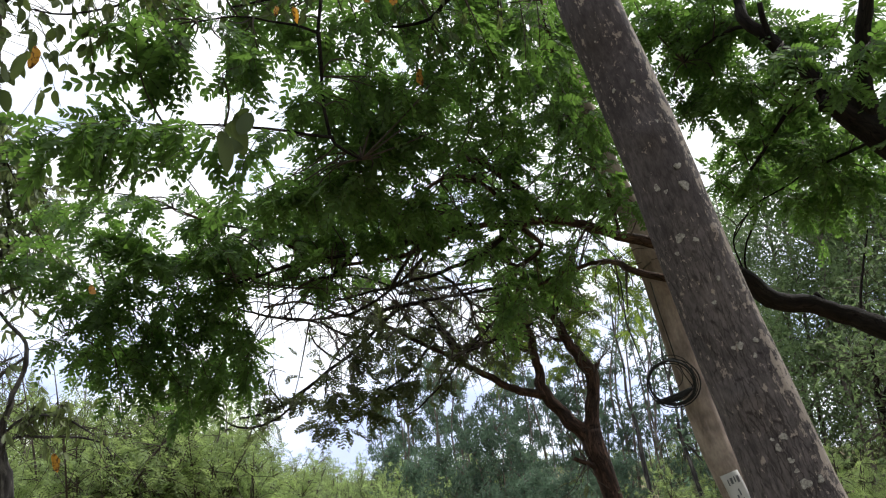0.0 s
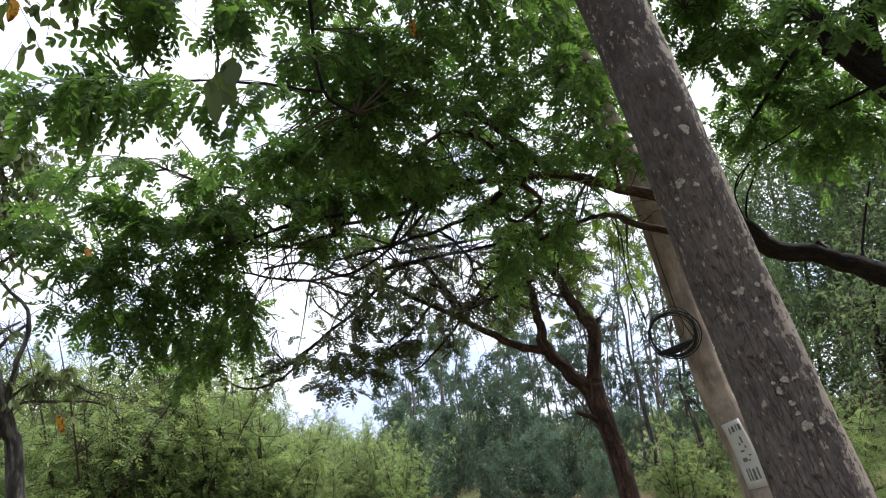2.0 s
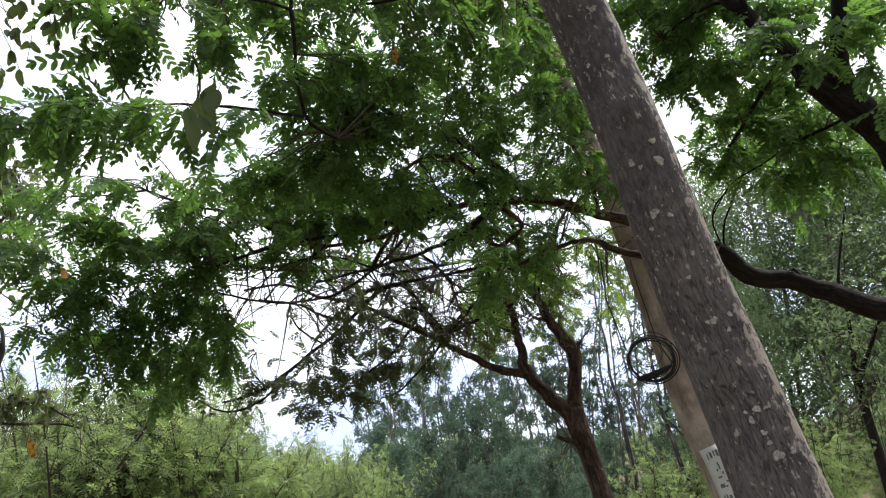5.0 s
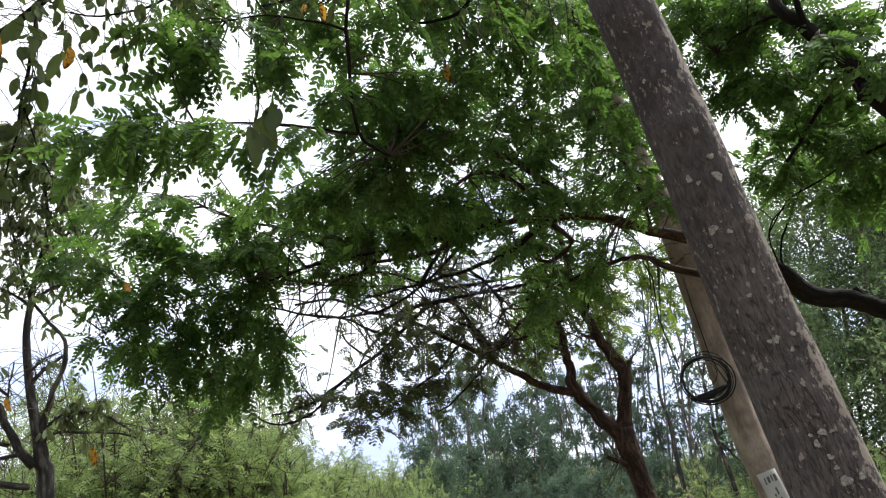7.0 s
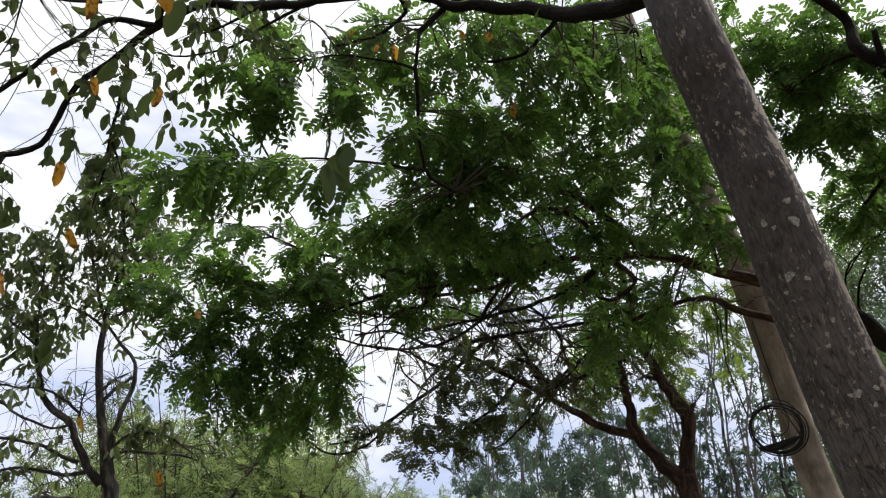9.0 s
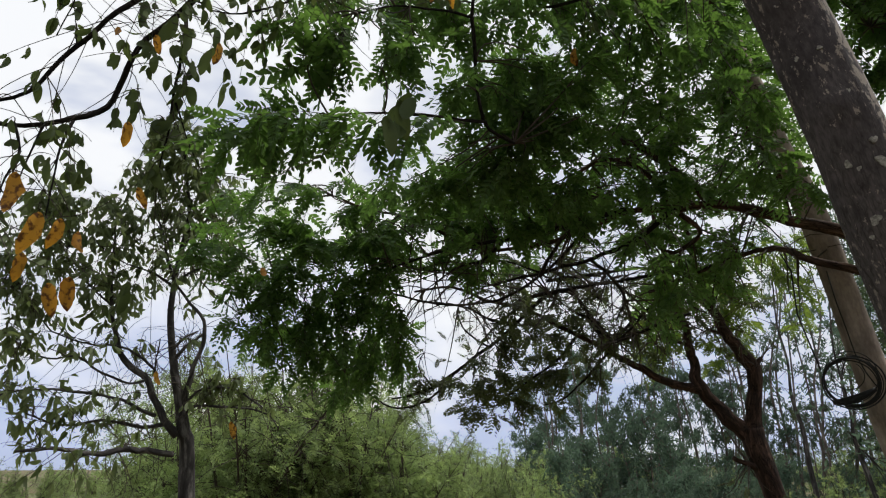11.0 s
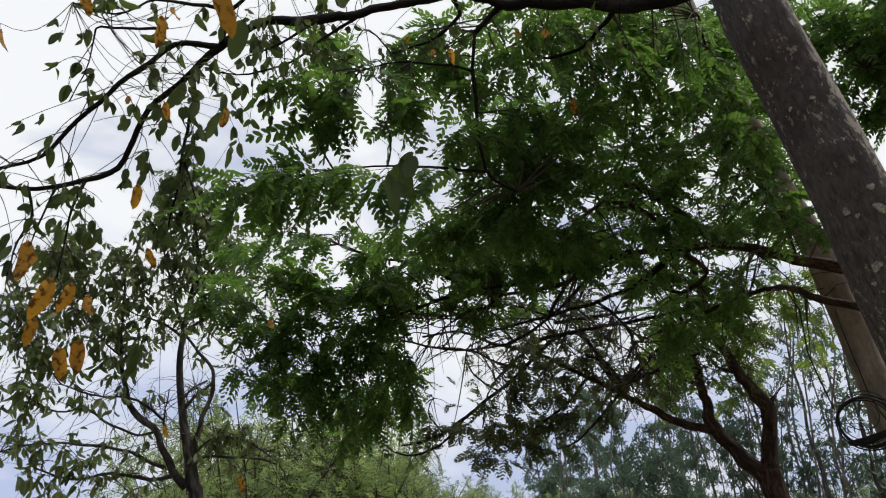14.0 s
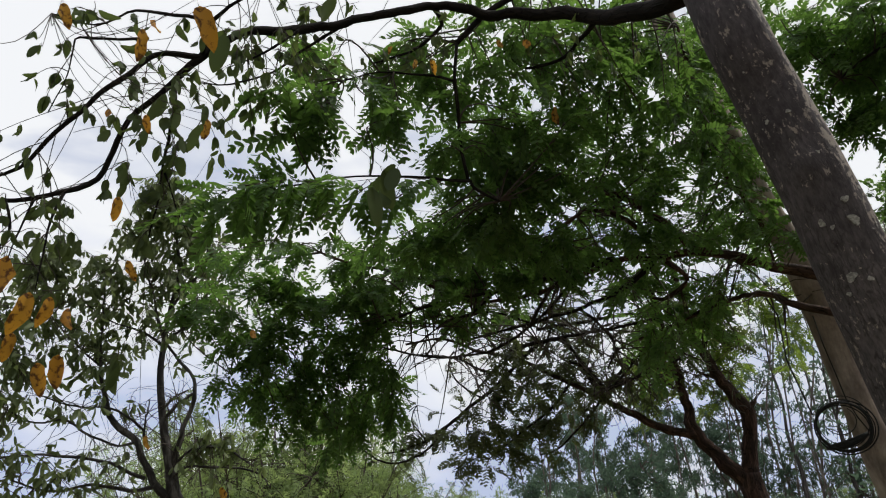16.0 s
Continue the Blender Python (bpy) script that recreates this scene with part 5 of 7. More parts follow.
    aside = [(2.40, 4.96, 4.69, 0.153), (2.55, 5.02, 4.46, 0.153), (2.32, 5.19, 4.58, 0.125), 
    (2.82, 5.29, 3.91, 0.166), (2.65, 5.47, 3.97, 0.158), (2.53, 5.77, 3.64, 0.129), 
    (2.42, 5.58, 3.94, 0.106), (2.72, 5.07, 4.21, 0.164), (2.91, 4.86, 4.17, 0.151), 
    (3.14, 4.84, 3.94, 0.161), (3.02, 5.06, 3.88, 0.153), (2.23, 5.13, 4.94, 0.137), 
    (2.69, 4.77, 4.54, 0.171), (2.85, 4.58, 4.48, 0.149)]
    clump_twigs(tw, fine, aside, both, 1)
    veil = [(1.22, 4.71, 4.57, 0.204), (1.30, 4.87, 4.26, 0.176), (1.38, 5.01, 3.96, 0.148), 
    (1.14, 4.56, 4.83, 0.204), (1.43, 5.11, 3.69, 0.0925), (1.07, 4.92, 4.06, 0.182)]
    clump_twigs(tw, fine, veil, both, 0.7)
    hung = [(1.16, 4.37, 3.77, 0.097), (1.22, 4.44, 3.6, 0.106), (1.31, 4.58, 3.46, 0.108), (1.37, 4.73, 3.33, 0.084),
        (1.08, 4.23, 3.86, 0.103), (1.41, 4.49, 3.33, 0.073)]
    clump_twigs(tw, fine, hung, both, 1.3)
    upper = [(-0.57, 4.08, 5.10, 0.175), (-0.39, 4.24, 4.93, 0.193), (-0.17, 4.27, 5.07, 0.179), 
    (0.02, 4.38, 4.92, 0.196), (0.25, 4.37, 5.09, 0.182), (0.49, 4.54, 5.01, 0.204), 
    (0.71, 4.43, 5.11, 0.185), (0.93, 4.74, 4.98, 0.192), (1.82, 4.74, 5.32, 0.205), 
    (1.97, 4.84, 5.10, 0.225), (0.38, 4.30, 5.16, 0.164), (-0.28, 4.20, 5.30, 0.164), 
    (0.02, 4.28, 5.37, 0.167), (0.37, 4.30, 5.48, 0.188), (0.71, 4.43, 5.43, 0.192), 
    (1.90, 4.52, 5.38, 0.221), (2.11, 4.37, 5.11, 0.214)]
    clump_twigs(tw, fine, upper, both, 0.55)
    screen = [(1.79, 4.60, 4.99, 0.243), (2.03, 4.60, 4.85, 0.263), (2.19, 4.69, 4.60, 0.263), 
    (1.99, 4.89, 4.62, 0.218), (2.20, 4.98, 4.30, 0.218), (1.89, 4.89, 4.89, 0.171), 
    (2.14, 4.32, 4.80, 0.254), (2.02, 6.65, 4.62, 0.247), (2.09, 6.77, 4.30, 0.222), 
    (1.88, 6.43, 5.15, 0.247), (1.80, 6.26, 5.50, 0.247), (1.62, 5.91, 5.74, 0.264), 
    (1.54, 5.54, 5.92, 0.234), (1.87, 7.02, 4.37, 0.253), (2.27, 4.37, 4.63, 0.254), 
    (2.34, 4.81, 4.27, 0.263)]
    clump_twigs(tw, fine, screen, both, 1.15)
    for v_ in ([(0.58, 3.84, 4.75, 0.0101), (0.58, 4.02, 4.52, 0.0101), (0.59, 4.20, 4.24, 0.00812), 
    (0.58, 4.35, 3.98, 0.00609), (0.58, 4.44, 3.81, 0.00406)], [(0.50, 4.07, 4.80, 0.0106), (0.45, 4.24, 4.57, 0.00844), (0.39, 4.45, 4.24, 0.00844), 
    (0.35, 4.61, 3.97, 0.00633)], [(0.60, 3.94, 4.61, 0.00812), (0.60, 4.07, 4.44, 0.00609), (0.60, 4.22, 4.22, 0.00609), 
    (0.58, 4.34, 4.02, 0.00406)]):
        s = Soup()
        stem_ = crooked(curve_points(v_, 0.05))
        stem_[:, 3] *= 0.6
        tube(s, stem_, 6, 0.05, 0, 3.0, foot_)
        part("hanging_stem", s.mesh("hanging_stem", [TWIG]), tree, "thin dark hanging stem")
    clump_twigs(tw, fine, fill, both, 1.25)
    boughs = [(-2.59, 4.61, 3.49, -1.4, 5.22, 3.7, 0.15, 8), (-2.73, 4.73, 3.27, -1.36, 5.44, 3.42, 0.15, 9),
        (-2.71, 4.93, 3.05, -1.54, 5.58, 3.18, 0.15, 8), (-2.56, 5.17, 2.86, -1.67, 5.71, 2.92, 0.15, 6),
        (-2.15, 5.5, 2.67, -1.71, 5.85, 2.7, 0.13, 3), (-1.95, 4.49, 3.6, -1.6, 4.6, 3.64, 0.12, 2),
        (-1.26, 5.46, 3.45, -0.6, 5.55, 3.5, 0.10, 3), (-2.88, 4.47, 3.07, -2.63, 4.55, 3.25, 0.12, 3)]
    clump_twigs(tw, fine, along(boughs), both, 0.5)
    heart = [(-0.65, 3.73, 3.67, 0.09, 4.08, 3.75, 0.115, 6), (-0.69, 3.92, 3.5, 0.07, 4.29, 3.57, 0.118, 6),
        (-0.6, 4.21, 3.39, 0.05, 4.47, 3.4, 0.122, 5), (0.16, 3.87, 4.11, 0.86, 4.0, 4.13, 0.122, 5),
        (0.14, 4.08, 3.95, 0.87, 4.24, 3.93, 0.124, 5), (-0.36, 3.64, 3.89, 0.11, 3.84, 3.97, 0.107, 4),
        (-1.29, 4.07, 3.35, -0.75, 4.19, 3.39, 0.097, 4), (-1.39, 4.75, 3.25, 0.03, 5.04, 3.31, 0.119, 6)]
    shoots = [(2.36, 3.8, 3.91, 0.073), (2.45, 3.77, 3.76, 0.072), (2.62, 3.58, 3.76, 0.08), (2.6, 3.71, 3.69, 0.064),
        (2.79, 3.58, 3.56, 0.08), (2.31, 3.78, 4.0, 0.049), (2.88, 3.68, 3.35, 0.064), (2.69, 3.5, 3.82, 0.08)]
    clump_twigs(tw, fine, shoots, both, 0.45)
    clump_twigs(tw, fine, along(heart), both, 0.9)
    hem = [(-2.42, 5.46, 2.42, -2.12, 5.69, 2.39, 0.12, 3), (-2.13, 5.71, 2.23, -1.69, 5.94, 2.4, 0.11, 3),
        (-2.75, 5.02, 2.67, -2.08, 5.56, 2.62, 0.124, 4)]
    clump_twigs(tw, fine, along(hem), both, 0.42)
    front = [(-0.54, 4.84, 3.47, 0.177), (-0.21, 4.8, 3.36, 0.174), (0.13, 4.88, 3.45, 0.169), (0.44, 4.91, 3.59, 0.181),
        (0.73, 4.78, 3.56, 0.177), (0.93, 4.78, 3.49, 0.144), (0.45, 4.95, 3.2, 0.169), (0.52, 5.13, 2.94, 0.181),
        (0.76, 5.12, 2.83, 0.181), (0.62, 5.18, 2.67, 0.146), (0.97, 5.13, 3.08, 0.14)]
    clump_twigs(tw, fine, front, both, 1)
    edge = [(-1.35, 2.79, 3.64, 0.096), (-1.25, 2.90, 3.72, 0.105), (-1.09, 2.90, 3.64, 0.102),
        (-0.96, 3.00, 3.75, 0.111), (-0.80, 3.06, 3.73, 0.111), (-1.19, 3.04, 3.57, 0.086), (-0.96, 3.01, 3.56, 0.09),
        (-0.59, 3.42, 3.63, 0.11), (-1.27, 2.80, 3.49, 0.064)]
    clump_twigs(tw, fine, edge, both, 0.8)
    lintel = [(-1.53, 5.44, 3.31, 0.144), (-1.37, 5.59, 3.31, 0.146), (-1.19, 5.71, 3.39, 0.149),
        (-1.03, 5.76, 3.3, 0.129), (-0.83, 5.79, 3.31, 0.149), (-1.58, 5.38, 3.08, 0.132), (-1.64, 5.42, 2.86, 0.141),
        (-1.58, 5.58, 2.65, 0.134), (-1.81, 5.54, 2.47, 0.125), (-1.95, 5.52, 2.34, 0.115), (-1.59, 5.61, 2.45, 0.105)]
    clump_twigs(tw, fine, lintel, both, 0.7)
    tips = [(-1.4, 2.79, 3.21, 0.045), (-1.33, 2.84, 3.19, 0.051), (-1.27, 2.88, 3.15, 0.045),
        (-1.34, 2.76, 3.09, 0.041), (-1.41, 2.71, 3.12, 0.039), (-1.23, 2.98, 3.22, 0.041)]
    clump_twigs(tw, fine, tips, both, 0.5)
    clump_twigs(tw, fine, crownE, both, 0.9)
    for l in far_:
        side_twigs(tw, lv, l, 12, 0.8, 0, 0.2, 0.25, (1, 1), 0.0, 0.010)
        side_twigs(tw, lv, l, 16, 0.45, 0, 0.2, 0.25, (1, 1), 0.0, 0.006)
    twig_part(tree, tw)
    crown_part(tree, lv, FRONDS, [FEATHER_LEAF, TWIG], 300, "feathered_leaf")
    crown_part(tree, fine, FINE_FRONDS, [FEATHER_LEAF, TWIG], 0)


feather_tree()


# ---- the forked tree ----
def forked_tree():
    stem = [(2.07, 8.75, 0.58, 0.122), (2.06, 8.77, 0.80, 0.116), (1.99, 8.82, 1.32, 0.116), 
    (1.87, 8.84, 1.80, 0.133), (1.85, 8.84, 2.01, 0.127)]
    b = np.array(stem[0][:3]) * (1, 1, 0) + (0.05, 0, 0)
    tree = thing("forked_tree", tuple(b), "forked reddish-brown tree with a low sweeping branch", "tree")
    s = Soup()
    line = curve_points([(b[0], b[1], -0.1, 0.19), (b[0] - 0.02, b[1], 0.3, 0.14), *stem], 0.05)
    tube(s, line, 22, 0.09, 0, 2.4, b)
    part("trunk", s.mesh("trunk", [BURNT_BARK]), tree)
    right = [
        [(1.85, 8.84, 1.94, 0.105), (1.90, 8.81, 2.28, 0.0858), (1.94, 8.76, 2.66, 0.0858), 
    (1.76, 8.75, 3.01, 0.069), (1.56, 8.72, 3.36, 0.0581), (1.42, 8.56, 3.72, 0.0466), 
    (1.33, 8.36, 4.11, 0.0379), (1.21, 8.12, 4.56, 0.0268), (1.15, 7.85, 4.98, 0.0185)],
        [(1.96, 8.75, 2.68, 0.0387), (2.03, 8.72, 2.80, 0.0219)],
        [(1.54, 8.72, 3.38, 0.0332), (1.70, 8.70, 3.81, 0.0281), (1.89, 8.64, 4.24, 0.0224), 
    (2.15, 8.55, 4.65, 0.0174)],
        [(1.69, 8.75, 3.08, 0.0219), (1.49, 8.77, 3.17, 0.0168), (1.35, 8.66, 3.31, 0.0137)],
    ]
    left = [
        [(1.85, 8.84, 1.90, 0.105), (1.56, 8.83, 2.18, 0.0883), (1.33, 8.79, 2.48, 0.074), 
    (1.28, 8.76, 2.82, 0.0574), (1.17, 8.59, 3.29, 0.0514), (1.08, 8.40, 3.70, 0.0402), 
    (0.96, 8.18, 4.16, 0.029), (0.85, 7.91, 4.66, 0.0183)],
        [(1.35, 8.79, 2.45, 0.0574), (0.91, 8.64, 2.55, 0.048), (0.63, 8.44, 2.69, 0.0393), 
    (0.29, 8.13, 2.85, 0.0303), (-0.06, 7.81, 2.98, 0.0244), (-0.38, 7.47, 3.11, 0.021), 
    (-0.65, 7.22, 3.20, 0.018), (-0.97, 6.97, 3.24, 0.0175), (-1.26, 6.70, 3.32, 0.0131), 
    (-1.61, 6.53, 3.25, 0.0106)],
        [(1.25, 8.74, 2.97, 0.0246), (1.00, 8.65, 3.08, 0.0189), (0.83, 8.54, 3.25, 0.0162)],
        [(1.86, 8.80, 1.55, 0.0385), (1.72, 8.72, 1.62, 0.0327), (1.58, 8.70, 1.68, 0.0243)],
    ]
    sweep = []
    sweep.append([(0.29, 8.13, 2.85, 0.0233), (0.12, 7.88, 3.17, 0.0201), (-0.05, 7.62, 3.39, 0.0149),
        (-0.15, 7.35, 3.65, 0.012)])
    sweep.append([(-0.05, 7.41, 3.40, 0.0216), (-0.35, 7.32, 3.34, 0.0237), (-0.67, 7.26, 3.04, 0.021),
        (-0.97, 7.22, 2.79, 0.0185), (-1.31, 7.15, 2.54, 0.0163), (-1.54, 7.12, 2.39, 0.0139),
        (-1.81, 7.07, 2.29, 0.0116), (-1.96, 7.03, 2.27, 0.00681)])
    sweep.append([(-1.31, 7.15, 2.54, 0.0139), (-1.54, 7.13, 2.30, 0.0116), (-1.76, 7.09, 2.19, 0.0116),
        (-1.96, 7.04, 2.18, 0.00918), (-2.09, 6.99, 2.25, 0.00681), (-2.21, 6.95, 2.34, 0.00592)])
    sweep.append([(-1.54, 7.13, 2.36, 0.00918), (-1.69, 7.06, 2.59, 0.00681), (-1.63, 7.06, 2.73, 0.00681),
        (-1.71, 7.04, 2.67, 0.00592)])
    sweep.append([(-0.97, 7.22, 2.79, 0.0116), (-1.18, 7.11, 2.93, 0.00918), (-1.28, 7.05, 3.14, 0.00681),
        (-1.21, 7.03, 3.27, 0.00681)])
    sweep.append([(0.30, 8.12, 2.93, 0.0206), (0.66, 8.04, 3.23, 0.0183), (1.02, 8.05, 3.48, 0.0131)])
    sweep.append([(0.42, 8.24, 2.74, 0.0209), (0.12, 7.99, 3.12, 0.0181), (0.00, 7.83, 3.37, 0.0127),
        (-0.18, 7.70, 3.48, 0.0125)])
    sweep.append([(-0.35, 7.38, 3.51, 0.0191), (0.22, 7.56, 3.61, 0.0174), (0.68, 7.72, 3.69, 0.0153),
        (1.15, 7.89, 3.63, 0.013)])
    sweep.append([(-0.06, 7.81, 2.98, 0.0176), (-0.35, 7.65, 2.65, 0.0147), (-0.67, 7.56, 2.42, 0.00956),
        (-0.96, 7.45, 2.20, 0.007)])
    sweep.append([(0.29, 8.13, 2.85, 0.0156), (0.01, 7.98, 2.54, 0.0127), (-0.26, 7.90, 2.30, 0.00994),
        (-0.45, 7.80, 2.24, 0.00728)])
    sweep.append([(-0.65, 7.22, 3.20, 0.0165), (-0.89, 7.14, 2.98, 0.0116), (-1.07, 7.16, 2.76, 0.00918),
        (-1.15, 7.19, 2.42, 0.00681)])
    sweep.append([(-0.31, 7.45, 3.24, 0.0145), (-0.16, 7.36, 3.59, 0.0145), (0.02, 7.28, 3.87, 0.012),
        (0.06, 7.24, 3.99, 0.00956)])
    sweep.append([(-0.56, 7.13, 3.62, 0.0141), (-0.28, 7.26, 3.57, 0.0143), (0.08, 7.51, 3.42, 0.0122),
        (0.32, 7.75, 3.26, 0.00994)])
    lines = limb(tree, "limb", right, BURNT_BARK, 12, 0.10, 0.06, "bent right-hand limb")
    lines += limb(tree, "limb", left, BURNT_BARK, 12, 0.10, 0.06, "limb that divides into two")
    lines += limb(tree, "limb", sweep, DARK_BARK, 7, 0.06, 0.06, "thin crossing branches, nearly bare")
    tw, lv, br = Soup(), Leafage(), Leafage()
    dark = [(-0.45, 7.51, 2.89, 0.185), (-0.71, 7.44, 2.53, 0.243), (-0.36, 7.66, 2.59, 0.187),
        (-0.96, 7.44, 2.31, 0.219), (-1.18, 7.32, 2.15, 0.156), (-0.10, 7.75, 2.71, 0.165), (-0.68, 7.58, 2.24, 0.16),
        (-1.64, 7.09, 2.45, 0.0592), (-0.44, 7.78, 2.43, 0.114),
        (0.32, 7.97, 3.17, 0.131), (0.88, 8.21, 3.32, 0.205)]
    glow = [(0.79, 9.18, 3.08, 0.302), (1.07, 9.29, 2.84, 0.259), (0.57, 9.17, 3.24, 0.196), 
    (1.10, 9.00, 3.32, 0.254), (1.46, 9.21, 3.03, 0.168), (1.68, 9.31, 2.80, 0.123), 
    (1.88, 9.03, 3.57, 0.305), (2.35, 8.98, 3.76, 0.308), (2.04, 9.26, 3.30, 0.187), 
    (2.61, 8.92, 4.11, 0.312), (2.70, 9.23, 3.64, 0.27), (2.21, 8.82, 4.11, 0.305), 
    (1.58, 8.79, 3.92, 0.299), (2.79, 9.49, 3.29, 0.195)]
    for i, l in enumerate(lines[8:]):
        bare = i in (1, 2, 3, 4, 10)
        side_twigs(tw, lv, l, 4 if bare else 6, 0.4 if bare else 0.55, 1 if bare else 3, 0.2, 0.05, (0.5, 0.75), 0.1, 0.007, 0.3, 0.06, 0.6)
        side_twigs(tw, lv, l, 5 if bare else 12, 0.32, 1 if bare else 2, 0.2, 0.05, (0.5, 0.75), 0.1, 0.005, 0.3, 0.07, 0.7)
    for l in lines[:8]:
        side_twigs(tw, lv, l, 14, 0.7, 1, 0.1, 0.45, (0.5, 0.8), 0.3, 0.008, 0.3, 0.12)
    specks = [(-0.29, 7.40, 3.42, 0.111), (-0.10, 7.66, 3.21, 0.114), (0.11, 7.91, 3.01, 0.104),
        (0.40, 8.12, 2.92, 0.106), (-0.53, 7.30, 3.35, 0.122), (-0.67, 7.27, 2.98, 0.108), (-0.40, 7.53, 2.76, 0.123),
        (-0.24, 7.77, 2.54, 0.101), (0.26, 7.72, 3.39, 0.115), (0.58, 8.06, 3.17, 0.133), (0.79, 8.39, 2.94, 0.124),
        (0.03, 7.46, 3.60, 0.125), (-0.26, 7.21, 3.74, 0.122), (0.49, 7.58, 3.86, 0.128), (0.74, 7.85, 3.58, 0.131),
        (0.14, 7.97, 2.59, 0.0909), (-1.42, 7.14, 2.44, 0.0533)]
    for l in lines[8:]:
        side_twigs(tw, lv, l, 7, 0.20, 1, 0.3, 0.2, (0.55, 0.8), 0.0, 0.003, 0.3)
    clump_twigs(tw, lv, specks, lines, 1.2, 0.8, 0.3)
    clump_twigs(tw, lv, dark, lines, 0.95, 0.9, 0.15)
    brownish = [(-0.84, 7.43, 3.83, 0.165), (-0.57, 7.66, 2.91, 0.165), (-0.78, 7.52, 2.31, 0.0987), (-1.00, 7.51, 2.09, 0.0864), (-0.29, 7.75, 3.07, 0.154),
        (-1.10, 7.47, 2.44, 0.111), (-0.57, 7.71, 2.56, 0.114)]
    crest = [(0.91, 7.94, 3.53, 0.226), (1.23, 8.18, 3.21, 0.205), (1.62, 8.26, 3.47, 0.223), 
    (1.42, 8.01, 3.77, 0.232), (1.78, 8.15, 3.78, 0.209), (1.01, 7.85, 3.84, 0.2), (0.68, 8.14, 3.19, 0.162), (1.98, 8.41, 3.39, 0.171)]
    boughs = [(-0.76, 6.79, 3.09, -0.5, 6.76, 3.25, 0.11, 2), (-1.04, 7.03, 2.69, -0.45, 7.03, 3.0, 0.15, 5),
        (-1.23, 7.04, 2.34, -0.82, 7.07, 2.6, 0.12, 4), (-0.85, 6.63, 3.28, -0.5, 6.6, 3.5, 0.11, 3)]
    clump_twigs(tw, lv, along(boughs), lines, 0.6, 0.8, 0.3)
    clump_twigs(tw, lv, crest, lines, 1.1, 0.8, 0.3)
    clump_twigs(tw, lv, brownish, lines, 0.85, 0.8, 0.3)
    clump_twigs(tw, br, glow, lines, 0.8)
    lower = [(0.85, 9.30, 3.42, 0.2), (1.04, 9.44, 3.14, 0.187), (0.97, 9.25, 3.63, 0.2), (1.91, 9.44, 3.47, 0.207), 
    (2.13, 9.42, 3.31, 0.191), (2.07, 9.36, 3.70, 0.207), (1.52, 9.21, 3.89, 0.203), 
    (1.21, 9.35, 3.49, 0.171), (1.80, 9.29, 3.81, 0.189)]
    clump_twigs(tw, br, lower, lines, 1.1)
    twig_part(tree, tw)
    # dull and sunlit tints of the same fronds; the sunlight is in the colour
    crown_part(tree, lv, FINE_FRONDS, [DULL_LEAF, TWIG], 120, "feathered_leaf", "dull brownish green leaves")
    crown_part(tree, br, FINE_FRONDS, [SUNLIT_TINT, TWIG], 0, "feathered_leaf", "yellow-green leaves with sunlight put into their colour")


forked_tree()


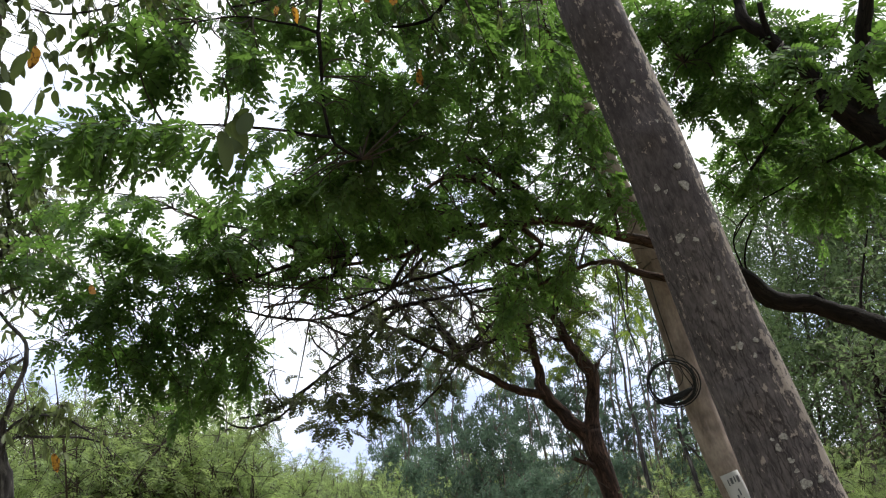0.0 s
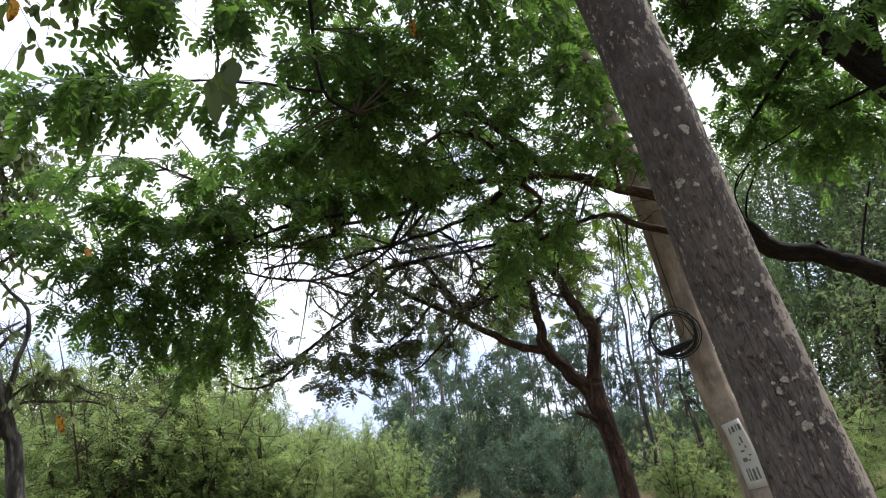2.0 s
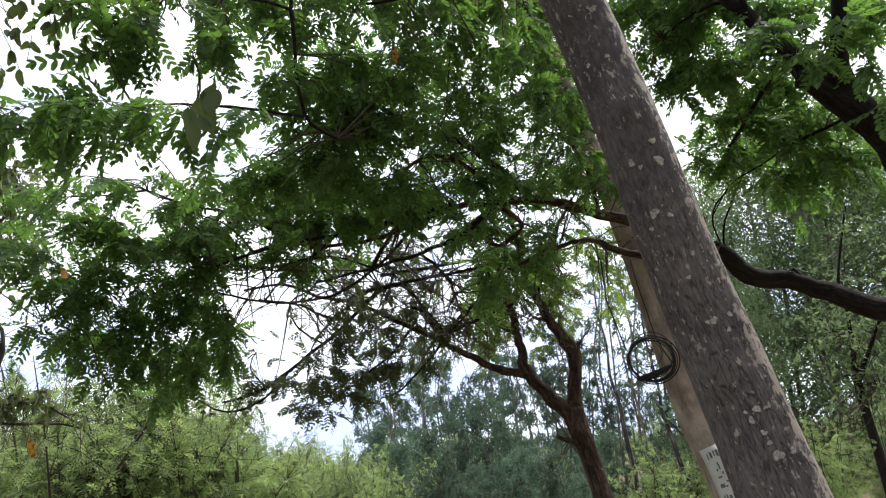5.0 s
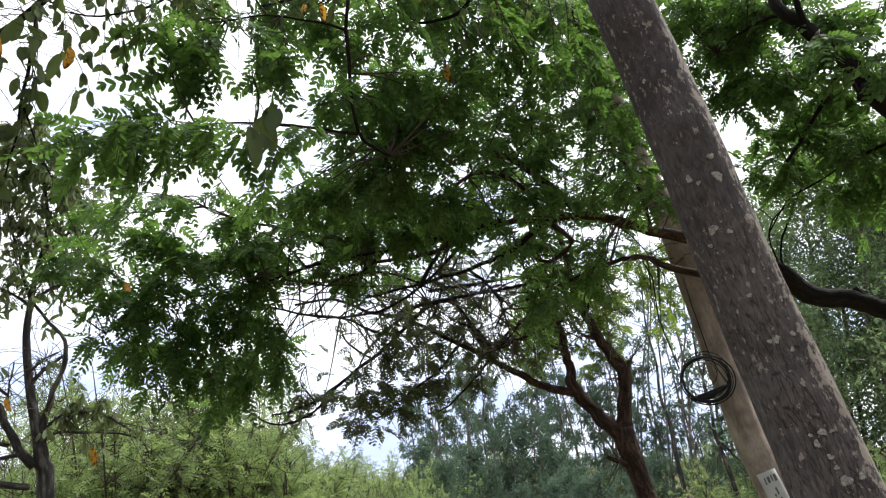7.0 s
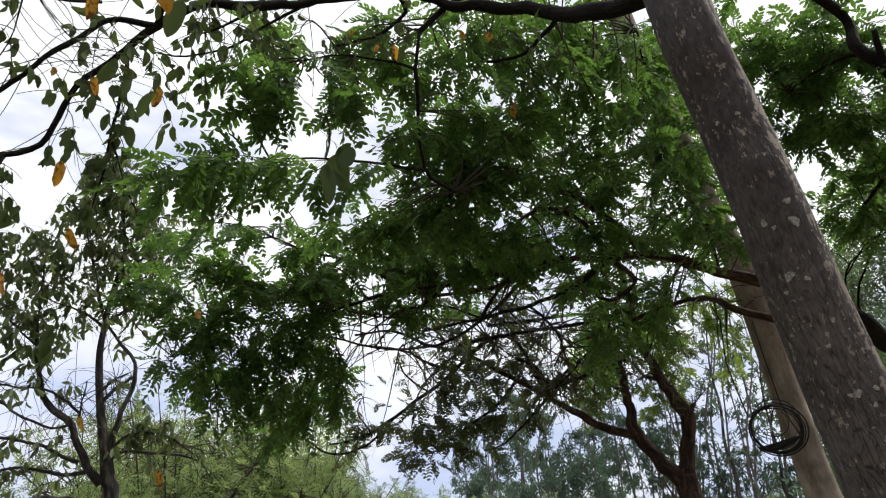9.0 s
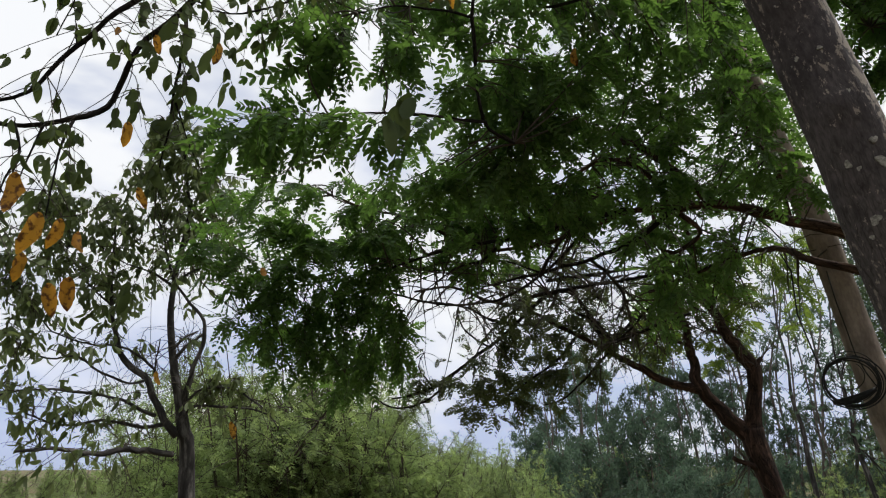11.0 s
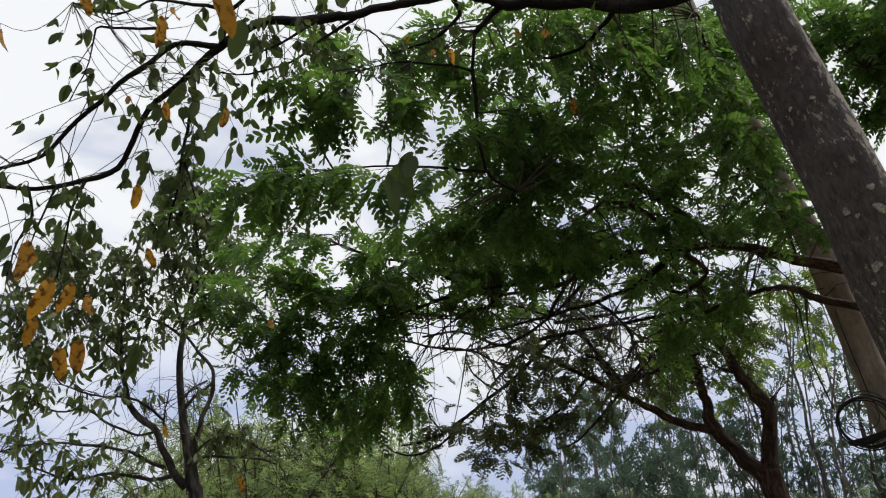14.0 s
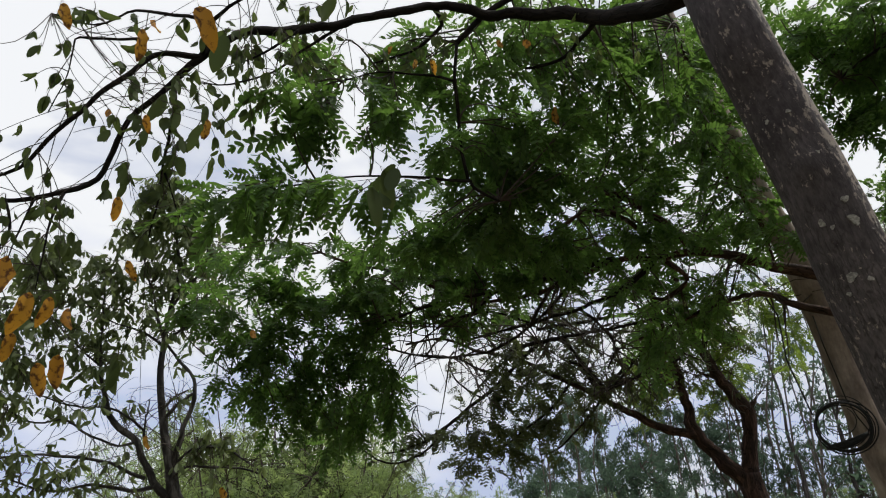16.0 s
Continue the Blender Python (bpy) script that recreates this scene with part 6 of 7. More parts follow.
# ---- the slender tree with drooping leaves ----
def drooping_tree():
    stem = [(-3.94, 6.62, 1.76, 0.0875), (-3.98, 6.59, 1.94, 0.0812), (-4.02, 6.54, 2.21, 0.0625), 
    (-4.09, 6.45, 2.61, 0.0469), (-4.17, 6.43, 3.10, 0.0411), (-4.19, 6.46, 3.43, 0.0353), 
    (-4.14, 6.41, 3.69, 0.0289), (-4.13, 6.45, 3.95, 0.026), (-4.06, 6.38, 4.25, 0.0195), 
    (-4.05, 6.22, 4.64, 0.0162), (-4.02, 6.03, 5.03, 0.00974)]
    b = np.array(stem[0][:3]) * (1, 1, 0) + (0.1, 0, 0)
    tree = thing("drooping_tree", tuple(b), "slender grey tree with sparse drooping leaves", "tree")
    s = Soup()
    line = curve_points([(b[0] + 0.05, b[1], -0.1, 0.16), (b[0], b[1], 0.6, 0.12), *stem], 0.05)
    line[:, 3] *= 0.84
    tube(s, line, 18, 0.08, 0, 2.4, b)
    part("trunk", s.mesh("trunk", [BROWN_BARK]), tree)
    arms = []
    arms.append([(-4.01, 6.56, 2.15, 0.0422), (-3.90, 6.47, 2.49, 0.0259), (-3.83, 6.47, 2.71, 0.0225),
        (-3.79, 6.46, 2.91, 0.021), (-3.88, 6.49, 3.12, 0.0175), (-4.05, 6.45, 3.32, 0.0158),
        (-4.16, 6.41, 3.45, 0.0127)])
    arms.append([(-4.10, 6.45, 2.64, 0.0212), (-3.98, 6.44, 2.77, 0.0174), (-3.81, 6.46, 2.90, 0.0139)])
    arms.append([(-4.10, 6.43, 2.75, 0.0141), (-4.00, 6.41, 2.85, 0.0124), (-3.84, 6.43, 2.93, 0.0105)])
    arms.append([(-4.03, 6.56, 1.91, 0.0456), (-4.15, 6.47, 2.07, 0.0387), (-4.23, 6.41, 2.26, 0.035),
        (-4.29, 6.35, 2.43, 0.0334), (-4.45, 6.29, 2.57, 0.0318), (-4.55, 6.25, 2.69, 0.0285),
        (-4.60, 6.18, 2.90, 0.0231), (-4.63, 6.09, 3.17, 0.0158), (-4.66, 6.10, 3.53, 0.0128),
        (-4.62, 5.98, 3.97, 0.00898)])
    arms.append([(-4.22, 6.43, 2.10, 0.0194), (-4.27, 6.27, 2.14, 0.0173), (-4.42, 6.16, 2.23, 0.0154),
        (-4.51, 5.97, 2.26, 0.0152), (-4.64, 5.87, 2.28, 0.0137), (-4.79, 5.61, 2.29, 0.0102),
        (-4.99, 5.45, 2.26, 0.00841), (-5.13, 5.19, 2.15, 0.00592)])
    arms.append([(-4.32, 6.33, 2.43, 0.0141), (-4.37, 6.18, 2.39, 0.0123), (-4.50, 6.08, 2.44, 0.0123),
        (-4.60, 6.00, 2.50, 0.0123), (-4.70, 5.78, 2.61, 0.0103), (-4.87, 5.64, 2.57, 0.00852),
        (-5.05, 5.32, 2.73, 0.00601)])
    arms.append([(-4.24, 6.36, 2.55, 0.0141), (-4.33, 6.30, 2.64, 0.0141), (-4.40, 6.24, 2.69, 0.0125),
        (-4.51, 6.15, 2.76, 0.0106), (-4.69, 5.89, 2.74, 0.00864), (-4.85, 5.61, 2.82, 0.0067)])
    arms.append([(-4.24, 6.38, 2.47, 0.0125), (-4.23, 6.36, 2.66, 0.00875), (-4.20, 6.34, 2.85, 0.00625)])
    arms.append([(-4.18, 6.45, 3.46, 0.0199), (-4.23, 6.36, 3.68, 0.016), (-4.30, 6.37, 3.88, 0.013),
        (-4.33, 6.24, 4.16, 0.011), (-4.41, 6.19, 4.47, 0.00723)])
    arms.append([(-4.16, 6.46, 3.49, 0.0144), (-4.03, 6.52, 3.59, 0.0128), (-3.90, 6.67, 3.71, 0.00909),
        (-3.71, 6.75, 3.79, 0.00714)])
    arms.append([(-4.17, 6.48, 3.81, 0.0182), (-4.03, 6.49, 4.02, 0.0146), (-3.94, 6.58, 4.24, 0.0112),
        (-3.84, 6.54, 4.48, 0.00723)])
    arms.append([(-4.21, 6.44, 3.43, 0.0144), (-4.31, 6.36, 3.51, 0.0128), (-4.50, 6.32, 3.60, 0.00909),
        (-4.68, 6.18, 3.67, 0.00714), (-4.88, 5.95, 3.86, 0.00649)])
    arms.append([(-4.00, 6.55, 2.21, 0.0175), (-3.80, 6.54, 2.36, 0.0139), (-3.59, 6.54, 2.38, 0.0122),
        (-3.35, 6.56, 2.29, 0.0102), (-3.06, 6.61, 2.10, 0.00652)])
    arms.append([(-4.00, 6.57, 2.10, 0.0156), (-3.84, 6.54, 2.19, 0.0139), (-3.49, 6.62, 2.18, 0.0122),
        (-3.15, 6.68, 2.11, 0.00841), (-3.00, 6.64, 1.97, 0.00592)])
    arms.append([(-4.13, 6.49, 2.02, 0.0212), (-4.28, 6.27, 1.98, 0.0173), (-4.53, 6.10, 2.04, 0.0139),
        (-4.73, 5.82, 1.98, 0.0103), (-4.98, 5.61, 2.08, 0.0067)])
    arms.append([(-4.63, 6.09, 3.17, 0.0108), (-4.81, 5.90, 3.37, 0.00886), (-4.96, 5.68, 3.67, 0.00696),
        (-5.01, 5.52, 3.97, 0.00633)])
    arms.append([(-4.85, 5.61, 2.82, 0.00852), (-4.99, 5.43, 3.06, 0.0067), (-5.12, 5.26, 3.24, 0.00609),
        (-5.27, 5.06, 3.41, 0.00609)])
    arms.append([(-4.02, 6.48, 1.73, 0.031), (-4.1, 5.95, 1.76, 0.029), (-4.12, 5.45, 1.72, 0.022), (-4.09, 4.96, 1.75, 0.016), (-4.09, 4.57, 1.72, 0.01)])
    lines = limb(tree, "limb", arms, BROWN_BARK, 9, 0.08, 0.06)
    tw, lv = Soup(), Leafage()
    for i, l in enumerate(lines):
        side_twigs(tw, lv, l, (4, 0, 0, 15, 10, 9, 9, 2, 24, 14, 26, 20, 9, 7, 6, 18, 17, 16)[i], 0.42, 6, 0.35, 0.2, (0.55, 1.05), 0.25, 0.004, 0.8, 0.06, 0.6)
        side_twigs(tw, lv, l, 20, 0.55, 0, 0.4, 0.1, (1, 1), 0.0, 0.0045, 1.0, 0.07)
    side_twigs(tw, lv, line, 26, 0.65, 6, 0.35, 0.68, (0.55, 1.05), 0.4, 0.005, 0.8, 0.06, 0.6)
    crown = [(-4.06, 6.04, 4.97, 0.195), (-4.23, 6.06, 4.73, 0.26), (-3.94, 6.36, 4.76, 0.237), 
    (-4.41, 6.10, 4.37, 0.26), (-4.07, 6.31, 4.42, 0.286), (-3.81, 6.53, 4.54, 0.197), 
    (-4.53, 6.16, 4.02, 0.234), (-4.25, 6.34, 4.06, 0.234), (-4.70, 6.00, 3.74, 0.256), 
    (-4.91, 5.65, 3.89, 0.253), (-4.85, 5.84, 3.47, 0.253), (-5.01, 5.42, 3.49, 0.247), 
    (-5.06, 5.37, 3.05, 0.219), (-4.88, 5.67, 3.05, 0.222), (-3.90, 6.65, 4.13, 0.197), 
    (-4.74, 5.76, 4.27, 0.192), (-4.98, 5.55, 4.28, 0.154)] + [(-4.87, 5.24, 2.52, 0.175), (-4.82, 5.20, 2.23, 0.173), (-4.74, 5.42, 2.01, 0.199), 
    (-4.55, 5.70, 2.02, 0.178), (-4.98, 5.23, 2.77, 0.178), (-4.37, 6.05, 3.09, 0.16), 
    (-3.49, 6.60, 2.36, 0.134), (-3.73, 6.59, 2.31, 0.123), (-4.71, 5.88, 3.25, 0.187), 
    (-4.52, 6.11, 3.40, 0.165)]
    crown += [(-4.35, 5.91, 4.83, 0.182), (-4.11, 6.02, 4.95, 0.169), (-3.88, 6.22, 4.84, 0.182), 
    (-4.47, 5.95, 4.57, 0.182), (-4.10, 6.19, 4.62, 0.182), (-3.81, 6.38, 4.60, 0.156), 
    (-4.91, 5.09, 3.85, 0.168), (-4.79, 5.26, 3.68, 0.168), (-4.85, 5.15, 3.45, 0.166), 
    (-4.76, 5.46, 3.96, 0.173), (-4.88, 5.22, 3.16, 0.154), (-4.82, 5.20, 4.11, 0.158)]
    top = [(-4.09, 5.8, 4.89, 0.215), (-4.27, 5.77, 4.7, 0.228), (-4.0, 6.04, 4.8, 0.218), (-4.45, 5.76, 4.46, 0.215),
        (-4.24, 6.01, 4.54, 0.231), (-3.95, 6.18, 4.58, 0.231), (-3.71, 6.36, 4.5, 0.218), (-4.44, 5.89, 4.2, 0.228),
        (-4.17, 6.16, 4.31, 0.218), (-3.89, 6.36, 4.26, 0.218), (-4.57, 5.78, 3.9, 0.225), (-3.66, 6.65, 4.17, 0.195),
        (-4.68, 5.66, 3.64, 0.234), (-4.84, 5.44, 3.48, 0.231), (-4.95, 5.26, 3.28, 0.24), (-3.76, 6.71, 3.84, 0.195),
        (-4.73, 5.48, 3.99, 0.222), (-4.86, 5.31, 3.78, 0.219), (-4.38, 6.07, 3.86, 0.19), (-4.91, 5.06, 3.59, 0.237)]
    crown += top
    limbs = np.concatenate([l[:, :3] for l in lines] + [line[:, :3]])
    for x, y, z, r in crown:
        c = np.array((x, y, z))
        q = limbs[np.argmin(np.linalg.norm(limbs - c, axis=1))]
        t = np.linspace(0, 1, 6)[:, None]
        main = q * (1 - t) + c * t + np.array([0, 0, 0.1]) * np.sin(np.pi * t)
        simple_tube(tw, main, 0.006, 0.003, 4)
        stub = np.column_stack([main, np.full(6, 0.004)])
        side_twigs(tw, lv, stub, 10, r * 1.7, 6, 0.35, 0.3, (0.55, 1.05), 0.2, 0.003, 0.8, 0.07, 0.5)
    twig_part(tree, tw)
    crown_part(tree, lv, DROOPS, [DROOP_LEAF, TWIG], 300)


drooping_tree()


# ---- bushes, gum trees and woodland behind ----
def small_leaf(length, width):
    s = Soup()
    v = np.array([(0, 0, 0), (0.28, 0.46, 0.1), (0.70, 0.38, 0.05), (1, 0, -0.12), (0.70, -0.38, 0.05), (0.28, -0.46, 0.1)]) * (length, width, length)
    s.add(v, [(0, 3, 2, 1), (0, 5, 4, 3)])
    return s


def spray(length, pairs, size):
    """A light feathered leaf for shrubs that stand farther off."""
    s = Soup()
    for i in range(pairs):
        u = 0.15 + 0.85 * i / (pairs - 1)
        for sg in (-1, 1):
            v = np.array([(0, 0, 0), (0.5, 0.22, 0), (1, 0, -0.1), (0.5, -0.22, 0)]) * size * (0.75 + 0.4 * math.sin(math.pi * u))
            s.add(turn_z(v, sg * radians(62 - 20 * u)) + [u * length, 0, -0.3 * length * u * u], [(0, 1, 2), (0, 2, 3)])
    return s


SPRAYS = [spray(0.125, 5, 0.040), spray(0.105, 4, 0.042), spray(0.145, 5, 0.038)]
GUMS = [small_leaf(0.17, 0.05), small_leaf(0.14, 0.045), small_leaf(0.20, 0.052)]
YOUNG = [small_leaf(0.12, 0.034), small_leaf(0.10, 0.03), small_leaf(0.14, 0.036)]
OVALS = [small_leaf(0.066, 0.034), small_leaf(0.054, 0.030), small_leaf(0.076, 0.036)]


def bush_kind(name, height, spread, stems, per_stem, mat, label, category, group, seed):
    r = np.random.default_rng(seed)
    ob = tagged(new(name), label, category, group)
    lv = []
    for _ in range(stems):
        a, lean_ = r.uniform(0, 2 * np.pi), r.uniform(0.1, 1.0)
        h = height * r.uniform(0.45, 1.12) * (1 - 0.35 * lean_)
        out = np.array([math.cos(a), math.sin(a), 0]) * spread * lean_
        t = np.linspace(0, 1, 8)[:, None]
        p = np.array([*(0.15 * r.normal(0, 1, 2)), -0.05]) + out * t ** 1.5 + np.array([0, 0, h]) * t + r.normal(0, 0.08, 3) * np.sin(4 * t)
        st = Soup()
        simple_tube(st, p, 0.022, 0.004, 5)
        for _ in range(per_stem):
            u = r.uniform(0.22, 1.0) ** 0.8
            c = p[int(u * 7)]
            d = unit(r.normal(0, 1, 3) + out * 0.4 + (0, 0, 0.25))
            ln = r.uniform(0.25, 0.6)
            tip = c + d * ln + (0, 0, -0.12 * ln)
            simple_tube(st, [c, (c + tip) / 2 + (0, 0, 0.05), tip], 0.005, 0.002, 3)
            for k in range(7):
                w = r.uniform(0.3, 1.0)
                lv.append((*(c * (1 - w) + tip * w), *unit(d + r.normal(0, 0.8, 3)), r.normal(0, 0.6), r.uniform(0.7, 1.2)))
        part("stem", st.mesh("stem", [TWIG]), ob)
    lv = np.array(lv)
    c = part("crown", scatter("crown", SPRAYS, lv[:, :3], lv[:, 3:6], lv[:, 6], lv[:, 7], [mat]), ob)
    c["kind"] = "stuff"
    return ob


def gum_kind(height, seed, lean_, mat, fullness=1.0, radius=0.09, low_=0.35, leafs=GUMS, hang=0.9, tight=0.13, thick=17):
    r = np.random.default_rng(seed)
    ob = tagged(new("gum_tree"), "tall thin gum tree with grey-green hanging leaves", "tree", "gum trees in the wood behind")
    t = np.linspace(0, 1, 14)[:, None]
    p = np.array([0, 0, -0.1]) + np.array([lean_[0], lean_[1], 1]) * height * t + r.normal(0, 0.15, 3) * np.sin(5 * t) * (1, 1, 0) + r.normal(0, 0.12, 3) * np.sin(11 * t) * (1, 1, 0)
    s = Soup()
    simple_tube(s, p, radius, 0.015, 8)
    part("trunk", s.mesh("trunk", [FAR_BARK]), ob)
    br, lv = Soup(), []
    for _ in range(int(34 * fullness)):
        u = r.uniform(low_, 1.0)
        c = p[int(u * 13)]
        a = r.uniform(0, 2 * np.pi)
        d = unit(np.array([math.cos(a), math.sin(a), r.uniform(0.5, 1.4)]))
        ln = height * 0.16 * (1.25 - u) * r.uniform(0.6, 1.3) + 0.3
        q = c + d * ln * np.linspace(0, 1, 5)[:, None] + np.array([0, 0, -0.2 * ln]) * np.linspace(0, 1, 5)[:, None] ** 2
        simple_tube(br, q, 0.018, 0.004, 4)
        for _ in range(max(2, int(5 * fullness))):
            w = q[r.integers(2, 5)] + r.normal(0, 0.12, 3)
            for _ in range(thick):
                lv.append((*(w + r.normal(0, tight, 3) * (1, 1, 1.3)), *unit(r.normal(0, 0.7, 3) + (0, 0, -hang)), r.uniform(-3, 3), r.uniform(0.8, 1.5)))
    lv = np.array(lv)
    part("twig", br.mesh("twig", [FAR_BARK]), ob)["kind"] = "stuff"
    c = part("crown", scatter("crown", leafs, lv[:, :3], lv[:, 3:6], lv[:, 6], lv[:, 7], [mat]), ob)
    c["kind"] = "stuff"
    return ob


def stand(kinds, places, r):
    """Copies of the kinds at (x, y, size): the first of every kind takes a place itself."""
    used = set()
    for i, (x, y, s) in enumerate(places):
        kind = kinds[i % len(kinds)]
        m = pose(x, y, 0, 0, 0, r.uniform(0, 360))
        if kind.name not in used:
            used.add(kind.name)
            kind.scale = (s, s, s)
            kind.matrix_basis = m @ Matrix.Diagonal((s, s, s, 1))
        else:
            ob = copy_thing(kind, m)
            ob.matrix_basis = m @ Matrix.Diagonal((s, s, s, 1))


def stand_more(kinds, places, r):
    """Further copies of kinds that already stand."""
    for i, (x, y, s) in enumerate(places):
        m = pose(x, y, 0, 0, 0, r.uniform(0, 360))
        copy_thing(kinds[i % len(kinds)], m).matrix_basis = m @ Matrix.Diagonal((s, s, s, 1))


def polar(az, d):
    return d * math.sin(radians(az)), d * math.cos(radians(az))


def backdrop_woods():
    r = np.random.default_rng(21)
    bushes = [bush_kind("bush", 2.6, 1.4, 17, 26, BUSH_LEAF, "light green feathery bush among dry stems", "bush", "belt of bushes", 40 + i) for i in range(3)]
    rows = []
    for az in np.arange(-30.5, -9, 2.5):
        rows.append((*polar(az + r.uniform(-1, 1), r.uniform(10.5, 13.0)), r.uniform(0.95, 1.15) if az < -26 else r.uniform(1.2, 1.45) if az < -17 else r.uniform(0.95, 1.1) if az < -13 else 0.82))
    for az in np.arange(-31, -4, 2.2):
        rows.append((*polar(az + r.uniform(-1, 1), r.uniform(14, 18)), r.uniform(1.4, 1.8) if az < -17 else r.uniform(1.1, 1.3) if az < -13 else r.uniform(0.8, 0.9)))
    for az in np.arange(-13, -4, 1.5):
        rows.append((*polar(az + r.uniform(-0.5, 0.5), r.uniform(19, 24)), r.uniform(0.7, 0.85)))
    for az in np.arange(-14, -3, 1.3):
        rows.append((*polar(az + r.uniform(-0.5, 0.5), r.uniform(12, 15)), r.uniform(0.58, 0.70)))
    for az in np.arange(-12, 24, 2.0):
        rows.append((*polar(az + r.uniform(-1, 1), r.uniform(38, 46)), r.uniform(1.1, 1.5)))
    for az in np.arange(22, 46, 2.6):
        rows.append((*polar(az + r.uniform(-1, 1), r.uniform(20, 26)), r.uniform(0.75, 1.0) if az < 21 else r.uniform(0.9, 1.4)))
    for az in np.arange(-48, -32, 1.6):
        rows.append((*polar(az + r.uniform(-0.7, 0.7), r.uniform(17, 22)), r.uniform(0.5, 0.62)))
    for az in np.arange(-50, -31, 1.5):
        rows.append((*polar(az + r.uniform(-0.7, 0.7), r.uniform(36, 44)), r.uniform(0.7, 0.95)))
    for az, d, s in ((17.5, 12.0, 0.66), (19.5, 13.0, 0.62), (28.7, 10.5, 0.72), (32.5, 13.0, 0.8), (25, 16, 0.7), (42, 12, 0.8)):
        rows.append((*polar(az, d), s))
    stand(bushes, rows, r)
    gums = [gum_kind(9.0, 60 + i, (r.uniform(-0.10, 0.0), r.uniform(-0.03, 0.03)), GUM_LEAF, 0.8, 0.085, 0.22, GUMS, 0.9, 0.085, 20) for i in range(4)]
    young = [gum_kind(3.0, 90 + i, (r.uniform(-0.08, 0.04), 0.0), GUM_LEAF, 0.8, 0.03, 0.03, YOUNG, 0.6, 0.09) for i in range(3)]
    rows = []
    for az in np.arange(-4.5, 22, 1.15):
        d = r.uniform(24, 36)
        rows.append((*polar(az + r.uniform(-0.5, 0.5), d), r.uniform(0.75, 1.05) * d / 40 * (1.0 if az < 13 else 0.6)))
    stand(gums, rows, r)
    rows = []
    for az in np.arange(-4.5, 24, 1.25):
        d = r.uniform(16, 24)
        rows.append((*polar(az + r.uniform(-0.5, 0.5), d), r.uniform(0.45, 1.05) * d / 19 * (0.68 if az > 6 else 1.0)))
    stand(young, rows, r)
    rows = []
    for az in np.arange(-5, 24, 2.8):
        d = r.uniform(14, 19)
        rows.append((*polar(az + r.uniform(-0.6, 0.6), d), r.uniform(0.45, 0.7)))
    for az in np.arange(2.5, 13, 0.9):
        rows.append((*polar(az + r.uniform(-0.4, 0.4), r.uniform(12.5, 16)), r.uniform(0.34, 0.5)))
    stand_more(young, rows, r)
    for t in young:
        t["label"] = "young gum tree leafy down to the ground"
    thin = [gum_kind(12.0, 70 + i, (r.uniform(-0.16, 0.02), 0.0), GUM_LEAF, 0.48, 0.06, 0.25, GUMS, 0.9, 0.08, 15) for i in range(3)]
    rows = []
    for az in np.arange(11.5, 23, 0.8):
        d = r.uniform(22, 32)
        rows.append((*polar(az + r.uniform(-0.4, 0.4), d), r.uniform(0.8, 1.1) * d / 30))
    for az in np.arange(-3.5, 11, 1.5):
        d = r.uniform(19, 26)
        rows.append((*polar(az + r.uniform(-0.5, 0.5), d), r.uniform(0.5, 0.8) * d / 30))
    stand(thin, rows, r)
    shady = [gum_kind(8.5, 80 + i, (r.uniform(-0.10, 0.05), r.uniform(-0.03, 0.03)), SHADY_LEAF, 1.35, 0.06, 0.10, OVALS, 0.2, 0.16, 36) for i in range(3)]
    for t in shady:
        t["label"] = "tall thin tree with dull green foliage"
        t["group"] = "green trees beside the path"
    rows = []
    for az in np.arange(22, 46, 1.1):
        d = r.uniform(19, 30)
        rows.append((*polar(az + r.uniform(-0.4, 0.4), d), r.uniform(0.95, 1.45)))
    # unseen trees behind the camera, added to block the open sky's light
    for az in np.arange(72, 292, 9):
        rows.append((*polar(az + r.uniform(-3, 3), r.uniform(7.5, 12.0)), r.uniform(0.95, 1.3)))
    stand(shady, rows, r)


backdrop_woods()


# ---- a dark tree at the path and two leaning saplings ----
def slim_tree(name, label, stem, arms, mat, leaf_mat, sides, twigs, tip, size, group=""):
    q0, q1 = np.array(stem[0][:3]), np.array(stem[1][:3])
    ln = (q0 - q1) / (q0 - q1)[2]
    b = q0 - ln * q0[2]
    tree = thing(name, tuple(b), label, "tree", group)
    s = Soup()
    line = curve_points([(*(b - ln * 0.1), stem[0][3] * 1.3), *stem], 0.12)
    tube(s, line, sides, 0.08, 0, 2.4, b)
    part("trunk", s.mesh("trunk", [mat]), tree)
    lines = limb(tree, "limb", arms, mat, 7, 0.08, 0.1) if arms else []
    tw, lv = Soup(), Leafage()
    for l in lines + [line]:
        side_twigs(tw, lv, l, twigs, 0.8, tip, 0.3, 0.45, size, 0.4, 0.007, 0.5, 0.1)
    twig_part(tree, tw)
    crown_part(tree, lv, DROOPS, [leaf_mat, TWIG], 0)


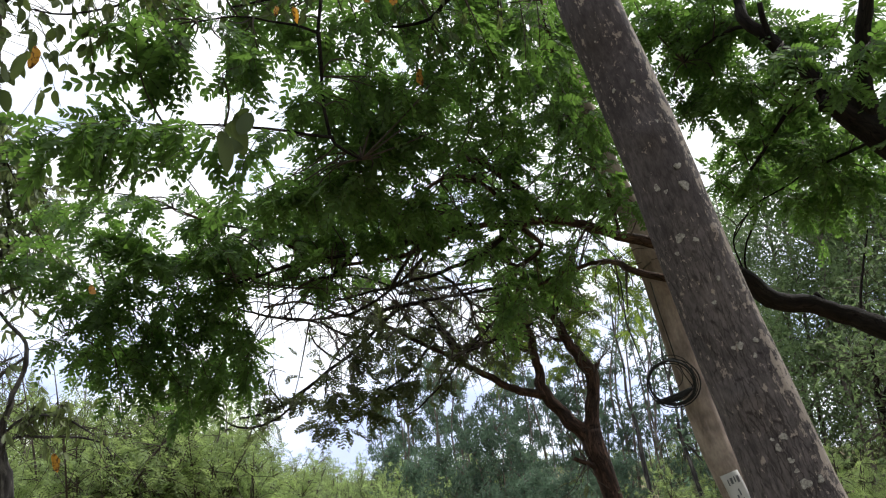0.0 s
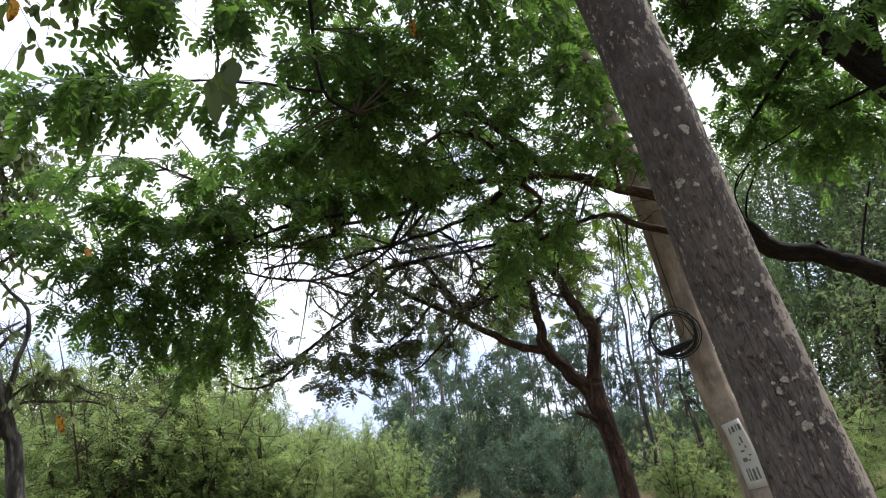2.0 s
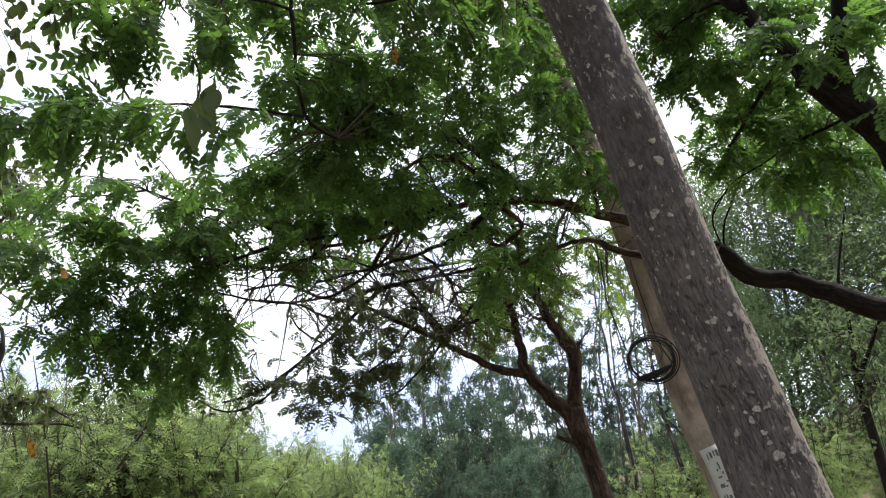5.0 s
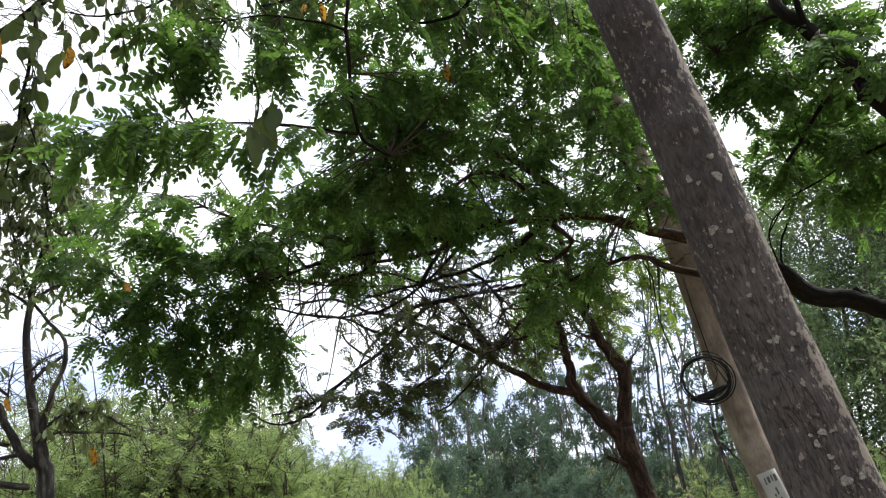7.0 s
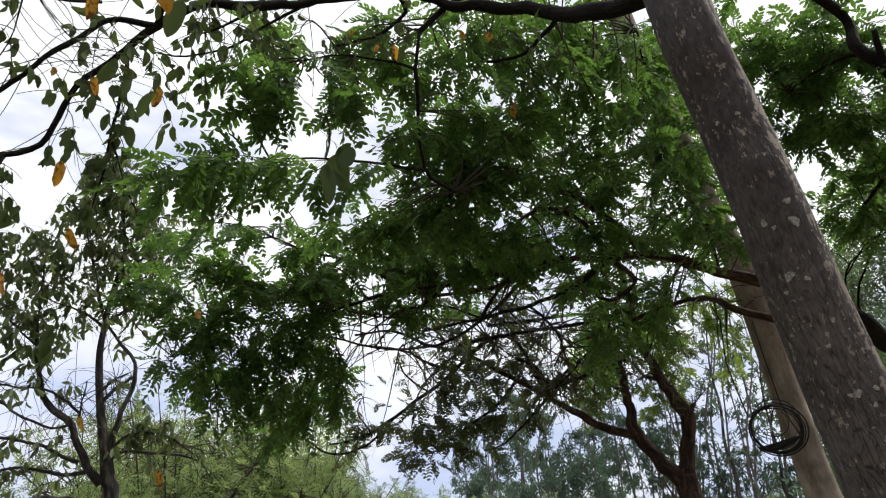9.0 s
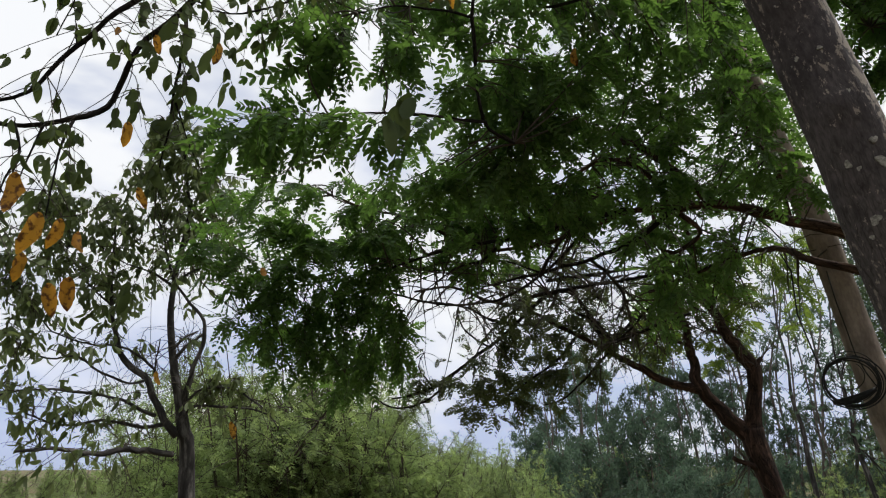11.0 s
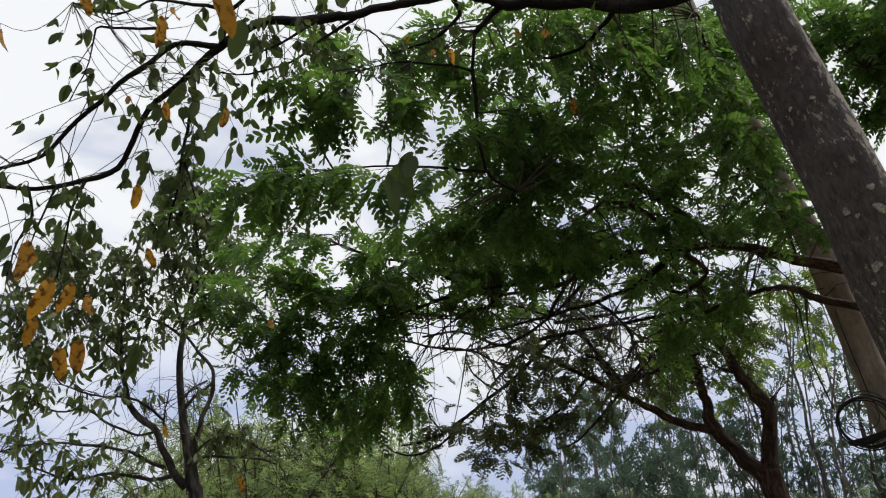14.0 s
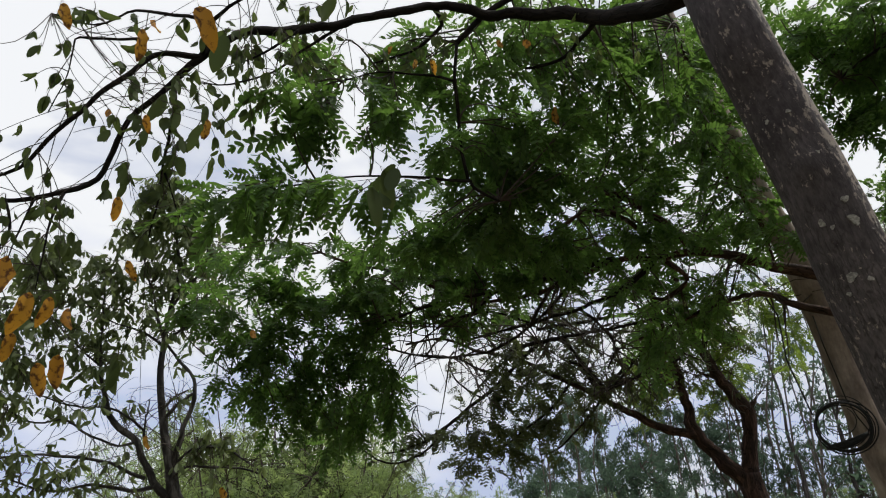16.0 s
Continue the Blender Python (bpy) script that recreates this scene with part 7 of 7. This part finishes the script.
slim_tree("path_tree", "dark forked tree leaning beside the earth path",
          [(6.11, 9.78, 1.13, 0.0672), (6.10, 9.80, 1.53, 0.0588), (6.08, 9.80, 2.03, 0.056), 
    (6.10, 9.76, 2.53, 0.0336), (6.11, 9.69, 2.97, 0.0252), (6.07, 9.64, 3.46, 0.0196), 
    (6.14, 9.47, 3.99, 0.0168), (6.17, 9.20, 4.46, 0.0111)],
          [[(6.08, 9.80, 2.03, 0.0364), (6.17, 9.61, 2.36, 0.0278), (6.27, 9.52, 2.59, 0.0222), 
    (6.33, 9.32, 2.87, 0.0165), (6.44, 9.07, 3.24, 0.0109)], [(6.08, 9.81, 1.82, 0.0196), (6.14, 9.65, 1.88, 0.0139), (6.21, 9.49, 1.98, 0.011), 
    (6.34, 9.27, 2.06, 0.00816)],
           [(6.10, 9.76, 2.53, 0.0168), (6.02, 9.90, 2.72, 0.0113), (5.86, 9.96, 3.00, 0.00846)]], DARK_BARK, SHADY_LEAF, 12, 60, 8, (0.45, 0.75))
slim_tree("leaning_sapling", "thin bare grey stem leaning behind the coil",
          [(4.43, 12.20, 0.39, 0.0528), (4.29, 12.29, 0.92, 0.0422), (4.20, 12.34, 1.50, 0.0369), 
    (4.11, 12.36, 1.98, 0.0317), (4.11, 12.34, 2.46, 0.0211), (4.00, 12.27, 3.36, 0.0158), 
    (4.01, 12.13, 4.14, 0.0106)], [[(4.12, 12.36, 1.93, 0.0158), (4.27, 12.31, 1.70, 0.0158), (4.39, 12.27, 1.52, 0.0106)], [(4.08, 12.34, 2.46, 0.0211), (4.06, 12.31, 2.96, 0.0158), (4.20, 12.21, 3.33, 0.0106)]], BROWN_BARK, GUM_LEAF, 8, 16, 5, (0.6, 1.1), "slender stems behind the coil")
slim_tree("leaning_sapling", "thin bare grey stem leaning behind the coil",
          [(4.04, 14.47, 1.02, 0.0487), (3.99, 14.49, 1.68, 0.0487), (3.97, 14.48, 2.24, 0.0426), 
    (3.86, 14.47, 2.83, 0.0304), (3.86, 14.40, 3.51, 0.0243), (3.75, 14.31, 4.22, 0.0183), 
    (3.74, 14.14, 5.03, 0.0122)], [], BROWN_BARK, GUM_LEAF, 8, 14, 5, (0.6, 1.1), "slender stems behind the coil")


# ---- dry grass by the path ----
def grass():
    r = np.random.default_rng(5)
    blades = []
    for h, w in ((0.22, 0.008), (0.32, 0.009), (0.16, 0.007)):
        b = Soup()
        b.add([(0, -w / 2, 0), (0, w / 2, 0), (0.55 * h, w * 0.35, 0.02), (0.55 * h, -w * 0.35, 0.02), (h, 0, -0.03)], [(0, 1, 2, 3), (3, 2, 4)])
        blades.append(b)
    pos, way = [], []
    for _ in range(420):
        y = r.uniform(7, 24)
        x = 0.45 * y + 2.3 + r.choice([-1, 1]) * r.uniform(0.9, 3.5)
        for _ in range(26):
            pos.append((x + r.normal(0, 0.12), y + r.normal(0, 0.12), -0.02))
            way.append(unit(r.normal(0, 0.35, 3) + (0, 0, 1)))
    pos, way = np.array(pos), np.array(way)
    me = scatter("grass", blades, pos, way, r.uniform(-3, 3, len(pos)), r.uniform(0.7, 1.5, len(pos)), [GRASS])
    tagged(new("grass", me), "dry yellow-green grass tufts along the earth path", "grass", "", "stuff")


grass()
